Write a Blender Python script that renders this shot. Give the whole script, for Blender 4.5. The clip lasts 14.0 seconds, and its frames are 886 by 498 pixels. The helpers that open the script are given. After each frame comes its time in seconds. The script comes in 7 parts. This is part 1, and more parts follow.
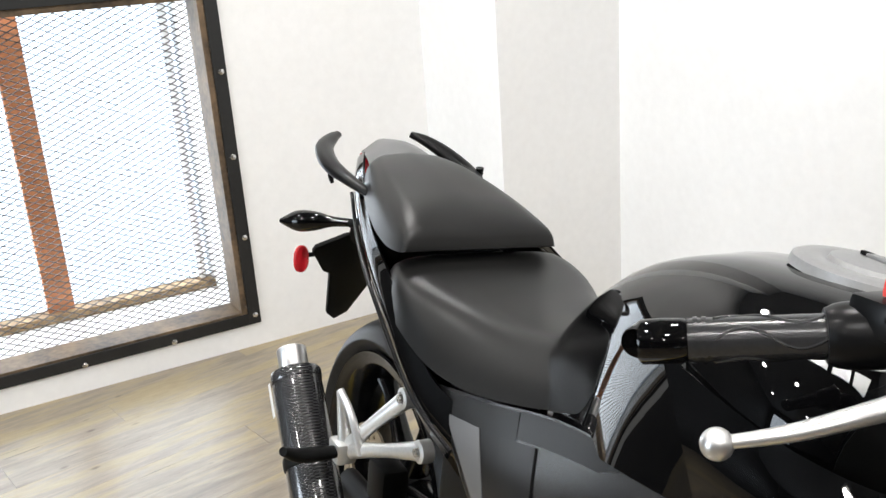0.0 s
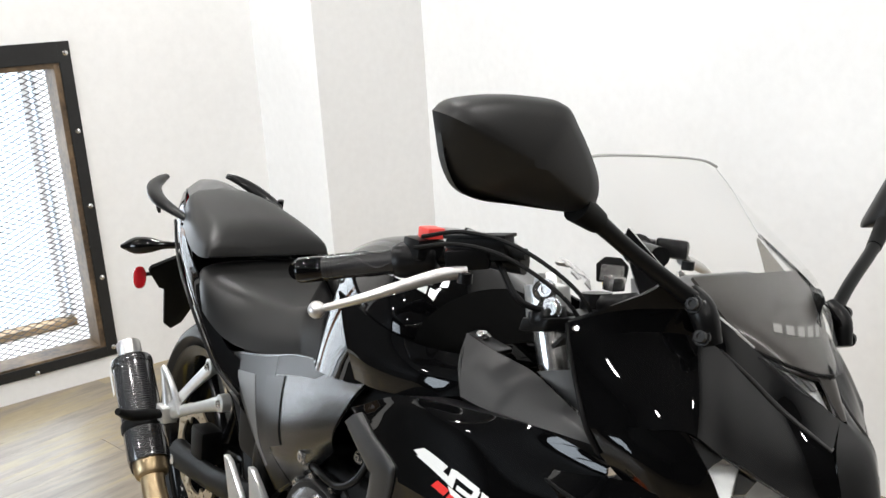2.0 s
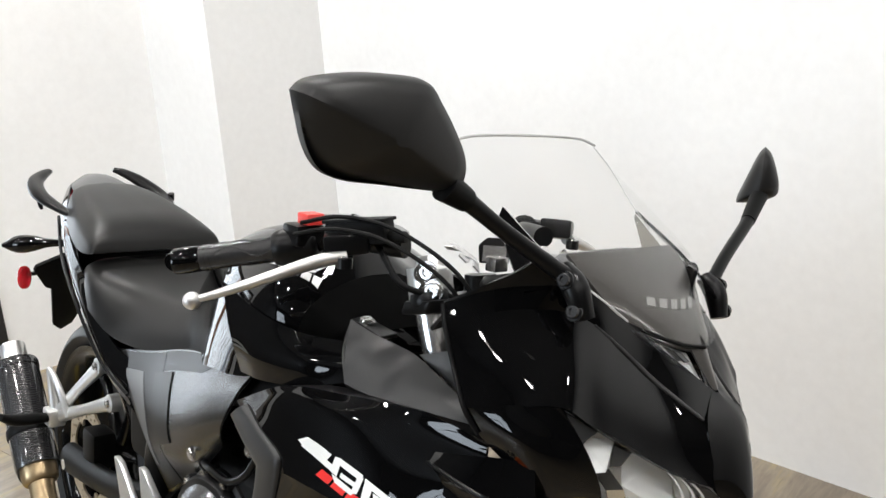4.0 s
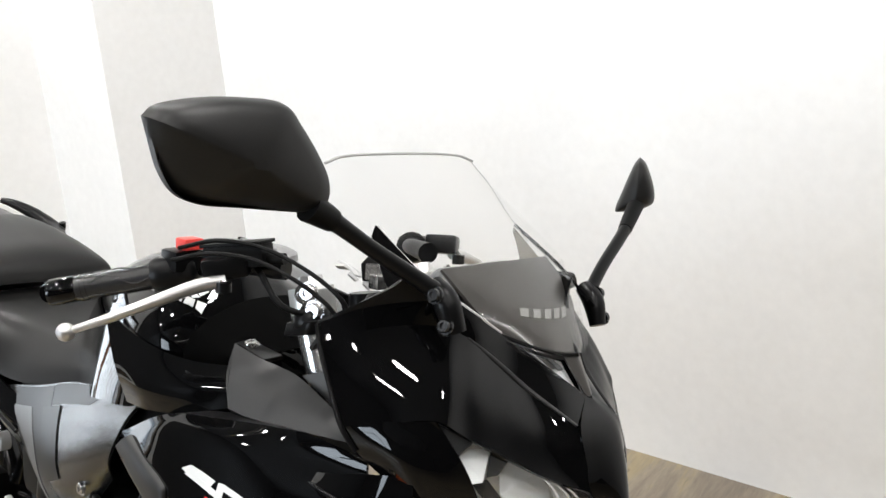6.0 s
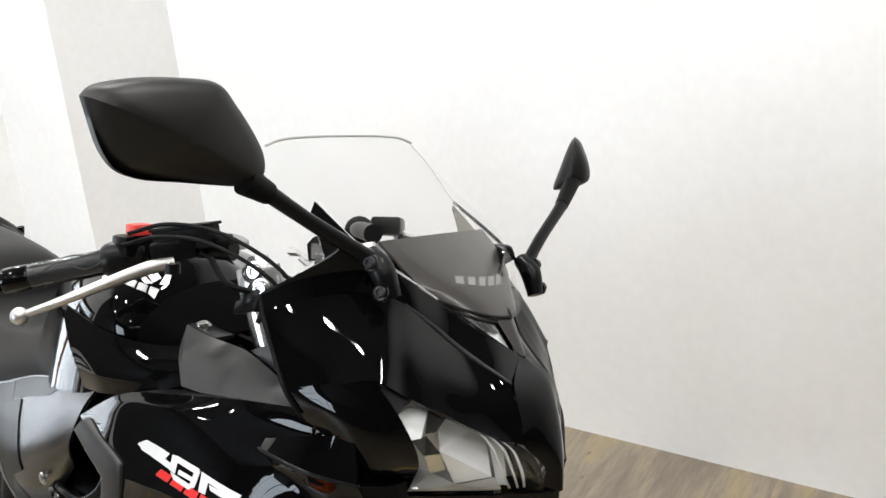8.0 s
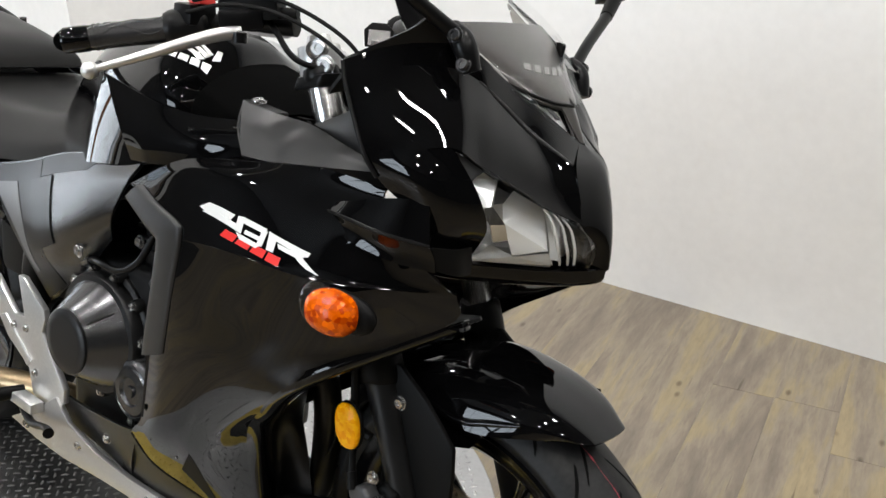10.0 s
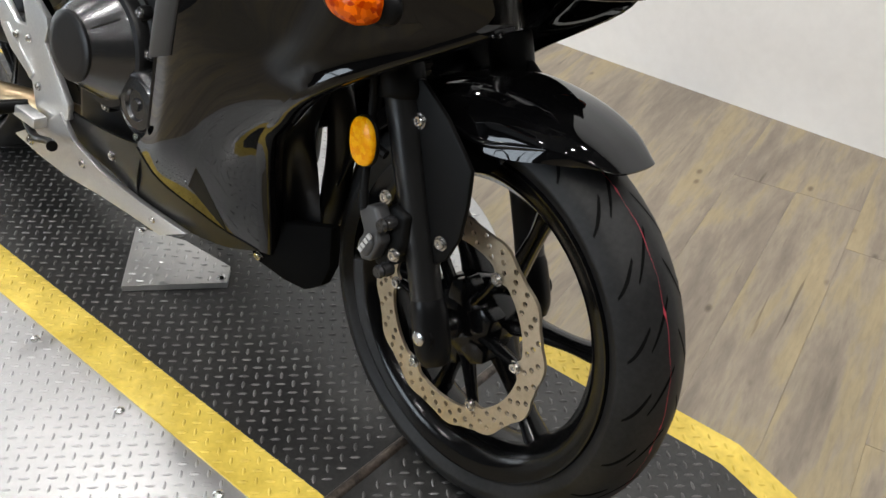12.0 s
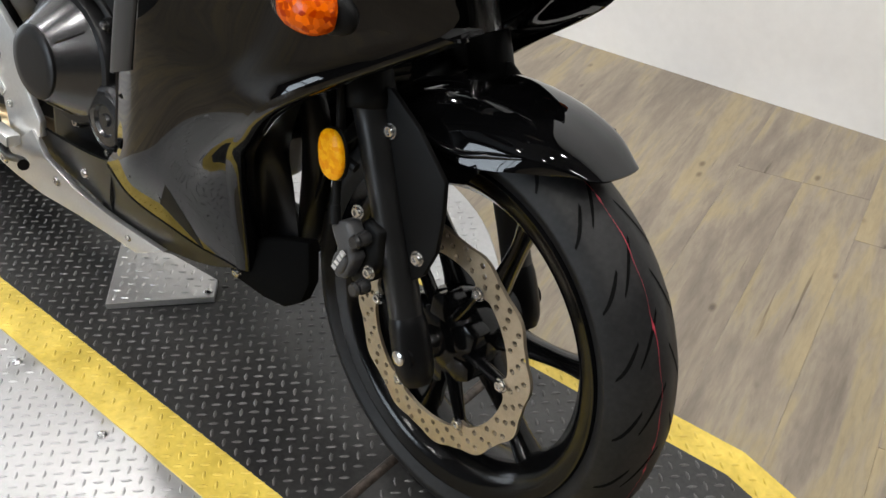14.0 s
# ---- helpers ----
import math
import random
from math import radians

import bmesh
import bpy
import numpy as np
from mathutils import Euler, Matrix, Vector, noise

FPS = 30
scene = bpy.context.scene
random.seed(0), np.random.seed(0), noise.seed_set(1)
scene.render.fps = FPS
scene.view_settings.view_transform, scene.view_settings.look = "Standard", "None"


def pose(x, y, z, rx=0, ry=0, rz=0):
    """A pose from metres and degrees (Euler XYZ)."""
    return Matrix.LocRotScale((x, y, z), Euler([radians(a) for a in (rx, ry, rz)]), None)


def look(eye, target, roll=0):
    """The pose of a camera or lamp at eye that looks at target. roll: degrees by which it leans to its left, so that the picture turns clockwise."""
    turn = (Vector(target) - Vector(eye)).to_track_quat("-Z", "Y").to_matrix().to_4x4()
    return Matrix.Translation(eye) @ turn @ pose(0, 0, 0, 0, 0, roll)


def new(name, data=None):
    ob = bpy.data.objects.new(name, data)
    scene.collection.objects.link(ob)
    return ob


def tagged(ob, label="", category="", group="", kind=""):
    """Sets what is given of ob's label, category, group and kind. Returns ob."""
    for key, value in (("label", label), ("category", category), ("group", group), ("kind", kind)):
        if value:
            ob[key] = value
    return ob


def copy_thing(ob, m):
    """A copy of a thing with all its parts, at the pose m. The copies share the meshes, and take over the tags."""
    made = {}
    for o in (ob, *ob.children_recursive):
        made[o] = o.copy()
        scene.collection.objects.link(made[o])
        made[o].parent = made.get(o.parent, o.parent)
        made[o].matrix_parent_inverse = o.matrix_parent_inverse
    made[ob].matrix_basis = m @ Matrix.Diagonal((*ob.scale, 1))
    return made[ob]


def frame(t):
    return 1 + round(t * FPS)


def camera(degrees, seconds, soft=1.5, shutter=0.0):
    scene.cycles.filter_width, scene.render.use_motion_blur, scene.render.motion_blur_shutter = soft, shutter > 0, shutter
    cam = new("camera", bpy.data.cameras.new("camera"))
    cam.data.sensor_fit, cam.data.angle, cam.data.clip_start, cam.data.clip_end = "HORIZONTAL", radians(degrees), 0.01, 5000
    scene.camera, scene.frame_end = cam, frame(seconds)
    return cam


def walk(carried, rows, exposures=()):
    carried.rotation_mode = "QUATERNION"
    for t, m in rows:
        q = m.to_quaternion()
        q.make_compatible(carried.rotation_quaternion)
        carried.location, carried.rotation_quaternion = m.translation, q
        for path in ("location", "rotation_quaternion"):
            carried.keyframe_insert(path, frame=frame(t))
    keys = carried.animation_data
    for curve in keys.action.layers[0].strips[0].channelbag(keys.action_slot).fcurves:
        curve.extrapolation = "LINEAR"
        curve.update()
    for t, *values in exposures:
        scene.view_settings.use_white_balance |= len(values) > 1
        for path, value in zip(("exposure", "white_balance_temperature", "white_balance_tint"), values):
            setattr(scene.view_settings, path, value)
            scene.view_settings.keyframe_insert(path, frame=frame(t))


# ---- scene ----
cam = camera(50.6, 14.0)
PATH = [
    (0, (-0.033, -0.52, 1.26), (-1.699, 0.391, 0.632), -4.1),
    (0.5, (0.24, -0.539, 1.27), (-1.489, 0.295, 0.71), -4.5),
    (1, (0.473, -0.513, 1.262), (-1.262, 0.289, 0.671), -4.3),
    (1.5, (0.517, -0.61, 1.294), (-1.115, 0.424, 0.777), -5.3),
    (2, (0.516, -0.632, 1.302), (-1.039, 0.511, 0.778), -3.7),
    (2.5, (0.516, -0.615, 1.298), (-1.005, 0.568, 0.762), -3.8),
    (3, (0.516, -0.609, 1.293), (-0.975, 0.615, 0.765), -3.1),
    (3.2, (0.519, -0.607, 1.29), (-0.96, 0.627, 0.75), -3.2),
    (5.5, (0.561, -0.576, 1.287), (-0.793, 0.797, 0.755), -5.0),
    (6, (0.575, -0.569, 1.288), (-0.746, 0.835, 0.756), -4.9),
    (6.5, (0.602, -0.561, 1.29), (-0.705, 0.856, 0.759), -5.6),
    (7, (0.635, -0.564, 1.296), (-0.672, 0.866, 0.799), -6.1),
    (7.2, (0.642, -0.559, 1.287), (-0.658, 0.876, 0.785), -6.2),
    (9.3, (0.614, -0.699, 1.239), (-0.584, 0.77, 0.601), -5.1),
    (9.5, (0.604, -0.713, 1.227), (-0.58, 0.747, 0.544), -4.0),
    (10, (0.581, -0.732, 1.198), (-0.561, 0.7, 0.394), -1.4),
    (10.5, (0.563, -0.738, 1.153), (-0.56, 0.632, 0.224), 0.3),
    (11, (0.564, -0.743, 1.12), (-0.53, 0.586, 0.101), 1.6),
    (11.5, (0.565, -0.74, 1.092), (-0.501, 0.558, 0.007), 2.2),
    (12, (0.567, -0.736, 1.069), (-0.465, 0.533, -0.082), 2.9),
    (12.5, (0.568, -0.725, 1.043), (-0.427, 0.514, -0.171), 2.7),
    (13, (0.569, -0.721, 1.028), (-0.389, 0.492, -0.241), 2.6),
    (13.5, (0.565, -0.704, 1.021), (-0.396, 0.534, -0.222), 2.5),
    (14, (0.563, -0.661, 1.061), (-0.489, 0.577, -0.106), 0.4),
]
EXPOSURES = [(0.0, 0.04), (1.0, 0.0), (2.0, -0.08), (3.0, -0.10), (5.3, 0.0), (7.2, 0.0), (9.3, -0.10), (10.5, -0.10), (11.5, -0.02), (14.0, 0.02)]
walk(cam, [(t, look(eye, target, roll)) for t, eye, target, roll in PATH], EXPOSURES)

# ---- world and light ----
world = bpy.data.worlds.new("world")
scene.world = world
world.use_nodes = True
wn = world.node_tree.nodes
sky = wn.new("ShaderNodeTexSky")
sky.sky_type, sky.sun_disc = "NISHITA", False
sky.sun_elevation, sky.sun_rotation = radians(40), radians(200)
wn["Background"].inputs["Strength"].default_value = 0.1
world.node_tree.links.new(sky.outputs["Color"], wn["Background"].inputs["Color"])

FLOOR = -0.06
CEIL = 2.9
XW, XE, YN, YS = -3.045, 5.2, 1.59, -4.6


def lamp(name, place, target, size, watts, color, shape="RECTANGLE", size_y=None):
    data = bpy.data.lights.new(name, "AREA")
    data.shape, data.size, data.energy, data.color = shape, size, watts, color
    if size_y:
        data.size_y = size_y
    ob = new(name, data)
    ob.matrix_world = look(place, target)
    return ob


# daylight in the meshed window, and in the shop windows of the far side
lamp("window_daylight", (-3.46, -0.28, 0.62), (0, -0.28, 0.5), 1.15, 16, (0.93, 0.97, 1.0), size_y=1.05)
lamp("shop_window_daylight", (-1.75, YS - 0.1, 1.45), (-1.4, 0, 0.9), 1.8, 95, (0.80, 0.90, 1.0), size_y=1.7)
# round ceiling lamps in three rows
LAMPS = [(x, y, w) for y, w in ((0.45, 20.5), (-1.0, 18.0), (-2.45, 9.5)) for x in (-2.3, -0.9, 0.5, 1.9)]
for lx, ly, power in LAMPS:
    lamp("ceiling_lamp_light", (lx, ly, CEIL - 0.075), (lx, ly, 0), 0.16, power, (1.0, 0.985, 0.965), shape="DISK")


# ---- materials ----
def material(name, color, rough=0.5, metal=0.0, vary=0.12, scale=6.0, fine=60.0, bump=0.0, rvary=0.1, coat=0.0, spec=0.5, hue=None, depth=0.002):
    """A surface with two scales of variation in tone and gloss, and a fine relief."""
    m = bpy.data.materials.new(name)
    m.use_nodes = True
    nt = m.node_tree
    b = nt.nodes["Principled BSDF"]
    N, L = nt.nodes.new, nt.links.new
    tc = N("ShaderNodeTexCoord")
    big, small = N("ShaderNodeTexNoise"), N("ShaderNodeTexNoise")
    big.inputs["Scale"].default_value, big.inputs["Detail"].default_value = scale, 4
    small.inputs["Scale"].default_value, small.inputs["Detail"].default_value = fine, 3
    L(tc.outputs["Object"], big.inputs["Vector"])
    L(tc.outputs["Object"], small.inputs["Vector"])
    mix = N("ShaderNodeMath")
    mix.operation = "MULTIPLY_ADD"
    L(small.outputs["Fac"], mix.inputs[0])
    mix.inputs[1].default_value = 0.5
    L(big.outputs["Fac"], mix.inputs[2])
    ramp = N("ShaderNodeValToRGB")
    ramp.color_ramp.elements[0].position, ramp.color_ramp.elements[1].position = 0.45, 1.05
    dark = [c * (1 - vary) for c in color]
    light = [min(1, c * (1 + vary)) for c in (hue or color)]
    ramp.color_ramp.elements[0].color, ramp.color_ramp.elements[1].color = (*dark, 1), (*light, 1)
    L(mix.outputs[0], ramp.inputs["Fac"])
    L(ramp.outputs["Color"], b.inputs["Base Color"])
    rr = N("ShaderNodeMapRange")
    rr.inputs["To Min"].default_value, rr.inputs["To Max"].default_value = max(0.01, rough - rvary * rough), min(1, rough + rvary * rough)
    L(big.outputs["Fac"], rr.inputs["Value"])
    L(rr.outputs["Result"], b.inputs["Roughness"])
    b.inputs["Metallic"].default_value = metal
    b.inputs["Coat Weight"].default_value = coat
    b.inputs["Coat Roughness"].default_value = 0.04
    b.inputs["Specular IOR Level"].default_value = spec
    if bump:
        bp = N("ShaderNodeBump")
        bp.inputs["Strength"].default_value, bp.inputs["Distance"].default_value = bump, depth
        L(small.outputs["Fac"], bp.inputs["Height"])
        L(bp.outputs["Normal"], b.inputs["Normal"])
    return m


def glassy(name, color, rough=0.02, ior=1.45, trans=1.0):
    m = bpy.data.materials.new(name)
    m.use_nodes = True
    b = m.node_tree.nodes["Principled BSDF"]
    b.inputs["Base Color"].default_value = (*color, 1)
    b.inputs["Roughness"].default_value, b.inputs["IOR"].default_value = rough, ior
    b.inputs["Transmission Weight"].default_value = trans
    return m


def faceted(name, deep, bright, scale):
    """A coloured lens with moulded prisms inside."""
    m = bpy.data.materials.new(name)
    m.use_nodes = True
    nt = m.node_tree
    b = nt.nodes["Principled BSDF"]
    N, L = nt.nodes.new, nt.links.new
    tc, vo, bp, r = N("ShaderNodeTexCoord"), N("ShaderNodeTexVoronoi"), N("ShaderNodeBump"), N("ShaderNodeValToRGB")
    vo.inputs["Scale"].default_value = scale
    L(tc.outputs["Object"], vo.inputs["Vector"])
    r.color_ramp.elements[0].position, r.color_ramp.elements[0].color = 0.15, (*deep, 1)
    r.color_ramp.elements[1].position, r.color_ramp.elements[1].color = 0.85, (*bright, 1)
    L(vo.outputs["Color"], r.inputs["Fac"])
    L(r.outputs["Color"], b.inputs["Base Color"])
    bp.inputs["Strength"].default_value, bp.inputs["Distance"].default_value = 0.35, 0.0015
    L(vo.outputs["Distance"], bp.inputs["Height"])
    L(bp.outputs["Normal"], b.inputs["Normal"])
    b.inputs["Roughness"].default_value, b.inputs["Transmission Weight"].default_value = 0.16, 0.0
    b.inputs["Coat Weight"].default_value, b.inputs["Coat Roughness"].default_value = 0.10, 0.03
    b.inputs["Specular IOR Level"].default_value = 0.12
    return m


def clear_sheet(name, tint, gloss=0.12, edge=0.6):
    """A thin clear sheet: it lets light straight through and mirrors a little of the room."""
    m = bpy.data.materials.new(name)
    m.use_nodes = True
    nt = m.node_tree
    N, L = nt.nodes.new, nt.links.new
    nt.nodes.remove(nt.nodes["Principled BSDF"])
    tr, gl, mx, lw = N("ShaderNodeBsdfTransparent"), N("ShaderNodeBsdfGlossy"), N("ShaderNodeMixShader"), N("ShaderNodeLayerWeight")
    tr.inputs["Color"].default_value = (*tint, 1)
    gl.inputs["Roughness"].default_value = 0.03
    pw, ml = N("ShaderNodeMath"), N("ShaderNodeMath")
    pw.operation, pw.inputs[1].default_value = "POWER", 4.0
    ml.operation, ml.inputs[1].default_value, ml.inputs[2].default_value = "MULTIPLY_ADD", edge, gloss * 0.25
    lw.inputs["Blend"].default_value = 0.5
    L(lw.outputs["Facing"], pw.inputs[0])
    L(pw.outputs[0], ml.inputs[0])
    L(ml.outputs[0], mx.inputs["Fac"])
    L(tr.outputs["BSDF"], mx.inputs[1])
    L(gl.outputs["BSDF"], mx.inputs[2])
    L(mx.outputs["Shader"], nt.nodes["Material Output"].inputs["Surface"])
    return m


def glow(name, color, strength):
    m = bpy.data.materials.new(name)
    m.use_nodes = True
    b = m.node_tree.nodes["Principled BSDF"]
    b.inputs["Base Color"].default_value = (*color, 1)
    b.inputs["Emission Color"].default_value, b.inputs["Emission Strength"].default_value = (*color, 1), strength
    return m


PLANKTURN = radians(10)  # the planks lie at a slight angle to the walls


def wood_floor(name):
    m = bpy.data.materials.new(name)
    m.use_nodes = True
    nt = m.node_tree
    b = nt.nodes["Principled BSDF"]
    N, L = nt.nodes.new, nt.links.new
    geo, info, add, sc = N("ShaderNodeNewGeometry"), N("ShaderNodeObjectInfo"), N("ShaderNodeVectorMath"), N("ShaderNodeMapping")
    comb = N("ShaderNodeCombineXYZ")
    mul = N("ShaderNodeMath")
    mul.operation, mul.inputs[1].default_value = "MULTIPLY", 37.0
    L(info.outputs["Random"], mul.inputs[0])
    L(mul.outputs[0], comb.inputs[2])
    L(mul.outputs[0], comb.inputs[1])
    L(comb.outputs[0], add.inputs[1])
    sc.inputs["Scale"].default_value = (1.0, 0.15, 1.0)
    rot = N("ShaderNodeMapping")
    rot.inputs["Rotation"].default_value = (0, 0, -PLANKTURN)
    L(geo.outputs["Position"], rot.inputs["Vector"])
    L(rot.outputs[0], add.inputs[0])
    L(add.outputs[0], sc.inputs["Vector"])
    grain, streak, cloud = N("ShaderNodeTexNoise"), N("ShaderNodeTexNoise"), N("ShaderNodeTexNoise")
    for n, s, d, q in ((grain, 110, 6, 0.65), (streak, 18, 5, 0.6), (cloud, 2.6, 4, 0.55)):
        n.inputs["Scale"].default_value, n.inputs["Detail"].default_value, n.inputs["Roughness"].default_value = s, d, q
        n.inputs["Distortion"].default_value = 0.35
        L(sc.outputs[0], n.inputs["Vector"])
    r1 = N("ShaderNodeValToRGB")
    cr = r1.color_ramp
    cr.elements[0].position, cr.elements[0].color = 0.24, (0.165, 0.135, 0.105, 1)
    cr.elements[1].position, cr.elements[1].color = 0.78, (0.36, 0.285, 0.165, 1)
    for p, c in ((0.42, (0.23, 0.19, 0.145, 1)), (0.50, (0.275, 0.23, 0.17, 1)), (0.58, (0.31, 0.25, 0.15, 1))):
        cr.elements.new(p).color = c
    mixv = N("ShaderNodeMath")
    mixv.operation, mixv.inputs[1].default_value = "MULTIPLY_ADD", 0.6
    sub = N("ShaderNodeMath")
    sub.operation, sub.inputs[1].default_value = "SUBTRACT", 0.5
    L(cloud.outputs["Fac"], sub.inputs[0])
    L(sub.outputs[0], mixv.inputs[0])
    L(streak.outputs["Fac"], mixv.inputs[2])
    sub2, tone = N("ShaderNodeMath"), N("ShaderNodeMath")
    sub2.operation, sub2.inputs[1].default_value = "SUBTRACT", 0.5
    tone.operation, tone.inputs[1].default_value = "MULTIPLY_ADD", 0.06
    L(info.outputs["Random"], sub2.inputs[0])
    L(sub2.outputs[0], tone.inputs[0])
    L(mixv.outputs[0], tone.inputs[2])
    L(tone.outputs[0], r1.inputs["Fac"])
    fine = N("ShaderNodeMix")
    fine.data_type, fine.blend_type = "RGBA", "MULTIPLY"
    fine.inputs[0].default_value = 0.38
    gr = N("ShaderNodeValToRGB")
    gr.color_ramp.elements[0].position, gr.color_ramp.elements[0].color = 0.3, (0.45, 0.42, 0.4, 1)
    gr.color_ramp.elements[1].position, gr.color_ramp.elements[1].color = 0.6, (1, 1, 1, 1)
    L(grain.outputs["Fac"], gr.inputs["Fac"])
    L(r1.outputs["Color"], fine.inputs[6])
    L(gr.outputs["Color"], fine.inputs[7])
    # dark knots
    vor, kn, km = N("ShaderNodeTexVoronoi"), N("ShaderNodeValToRGB"), N("ShaderNodeMix")
    sc2 = N("ShaderNodeMapping")
    sc2.inputs["Scale"].default_value = (1.0, 0.5, 1.0)
    L(add.outputs[0], sc2.inputs["Vector"])
    L(sc2.outputs[0], vor.inputs["Vector"])
    vor.inputs["Scale"].default_value = 11.0
    kn.color_ramp.elements[0].position, kn.color_ramp.elements[0].color = 0.03, (0.3, 0.24, 0.2, 1)
    kn.color_ramp.elements[1].position, kn.color_ramp.elements[1].color = 0.10, (1, 1, 1, 1)
    L(vor.outputs["Distance"], kn.inputs["Fac"])
    km.data_type, km.blend_type = "RGBA", "MULTIPLY"
    km.inputs[0].default_value = 0.8
    L(fine.outputs[2], km.inputs[6])
    L(kn.outputs["Color"], km.inputs[7])
    # fine drying cracks along the grain
    sc3, crack, cr2, cm = N("ShaderNodeMapping"), N("ShaderNodeTexNoise"), N("ShaderNodeValToRGB"), N("ShaderNodeMix")
    sc3.inputs["Scale"].default_value = (1.0, 0.045, 1.0)
    L(add.outputs[0], sc3.inputs["Vector"])
    L(sc3.outputs[0], crack.inputs["Vector"])
    crack.inputs["Scale"].default_value, crack.inputs["Detail"].default_value = 70, 2
    cr2.color_ramp.elements[0].position, cr2.color_ramp.elements[0].color = 0.70, (1, 1, 1, 1)
    cr2.color_ramp.elements[1].position, cr2.color_ramp.elements[1].color = 0.76, (0.35, 0.3, 0.26, 1)
    L(crack.outputs["Fac"], cr2.inputs["Fac"])
    cm.data_type, cm.blend_type = "RGBA", "MULTIPLY"
    cm.inputs[0].default_value = 0.8
    L(km.outputs[2], cm.inputs[6])
    L(cr2.outputs["Color"], cm.inputs[7])
    L(cm.outputs[2], b.inputs["Base Color"])
    b.inputs["Roughness"].default_value = 0.32
    bp = N("ShaderNodeBump")
    bp.inputs["Strength"].default_value, bp.inputs["Distance"].default_value = 0.25, 0.001
    L(grain.outputs["Fac"], bp.inputs["Height"])
    L(bp.outputs["Normal"], b.inputs["Normal"])
    return m


def weave(name, dark, light, scale, rough, coat=0.0, chequer=False, deep=0.0005, spec=0.5):
    """A woven or embossed twill."""
    m = bpy.data.materials.new(name)
    m.use_nodes = True
    nt = m.node_tree
    b = nt.nodes["Principled BSDF"]
    N, L = nt.nodes.new, nt.links.new
    tc, mp = N("ShaderNodeTexCoord"), N("ShaderNodeMapping")
    mp.inputs["Rotation"].default_value = (0.0, 0.8, 0.0) if chequer else (0.6, 0.5, 0.8)
    mp.inputs["Scale"].default_value = (1, 0, 1) if chequer else (1, 1, 1)
    w = N("ShaderNodeTexChecker" if chequer else "ShaderNodeTexWave")
    w.inputs["Scale"].default_value = scale
    if not chequer:
        w.inputs["Distortion"].default_value = 0.6
    L(tc.outputs["Object"], mp.inputs["Vector"])
    L(mp.outputs[0], w.inputs["Vector"])
    r = N("ShaderNodeValToRGB")
    r.color_ramp.elements[0].position, r.color_ramp.elements[0].color = 0.35, (*dark, 1)
    r.color_ramp.elements[1].position, r.color_ramp.elements[1].color = 0.65, (*light, 1)
    L(w.outputs["Fac"], r.inputs["Fac"])
    L(r.outputs["Color"], b.inputs["Base Color"])
    b.inputs["Roughness"].default_value = rough
    b.inputs["Specular IOR Level"].default_value = spec
    b.inputs["Coat Weight"].default_value = coat
    bp = N("ShaderNodeBump")
    bp.inputs["Strength"].default_value, bp.inputs["Distance"].default_value = 0.3, deep
    L(w.outputs["Fac"], bp.inputs["Height"])
    L(bp.outputs["Normal"], b.inputs["Normal"])
    return m


GLOSS = material("gloss_black_paint", (0.002, 0.002, 0.0022), 0.02, vary=0.2, rvary=0.5, spec=0.32, bump=0.004)
SATIN = material("satin_black_plastic", (0.004, 0.004, 0.0043), 0.32, spec=0.17, vary=0.2, fine=400, bump=0.02, depth=0.0002)
MATTE = material("matte_black_plastic", (0.0028, 0.0028, 0.0028), 0.5, spec=0.12, vary=0.25, fine=500, bump=0.06, depth=0.0004)
GREYPL = material("dark_grey_plastic", (0.023, 0.023, 0.0234), 0.40, spec=0.34, vary=0.15, fine=300, bump=0.0, depth=0.0004)
INNERC = material("grey_inner_cowl_plastic", (0.045, 0.042, 0.039), 0.28, spec=0.5, vary=0.1, fine=300)
VINYL = material("seat_vinyl", (0.0075, 0.0073, 0.0071), 0.38, spec=0.32, vary=0.2, fine=700, bump=0.12, depth=0.0005)
RUBBER = material("tyre_rubber", (0.0075, 0.0075, 0.008), 0.5, spec=0.22, vary=0.35, scale=9, fine=160, bump=0.15, depth=0.0006, hue=(0.015, 0.0147, 0.0147))
# near black for the shaded depth of grooves that are not cut in
GROOVE = material("tread_groove_shade", (0.002, 0.002, 0.002), 0.9, spec=0.1)
GRIPR = material("grip_rubber", (0.020, 0.020, 0.021), 0.27, spec=0.5, vary=0.2, fine=300, bump=0.25, depth=0.0006)
DULLK = material("dull_black_no_sheen", (0.0018, 0.0018, 0.0018), 0.75, spec=0.05, vary=0.2, fine=300)
RIMB = material("rim_black_enamel", (0.0025, 0.0025, 0.0027), 0.16, spec=0.25, vary=0.25, bump=0.05)
ALU = material("cast_aluminium", (0.70, 0.70, 0.69), 0.38, metal=0.85, vary=0.12, fine=200, bump=0.08, depth=0.0005)
ALUW = material("satin_aluminium", (0.62, 0.61, 0.60), 0.36, metal=0.9, vary=0.1, fine=250, bump=0.05, depth=0.0004)
CAPM = material("grey_cap_aluminium", (0.30, 0.30, 0.30), 0.45, metal=0.8, vary=0.12, fine=250, bump=0.05, depth=0.0004)
STEEL = material("bolt_steel", (0.62, 0.61, 0.60), 0.25, metal=1.0, vary=0.15)
DISC = material("brake_disc_steel", (0.47, 0.40, 0.30), 0.36, metal=0.85, vary=0.15, scale=14, fine=220, bump=0.06, depth=0.0003)
BRONZE = material("heat_tinted_pipe", (0.36, 0.27, 0.16), 0.34, metal=0.85, vary=0.25, scale=14)
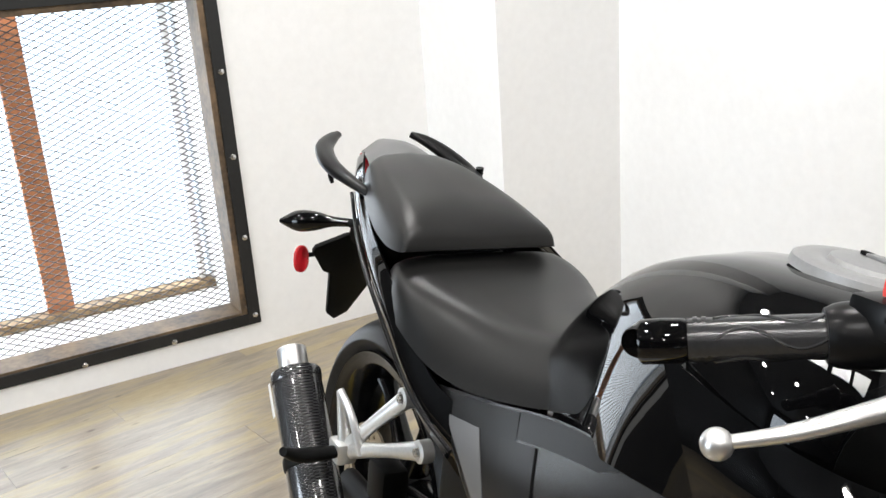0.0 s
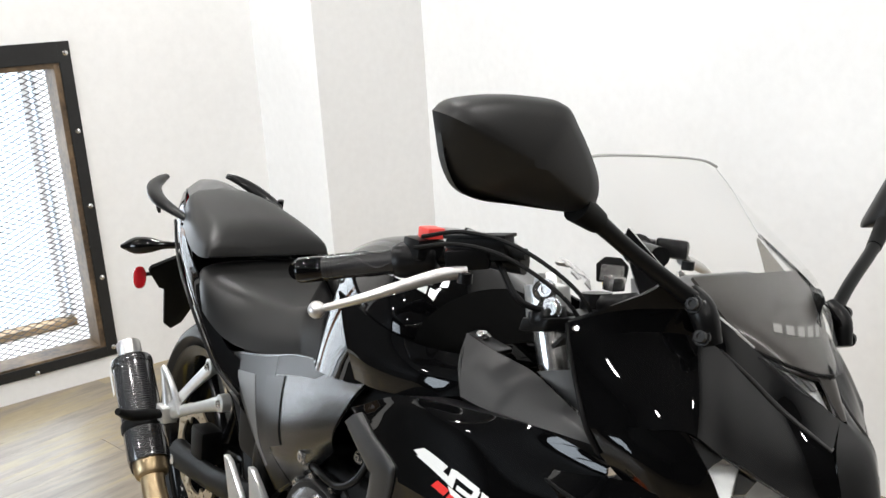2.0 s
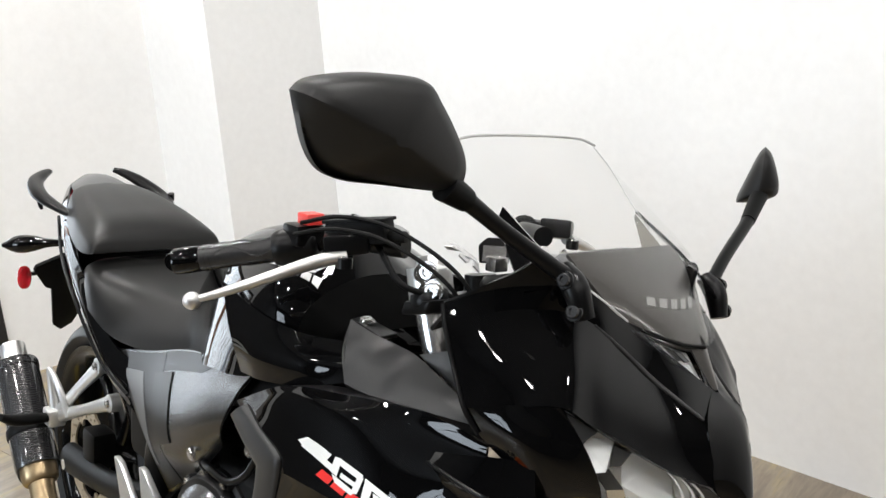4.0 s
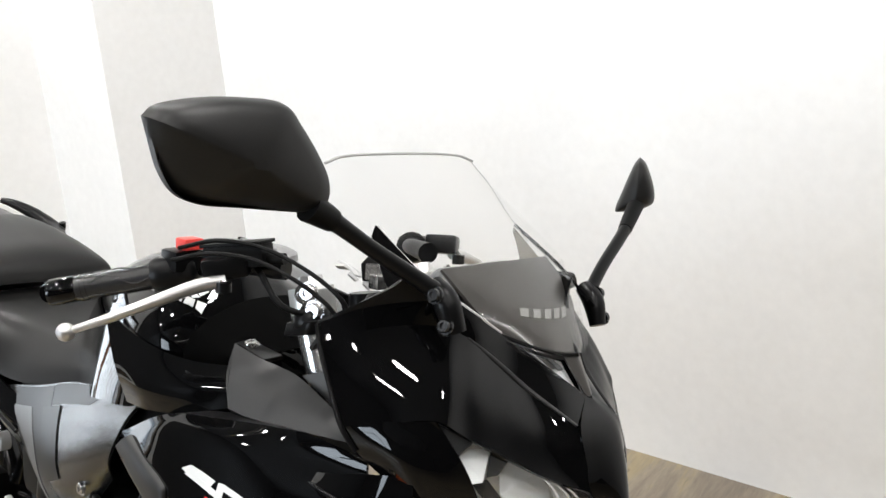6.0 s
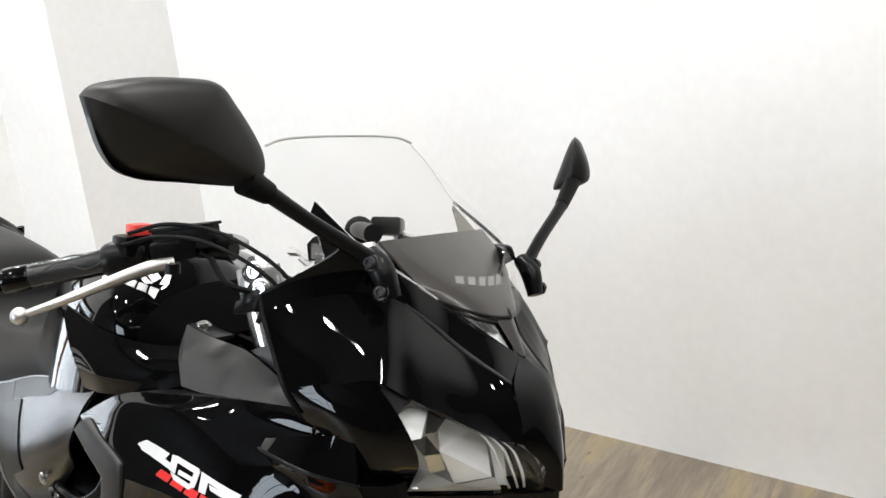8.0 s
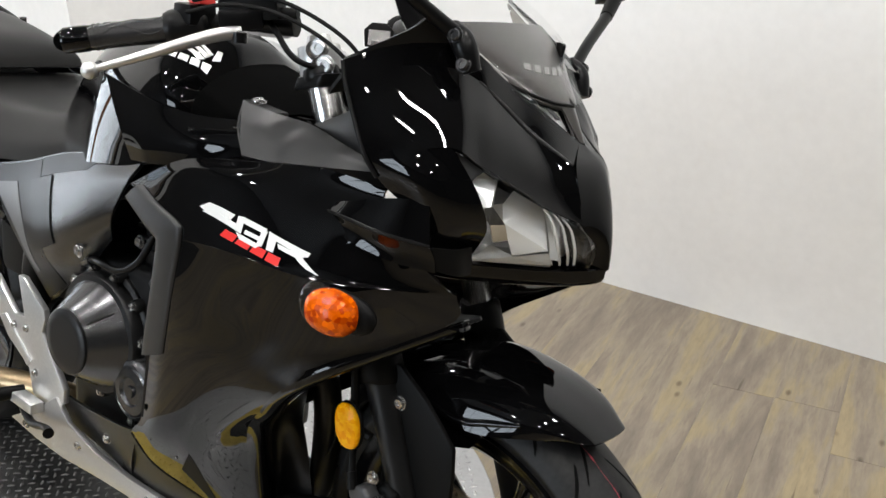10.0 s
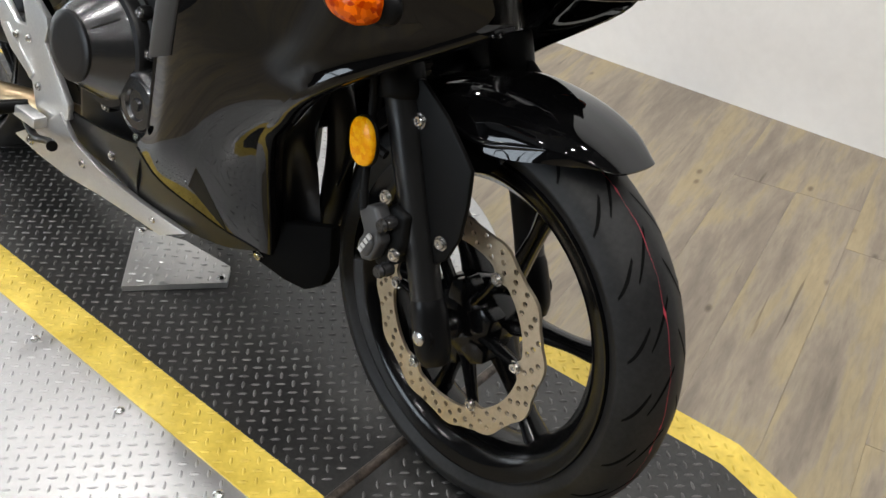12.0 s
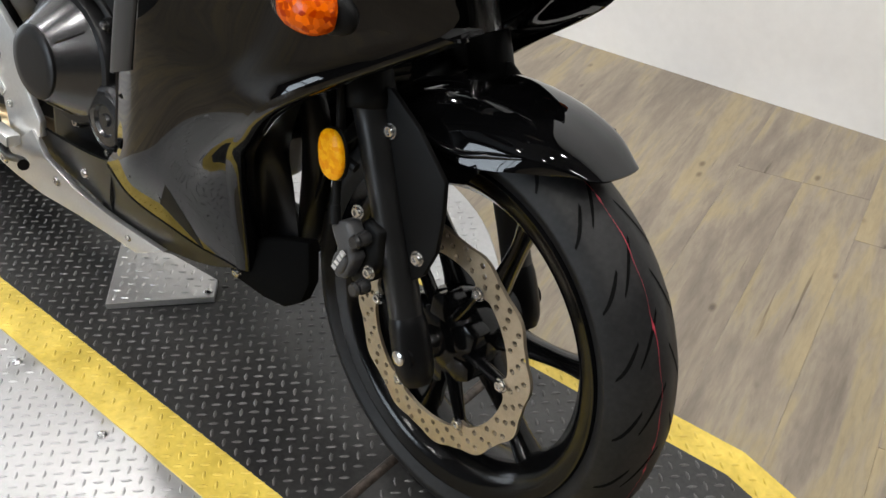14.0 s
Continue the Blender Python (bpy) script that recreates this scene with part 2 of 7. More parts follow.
CARBON = weave("carbon_twill", (0.008, 0.008, 0.009), (0.036, 0.036, 0.037), 380, 0.25, coat=1.0, chequer=True)
EMBOSS = weave("embossed_plastic", (0.0045, 0.0045, 0.0048), (0.0065, 0.0065, 0.0069), 420, 0.27, deep=0.00001, spec=0.52)
COVERG = material("satin_grey_cast_cover", (0.075, 0.075, 0.077), 0.24, metal=0.8, spec=0.5, vary=0.2, scale=12, fine=220, bump=0.06, depth=0.0004)
ENGINE = material("engine_black_coat", (0.012, 0.012, 0.0125), 0.36, spec=0.4, metal=0.3, vary=0.3, scale=12, fine=220, bump=0.12, depth=0.0006)
AMBER = faceted("amber_lens", (0.34, 0.028, 0.0), (0.84, 0.15, 0.001), 170)
AMBERY = faceted("yellow_reflector", (0.85, 0.30, 0.0), (1.0, 0.50, 0.01), 200)
REDL = glassy("red_lens", (0.62, 0.02, 0.03), 0.12, trans=0.3)
REDP = material("red_plastic", (0.72, 0.06, 0.05), 0.4)
CLEAR = clear_sheet("clear_lens", (0.99, 0.995, 0.995), 0.10)
SCREEN = clear_sheet("clear_screen", (0.996, 0.996, 0.994), 0.04, 0.28)
SMOKE = clear_sheet("smoked_lens", (0.55, 0.53, 0.5), 0.13)
SMOKEG = clear_sheet("smoked_lamp_field", (0.5, 0.5, 0.5), 0.13)
MIRRORK = material("grained_mirror_plastic", (0.0090, 0.0088, 0.0087), 0.42, spec=0.30, vary=0.25, scale=16, fine=600, bump=0.08, depth=0.0004)
MIRROR = material("mirror_glass", (0.9, 0.9, 0.9), 0.01, metal=1.0, vary=0.0)
REFLECT = material("lamp_reflector", (0.86, 0.86, 0.87), 0.09, metal=1.0, vary=0.06, rvary=0.5)
# stands in for chrome: the brightness it would mirror is put into the colour
REFLECT2 = material("lamp_bowl_mirror_white", (0.97, 0.97, 0.97), 0.16, metal=0.12, vary=0.06, rvary=0.5)
REFLECT3 = material("lamp_bowl_white_silver", (0.94, 0.94, 0.94), 0.28, metal=0.5, vary=0.06, rvary=0.4)
CALGREY = material("satin_grey_casting", (0.055, 0.055, 0.057), 0.42, metal=0.2, vary=0.15, fine=400, bump=0.12, depth=0.0004)
SLIDER = material("satin_black_slider", (0.011, 0.011, 0.0112), 0.30, spec=0.5, metal=0.2, vary=0.1, fine=400)
TRIMG = material("silver_grey_trim", (0.11, 0.11, 0.112), 0.38, spec=0.4, vary=0.1, fine=400)
EDGE = material("screen_edge", (0.45, 0.45, 0.44), 0.25, vary=0.1)
DARKWALL = material("charcoal_wall_paint", (0.028, 0.027, 0.026), 0.6, vary=0.1, scale=1.5, fine=40, bump=0.05)
DECALW = material("white_decal", (0.78, 0.78, 0.77), 0.3, vary=0.04)
DECALG = material("grey_decal", (0.22, 0.22, 0.21), 0.35, vary=0.06)
DECALS = material("silver_decal", (0.55, 0.55, 0.55), 0.3, metal=0.3, vary=0.06)
DECALR = material("red_decal", (0.72, 0.03, 0.025), 0.3, vary=0.04)
REDLINE = material("red_tyre_line", (0.38, 0.03, 0.05), 0.6, vary=0.3, scale=60)
WALLP = material("white_wall_paint", (0.82, 0.815, 0.805), 0.6, vary=0.03, scale=1.3, fine=35, bump=0.08, depth=0.001, hue=(0.85, 0.846, 0.838))
CEILP = material("dark_grey_ceiling_paint", (0.17, 0.17, 0.17), 0.7, vary=0.03, scale=1.0, fine=40)
WOODF = wood_floor("aged_plank_floor")
TREADK = material("black_tread_plate", (0.020, 0.020, 0.0207), 0.32, spec=0.55, metal=0.1, vary=0.4, scale=5, fine=120, bump=0.12, depth=0.0006, hue=(0.036, 0.035, 0.0335))
TREADW = material("lighter_black_lozenges", (0.105, 0.103, 0.10), 0.30, spec=0.55, metal=0.4, vary=0.4, scale=7, fine=150)
TREADS = material("aluminium_tread_plate", (0.44, 0.44, 0.44), 0.36, metal=0.7, vary=0.12, scale=4, fine=120, bump=0.1, depth=0.0005)
SKIRT = material("brushed_aluminium_edge", (0.62, 0.60, 0.57), 0.25, metal=0.9, vary=0.1, scale=3)
YELLOW = material("yellow_safety_paint", (0.66, 0.47, 0.06), 0.42, vary=0.18, scale=16, fine=90, bump=0.15, depth=0.0006, hue=(0.72, 0.54, 0.10))
FRAMEK = material("black_steel_frame", (0.012, 0.012, 0.012), 0.5, metal=0.1, vary=0.3, scale=9)
OLDWOOD = material("weathered_wood", (0.20, 0.13, 0.065), 0.7, vary=0.45, scale=14, fine=90, bump=0.4, depth=0.002, hue=(0.30, 0.20, 0.10))
DARKWOOD = material("dark_stained_wood", (0.045, 0.030, 0.018), 0.6, vary=0.6, scale=10, fine=60, bump=0.3, depth=0.002, hue=(0.12, 0.08, 0.045))
ORANGEW = material("orange_stained_wood", (0.52, 0.20, 0.08), 0.55, vary=0.2, scale=10, fine=120, bump=0.15)
RODM = material("worn_hinge_steel", (0.018, 0.015, 0.013), 0.42, metal=0.3, vary=0.6, scale=40, fine=160, bump=0.3, hue=(0.07, 0.055, 0.045))
MESHM = material("dark_expanded_steel", (0.06, 0.05, 0.042), 0.6, metal=0.3, vary=0.4, scale=30)
BRASS = material("yellow_key_tag", (0.55, 0.45, 0.15), 0.5)
SKYGLOW = glow("bright_overcast_sky", (0.76, 0.87, 1.0), 2.2)
SHOPGLOW = glow("bright_street_daylight", (0.78, 0.88, 1.0), 1.5)
LAMPGLOW = glow("lit_lamp_diffuser", (1.0, 0.95, 0.88), 12.0)


# ---- mesh tools ----
def catmull(pts, n):
    """Points along a smooth curve through pts, n to each stretch."""
    p = [Vector(q) for q in pts]
    if len(p) == 2:
        return [p[0].lerp(p[1], i / n) for i in range(n + 1)]
    e = [p[0] * 2 - p[1], *p, p[-1] * 2 - p[-2]]
    out = []
    for k in range(1, len(e) - 2):
        a, b, c, d = e[k - 1], e[k], e[k + 1], e[k + 2]
        for i in range(n):
            t = i / n
            out.append(0.5 * (2 * b + (c - a) * t + (2 * a - 5 * b + 4 * c - d) * t * t + (3 * b - a - 3 * c + d) * t ** 3))
    out.append(p[-1])
    return out


def surface(rows, nu=5, nv=5):
    """A grid of points through rows of control points."""
    fine = [catmull(r, nu) for r in rows]
    cols = [catmull([r[i] for r in fine], nv) for i in range(len(fine[0]))]
    return [[cols[i][j] for i in range(len(cols))] for j in range(len(cols[0]))]


def shell(rows, thick=0.004, nu=5, nv=5, inward=(0, 0, 0)):
    """A curved sheet with thickness, its back set towards the point inward."""
    g = surface(rows, nu, nv)
    R, C = len(g), len(g[0])
    nrm = [[None] * C for _ in range(R)]
    for j in range(R):
        for i in range(C):
            du = g[j][min(i + 1, C - 1)] - g[j][max(i - 1, 0)]
            dv = g[min(j + 1, R - 1)][i] - g[max(j - 1, 0)][i]
            n = du.cross(dv)
            nrm[j][i] = n.normalized() if n.length > 1e-12 else Vector((0, 0, 0))
    mid = g[R // 2][C // 2]
    s = 1 if nrm[R // 2][C // 2].dot(Vector(inward) - mid) > 0 else -1
    v = [p for r in g for p in r] + [g[j][i] + nrm[j][i] * (s * thick) for j in range(R) for i in range(C)]
    f = []
    o = R * C
    for j in range(R - 1):
        for i in range(C - 1):
            a, b, c, d = j * C + i, j * C + i + 1, (j + 1) * C + i + 1, (j + 1) * C + i
            f += [(a, b, c, d), (o + d, o + c, o + b, o + a)]
    for i in range(C - 1):
        f += [(i, o + i, o + i + 1, i + 1), ((R - 1) * C + i + 1, o + (R - 1) * C + i + 1, o + (R - 1) * C + i, (R - 1) * C + i)]
    for j in range(R - 1):
        f += [((j + 1) * C, o + (j + 1) * C, o + j * C, j * C), (j * C + C - 1, o + j * C + C - 1, o + (j + 1) * C + C - 1, (j + 1) * C + C - 1)]
    return v, f


def loft(rings, closed=True, caps=True):
    """A skin over rings of equally many points."""
    n = len(rings[0])
    v = [Vector(p) for r in rings for p in r]
    f = []
    for k in range(len(rings) - 1):
        for i in range(n if closed else n - 1):
            a, b = k * n + i, k * n + (i + 1) % n
            f.append((a, b, b + n, a + n))
    if caps:
        f += [tuple(range(n - 1, -1, -1)), tuple(range((len(rings) - 1) * n, len(rings) * n))]
    return v, f


def tube(pts, radius, seg=12, n=5, flat=1.0, up=(0, 0, 1)):
    """A round or flattened bar along a smooth curve; radius: one for all, or one for each point."""
    path = catmull(pts, n) if len(pts) > 2 else [Vector(p) for p in pts]
    rad = [radius] * len(pts) if isinstance(radius, (int, float)) else list(radius)
    rr = [r.x for r in catmull([(q, 0, 0) for q in rad], n)] if len(pts) > 2 else rad
    rings = []
    side = None
    for k, p in enumerate(path):
        d = (path[min(k + 1, len(path) - 1)] - path[max(k - 1, 0)]).normalized()
        side = d.cross(Vector(up)) if side is None else side - d * side.dot(d)
        if side.length < 1e-4:
            side = d.cross(Vector((1, 0, 0)))
        side.normalize()
        u = side.cross(d)
        rings.append([p + (side * math.cos(a) + u * math.sin(a) * flat) * rr[k] for a in (2 * math.pi * i / seg for i in range(seg))])
    return loft(rings)


def turned(profile, origin, axis, seg=32, start=None, arc=2 * math.pi):
    """A turned body: profile of (radius, height along the axis)."""
    ax = Vector(axis).normalized()
    sx = ax.orthogonal().normalized() if start is None else (Vector(start) - ax * Vector(start).dot(ax)).normalized()
    sy = ax.cross(sx)
    whole = arc > 6.28
    m = seg if whole else seg + 1
    v, f = [], []
    for r, h in profile:
        for i in range(m):
            a = arc * i / seg
            v.append(Vector(origin) + ax * h + (sx * math.cos(a) + sy * math.sin(a)) * r)
    for k in range(len(profile) - 1):
        for i in range(seg):
            a, b = k * m + i, k * m + (i + 1) % m
            f.append((a, b, b + m, a + m))
    return v, f


def joined(*bodies):
    v, f = [], []
    for bv, bf in bodies:
        o = len(v)
        v += bv
        f += [tuple(i + o for i in q) for q in bf]
    return v, f


def moved(body, m):
    return [m @ Vector(p) for p in body[0]], body[1]


def mirrored(body, mid=0.0, narrow=1.0):
    """The mirror image of a body across the plane y = mid."""
    return [Vector((p[0], mid + (mid - p[1]) * narrow, p[2])) for p in body[0]], [tuple(reversed(q)) for q in body[1]]


def from_bm(bm):
    bm.verts.ensure_lookup_table()
    bm.verts.index_update()
    out = [v.co.copy() for v in bm.verts], [tuple(v.index for v in q.verts) for q in bm.faces]
    bm.free()
    return out


def block(x0, x1, y0, y1, z0, z1, bevel=0.0, seg=2):
    bm = bmesh.new()
    bmesh.ops.create_cube(bm, size=1.0)
    for v in bm.verts:
        v.co = Vector(((x0 + x1) / 2 + v.co.x * (x1 - x0), (y0 + y1) / 2 + v.co.y * (y1 - y0), (z0 + z1) / 2 + v.co.z * (z1 - z0)))
    if bevel:
        bmesh.ops.bevel(bm, geom=bm.edges[:], offset=bevel, segments=seg, profile=0.6, affect="EDGES")
    return from_bm(bm)


def slab(outline, push, bevel=0.0, seg=2):
    """A flat outline pushed along a vector into a plate with worn edges."""
    bm = bmesh.new()
    vs = [bm.verts.new(p) for p in outline]
    base = bm.faces.new(vs)
    top = bmesh.ops.extrude_face_region(bm, geom=[base])
    bmesh.ops.translate(bm, vec=Vector(push), verts=[g for g in top["geom"] if isinstance(g, bmesh.types.BMVert)])
    bmesh.ops.recalc_face_normals(bm, faces=bm.faces[:])
    if bevel:
        bmesh.ops.bevel(bm, geom=bm.edges[:], offset=bevel, segments=seg, profile=0.6, affect="EDGES")
    bmesh.ops.triangulate(bm, faces=[q for q in bm.faces if len(q.verts) > 4])
    return from_bm(bm)


def ball(center, radii, m=None, nu=24, nv=14, power=1.0):
    v, f = [], []
    sgn = lambda a: math.copysign(abs(a) ** power, a)
    for j in range(nv + 1):
        th = math.pi * j / nv
        for i in range(nu):
            ph = 2 * math.pi * i / nu
            p = Vector((sgn(math.sin(th)) * sgn(math.cos(ph)) * radii[0], sgn(math.sin(th)) * sgn(math.sin(ph)) * radii[1], sgn(math.cos(th)) * radii[2]))
            v.append(Vector(center) + (m @ p if m else p))
    for j in range(nv):
        for i in range(nu):
            a, b = j * nu + i, j * nu + (i + 1) % nu
            f.append((a, a + nu, b + nu, b))
    return v, f


def mesh_of(name, body, mat, smooth=True, angle=40):
    me = bpy.data.meshes.new(name)
    me.from_pydata([tuple(p) for p in body[0]], [], body[1])
    bm = bmesh.new()
    bm.from_mesh(me)
    bmesh.ops.remove_doubles(bm, verts=bm.verts[:], dist=1e-6)
    bmesh.ops.recalc_face_normals(bm, faces=bm.faces[:])
    for q in bm.faces:
        q.smooth = smooth
    if smooth:
        for e in bm.edges:
            if len(e.link_faces) == 2 and e.calc_face_angle(0) > radians(angle):
                e.smooth = False
    bm.to_mesh(me)
    bm.free()
    me.materials.append(mat)
    return me


def thing(name, label, category, group="", kind="", m=None):
    ob = new(name)
    if m is not None:
        ob.matrix_world = m
    return tagged(ob, label, category, group, kind)


def part(name, body, mat, parent, label="", smooth=True, angle=40):
    """One mesh object under a thing or under a part."""
    ob = new(name, mesh_of(name, body, mat, smooth, angle))
    ob.parent = parent
    if label:
        ob["label"] = label
    return ob


def solid(name, body, mat, label, category, kind="", group="", smooth=True):
    """A thing that is one mesh."""
    return tagged(new(name, mesh_of(name, body, mat, smooth)), label, category, group, kind)


# ---- the room ----
T = 0.16
OY0, OY1, OZ0, OZ1 = -0.90, 0.335, 0.06, 1.155  # opening of the meshed window
BACK = XW - 0.46


def wall_boxes(*boxes):
    return joined(*[block(*b) for b in boxes])


solid("wall_west", wall_boxes((BACK, XW, OY0 - 0.13, OY0, FLOOR, CEIL), (BACK, XW, OY1, YN + T, FLOOR, CEIL), (BACK, XW, OY0, OY1, FLOOR, OZ0), (BACK, XW, OY0, OY1, OZ1, CEIL)),
      WALLP, "thick white painted wall round the meshed window", "wall", "structure", smooth=False)
# unseen wall, set dark so the paint mirrors black and fill light drops
solid("wall_southwest", block(BACK, XW, YS - T, OY0 - 0.13, FLOOR, CEIL), DARKWALL, "unseen stretch of wall, made dark to keep the fairing's reflections black", "wall", "structure", smooth=False)
solid("wall_north", block(XW, XE + T, YN, YN + T, FLOOR, CEIL), WALLP, "plain white painted wall, faintly uneven in tone", "wall", "structure", smooth=False)
solid("wall_east", block(XE, XE + T, YS - T, YN, FLOOR, CEIL), DARKWALL, "plain charcoal painted wall", "wall", "structure", smooth=False)
WIN = [(-2.75, -0.75)]
W0, W1 = 0.55, 2.35
pieces = [(XW, XE, YS - T, YS, FLOOR, W0), (XW, XE, YS - T, YS, W1, CEIL)]
edges = [XW] + [e for w in WIN for e in w] + [XE]
for k in range(0, len(edges), 2):
    pieces.append((edges[k], edges[k + 1], YS - T, YS, W0, W1))
solid("wall_south", wall_boxes(*pieces), DARKWALL, "charcoal painted wall with a shop window", "wall", "structure", smooth=False)
solid("wall_pilaster", block(XW, -2.548, 1.10, YN, FLOOR, CEIL), WALLP, "white painted pilaster in the corner of the room", "pilaster", "structure", smooth=False)
solid("ceiling", block(XW - 0.46, XE + T, YS - T, YN + T, CEIL, CEIL + 0.12), CEILP, "plain dark grey ceiling", "ceiling", "structure", smooth=False)

# shop windows on the far side
for k, (a, b) in enumerate(WIN):
    w = thing("shop_window", "tall shop window with white frame and glazing bars", "window", "", "structure")
    fr = joined(block(a, a + 0.05, YS - 0.12, YS - 0.04, W0, W1), block(b - 0.05, b, YS - 0.12, YS - 0.04, W0, W1), block(a + 0.05, b - 0.05, YS - 0.12, YS - 0.04, W0, W0 + 0.05), block(a + 0.05, b - 0.05, YS - 0.12, YS - 0.04, W1 - 0.05, W1))
    part("window_frame", fr, FRAMEK, w, smooth=False)
    for c in (1, 2, 3):
        x = a + (b - a) * c / 4
        part("glazing_bar", block(x - 0.018, x + 0.018, YS - 0.115, YS - 0.075, W0 + 0.05, W1 - 0.05), FRAMEK, w, smooth=False)
    pane = part("pane", block(a + 0.05, b - 0.05, YS - 0.098, YS - 0.092, W0 + 0.05, W1 - 0.05), CLEAR, w, smooth=False)
    pane.visible_shadow = False
solid("backdrop_street", block(XW - 1, XE + 1, YS - 1.22, YS - 1.2, -0.5, 3.2), SHOPGLOW, "bright daylight outside the shop windows", "backdrop", "structure", smooth=False)
solid("backdrop_sky", block(-4.32, -4.3, -2.2, 1.6, -0.6, 2.4), SKYGLOW, "overexposed white daylight outside the meshed window", "backdrop", "structure", smooth=False)

# meshed window: steel frame, wooden lining, expanded metal, old casement behind
win = thing("window_1", "wall opening with black steel frame and expanded metal mesh", "window", "", "structure")
fo = [(OY0 - 0.04, OY1 + 0.041, OZ0 - 0.035, OZ1 + 0.07)]
y0, y1, z0, z1 = fo[0]
fx0, fx1 = XW, XW + 0.008
part("steel_frame", joined(block(fx0, fx1, y0, OY0, z0, z1, 0.001), block(fx0, fx1, OY1 - 0.002, y1, z0, z1, 0.001), block(fx0, fx1, OY0, OY1 - 0.002, z0, OZ0 + 0.004, 0.001), block(fx0, fx1, OY0, OY1 - 0.002, OZ1 - 0.004, z1, 0.001)), FRAMEK, win, "black painted flat steel frame", smooth=False)
LD = 0.13
part("lining", joined(block(XW - LD, XW - 0.001, OY1 - 0.022, OY1 - 0.001, OZ0 + 0.002, OZ1 - 0.002, 0.002), block(XW - LD, XW - 0.001, OY0 + 0.001, OY0 + 0.022, OZ0 + 0.002, OZ1 - 0.002, 0.002), block(XW - LD, XW - 0.001, OY0 + 0.022, OY1 - 0.022, OZ1 - 0.024, OZ1 - 0.002, 0.002)), DARKWOOD, win, "stained weathered wooden lining", smooth=False)
part("lining_sill", block(XW - LD, XW - 0.001, OY0 + 0.022, OY1 - 0.022, OZ0 + 0.001, OZ0 + 0.012, 0.002), DARKWOOD, win, smooth=False)
bolt = turned([(0.0001, 0.007), (0.006, 0.0065), (0.0095, 0.004), (0.0105, 0.0)], (0, 0, 0), (1, 0, 0), 14)
places = [(0.357, z) for z in (1.183, 0.902, 0.621, 0.341, 0.058)] + [(y, 0.034) for y in (0.069, -0.221, -0.511, -0.80)] + [(y, 1.19) for y in (0.075, -0.215, -0.505, -0.795)]
bm_me = mesh_of("frame_bolt", bolt, STEEL)
for by_, bz_ in places:
    b_ob = new("frame_bolt", bm_me)
    b_ob.location, b_ob.parent = (fx1, by_, bz_), win
# expanded metal: slanted strands meeting in diamonds
PW, PH, MX = 0.046, 0.0215, XW - LD - 0.004
ny, nz = int((OY1 - OY0) / PW) + 1, int((OZ1 - OZ0) / PH) + 1
sv, sf = [], []
for i in range(ny):
    for j in range(nz):
        cy, cz = OY0 + i * PW, OZ0 + j * PH
        for sgn in (1, -1):
            a, b = Vector((0, cy, cz)), Vector((0, cy + PW / 2, cz + sgn * PH / 2))
            c = Vector((0, cy + PW, cz))
            for p, q in ((a, b), (b, c)):
                if max(p.y, q.y) > OY1 - 0.001 or min(p.y, q.y) < OY0 + 0.001 or max(p.z, q.z) > OZ1 - 0.02 or min(p.z, q.z) < OZ0 + 0.01:
                    continue
                o = len(sv)
                h = 0.0019
                for e in (p, q):
                    sv += [Vector((MX, e.y, e.z - h)), Vector((MX + 0.003, e.y, e.z + h * 0.3)), Vector((MX - 0.002, e.y, e.z + h))]
                sf += [(o, o + 1, o + 4, o + 3), (o + 1, o + 2, o + 5, o + 4), (o + 2, o, o + 3, o + 5)]
mesh_me = bpy.data.meshes.new("expanded_mesh")
mesh_me.from_pydata([tuple(p) for p in sv], [], sf)
mesh_me.materials.append(MESHM)
mob = tagged(new("expanded_mesh", mesh_me), "dark expanded metal mesh", kind="stuff")
mob.parent = win
part("casement_post", block(BACK + 0.01, BACK + 0.06, -0.262, -0.172, OZ0 + 0.03, OZ1, 0.004), ORANGEW, win, "orange stained wooden post")
part("casement_sill", block(BACK + 0.01, BACK + 0.09, OY0, OY1, OZ0, OZ0 + 0.03, 0.004), OLDWOOD, win, "dusty dark wooden sill")
part("casement_stile", block(BACK + 0.01, BACK + 0.05, OY1 - 0.045, OY1 - 0.02, OZ0 + 0.03, OZ1, 0.003), WALLP, win)
pane = part("pane", block(BACK + 0.02, BACK + 0.024, OY0, OY1, OZ0 + 0.03, OZ1), CLEAR, win, smooth=False)
pane.visible_shadow = False

# round ceiling lamps
first = None
for lx, ly, _ in LAMPS:
    if first is None:
        first = thing("ceiling_lamp", "round white ceiling lamp, switched on", "lamp", "ceiling lamps", m=pose(lx, ly, CEIL))
        part("housing", turned([(0.0001, 0.0), (0.115, 0.0), (0.12, -0.02), (0.115, -0.055), (0.10, -0.06), (0.098, -0.03), (0.0001, -0.03)], (0, 0, 0), (0, 0, 1), 32), WALLP, first)
        part("diffuser", turned([(0.0001, -0.062), (0.06, -0.06), (0.097, -0.052)], (0, 0, 0), (0, 0, 1), 32), LAMPGLOW, first, "glowing diffuser")
    else:
        copy_thing(first, pose(lx, ly, CEIL))

# ---- the turntable and its runway ----
table = thing("turntable", "round aluminium tread plate turntable for motorcycles", "turntable")
TC, TR = Vector((-0.74, 0.075, 0)), 0.623
part("deck", turned([(0.0001, -0.004), (TR - 0.002, -0.004), (TR, -0.006), (TR, -0.012), (TR - 0.006, -0.0125), (0.0001, -0.0125)], TC, (0, 0, 1), 96), TREADS, table, "silver aluminium tread plate deck")
